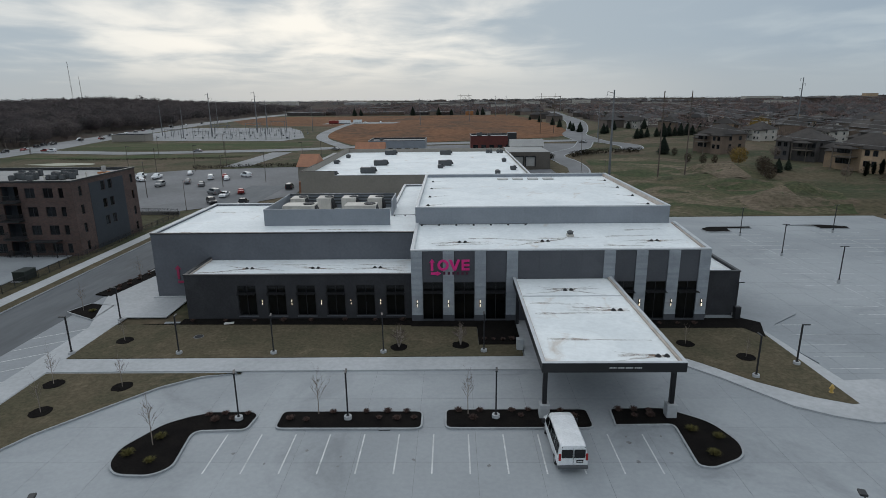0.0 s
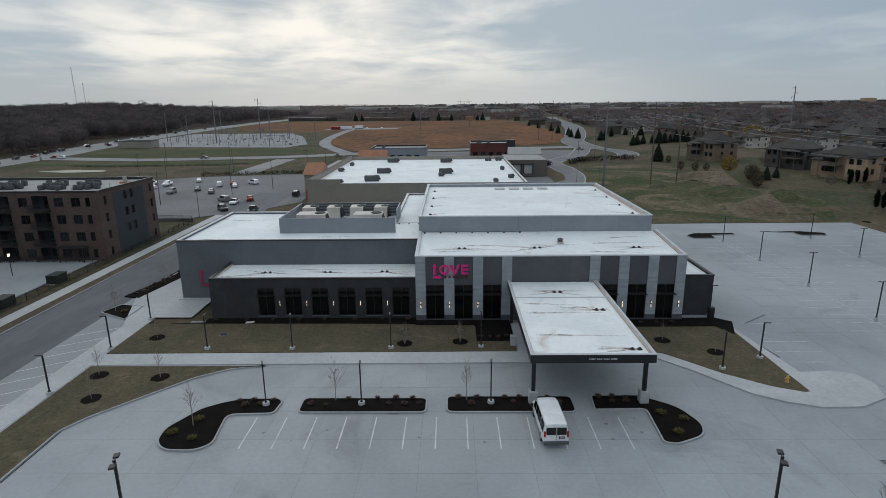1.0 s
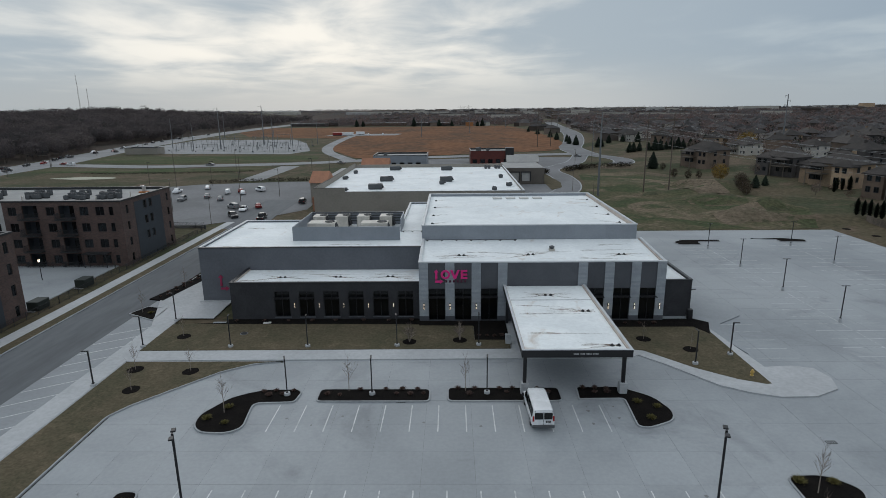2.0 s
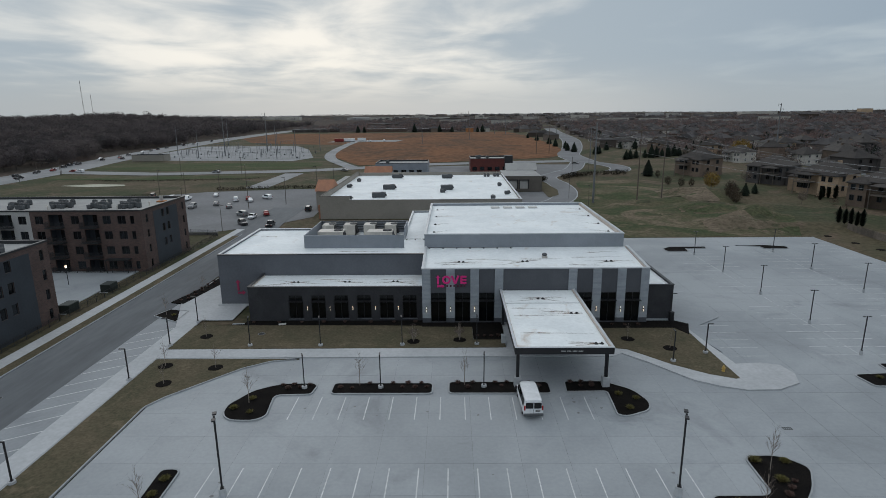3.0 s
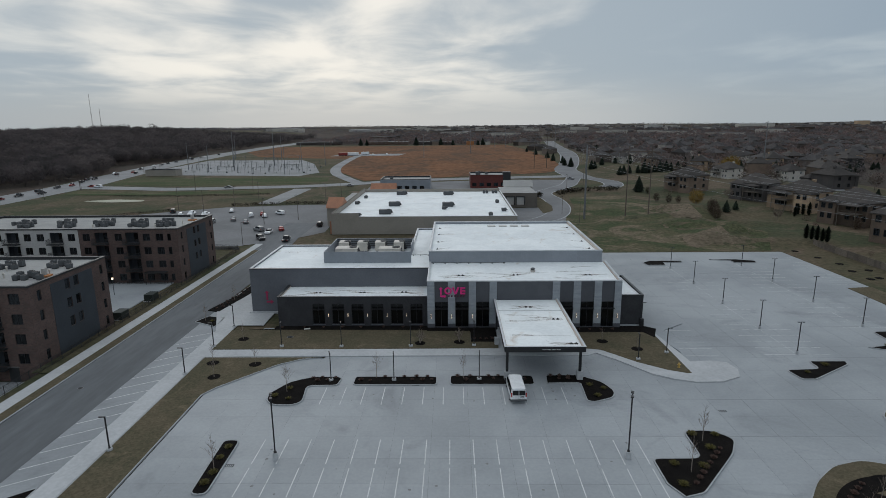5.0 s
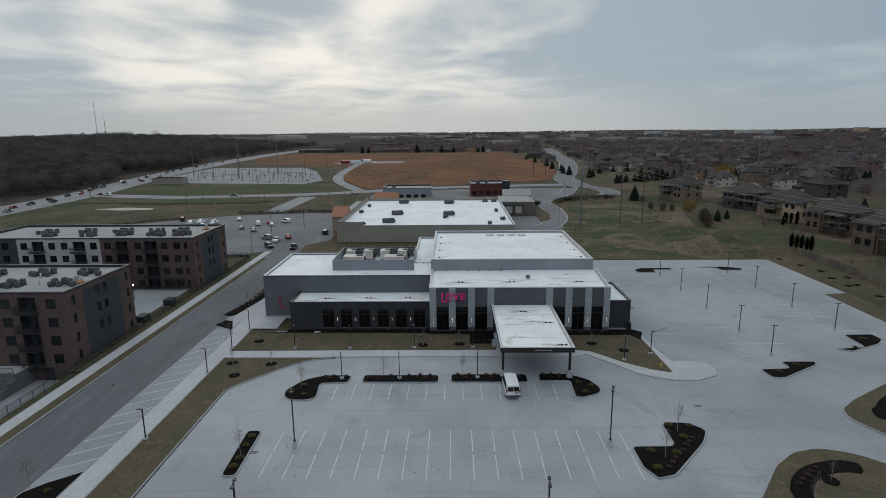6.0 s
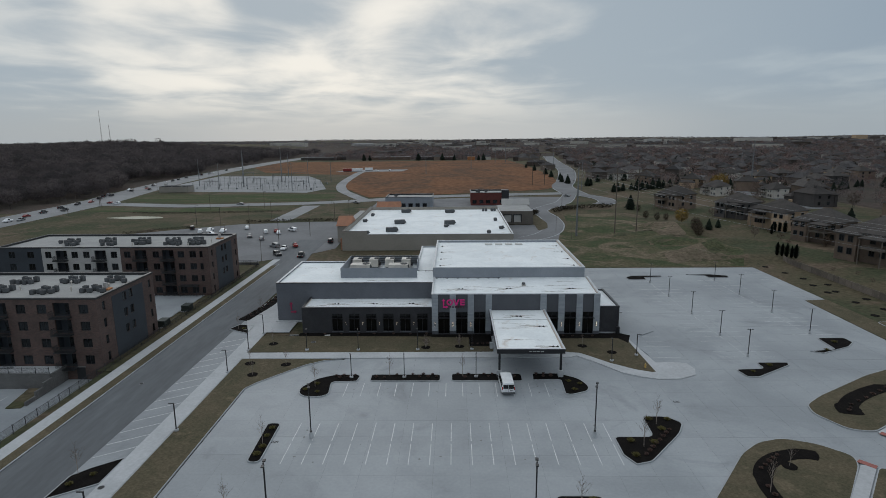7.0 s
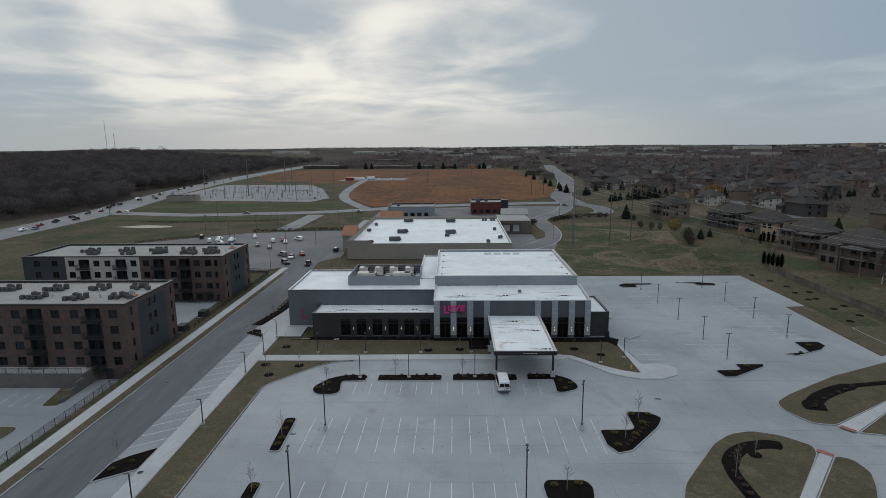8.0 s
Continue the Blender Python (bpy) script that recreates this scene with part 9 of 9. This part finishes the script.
for x, y, h, sc in ((-586, 905, 76, 1.0), (-578, 915, 54, 0.8)):
    e = thing("radio_mast", (x, y, H(x, y)), "thin lattice radio mast above the woods", "mast", group="radio masts")
    for k in range(3):
        a = k * 2.094
        bm = bmesh.new()
        tube(bm, (0.9 * sc * math.cos(a), 0.9 * sc * math.sin(a), -1), (0.35 * sc * math.cos(a), 0.35 * sc * math.sin(a), h), 0.10, 0.06, 5)
        part("leg", bm, M["weathering"], e)
    for j in range(12):
        z = h * j / 12
        r = sc * (0.9 - 0.55 * j / 12)
        bm = bmesh.new()
        for k in range(3):
            a, b = k * 2.094, (k + 1) * 2.094
            tube(bm, (r * math.cos(a), r * math.sin(a), z), (r * 0.95 * math.cos(b), r * 0.95 * math.sin(b), z + h / 12), 0.04, 0.04, 4)
        part("lacing", bm, M["weathering"], e)
# low buildings on the skyline and at the far edge of the field
for x, y, w, d, h, m, lab in ((1760, 2500, 48, 30, 25, "beige", "pale yellow block on the skyline"), (1150, 2200, 130, 40, 17, "house_white", "long pale warehouse in the distance"), (800, 2300, 60, 40, 18, "stucco", "pale warehouse in the distance"),
                              (-230, 930, 60, 14, 5, "house_grey", "long low roof at the far edge of the field"), (-110, 940, 70, 14, 5, "house_brown", "long low roof at the far edge of the field"), (-30, 936, 60, 14, 5, "house_grey", "long low roof at the far edge of the field"), (-300, 2100, 160, 40, 9, "stucco", "long pale warehouse in the distance"), (-560, 1900, 120, 40, 10, "house_white", "long pale warehouse in the distance"), (100, 2000, 140, 40, 8, "stucco", "long pale warehouse in the distance"), (28, 915, 12, 10, 6, "orange", "orange-sided barn at the far edge of the field")):
    e = thing("distant_building", (x, y, H(x, y)), lab, "building", group="distant buildings")
    part("wall", boxes((-w / 2, w / 2, -d / 2, d / 2, -4, h)), M[m], e)
    part("roof", hip(bmesh.new(), -w / 2, w / 2, -d / 2, d / 2, h + 0.01, 0.4, 0.05), M["roof_grey"], e)
for x, y, w in ((-112, 612, 12), (-100, 622, 9), (-122, 606, 10)):
    e = thing("site_trailer", (x, y, H(x, y) + 0.2), "white site trailer in the gravel work yard", "trailer", group="site trailers")
    part("box", boxes((-w / 2, w / 2, -1.3, 1.3, 0.5, 3.4), bevel=0.05), M["car_white" if w != 10 else "car_red"], e)
    part("skirt", boxes((-w / 2 + 0.3, w / 2 - 0.3, -1.1, 1.1, 0.0, 0.498)), M["grille"], e)

# ---- the concrete slabs of the lot, last ----
CELL = 4.55
slab_mesh = mesh_of(boxes((0.008, CELL - 0.008, 0.008, CELL - 0.008, -0.10, 0.0)), M["concrete"])
slab_mesh.name = "concrete_slab"
rest = bmesh.new()
rng = random.Random(3)
count = 0
for i in range(28):
    for k in range(31):
        x, y = -34.7 + i * CELL, -14 + k * CELL
        if x > 91 or y + CELL > 128.2:
            continue
        cx, cy = x + CELL / 2, y + CELL / 2
        if -33 < cx < 28 and cy > 72:
            continue
        if cy > 70 and cx < 30:
            continue
        if cx < 33 and 1 < cy < 60 and count < 300:
            ob = part("concrete_slab", slab_mesh, None, pavement)
            ob.location = (x, y, rng.uniform(-0.003, 0.002))
            count += 1
        else:
            box(rest, x + 0.012, min(91.6, x + CELL - 0.012), y + 0.012, min(127, y + CELL - 0.012), -0.10, rng.uniform(-0.003, 0.002))
far = part("concrete_slabs", rest, M["concrete"], pavement, "further concrete slabs of the lot")
far["kind"] = "stuff"
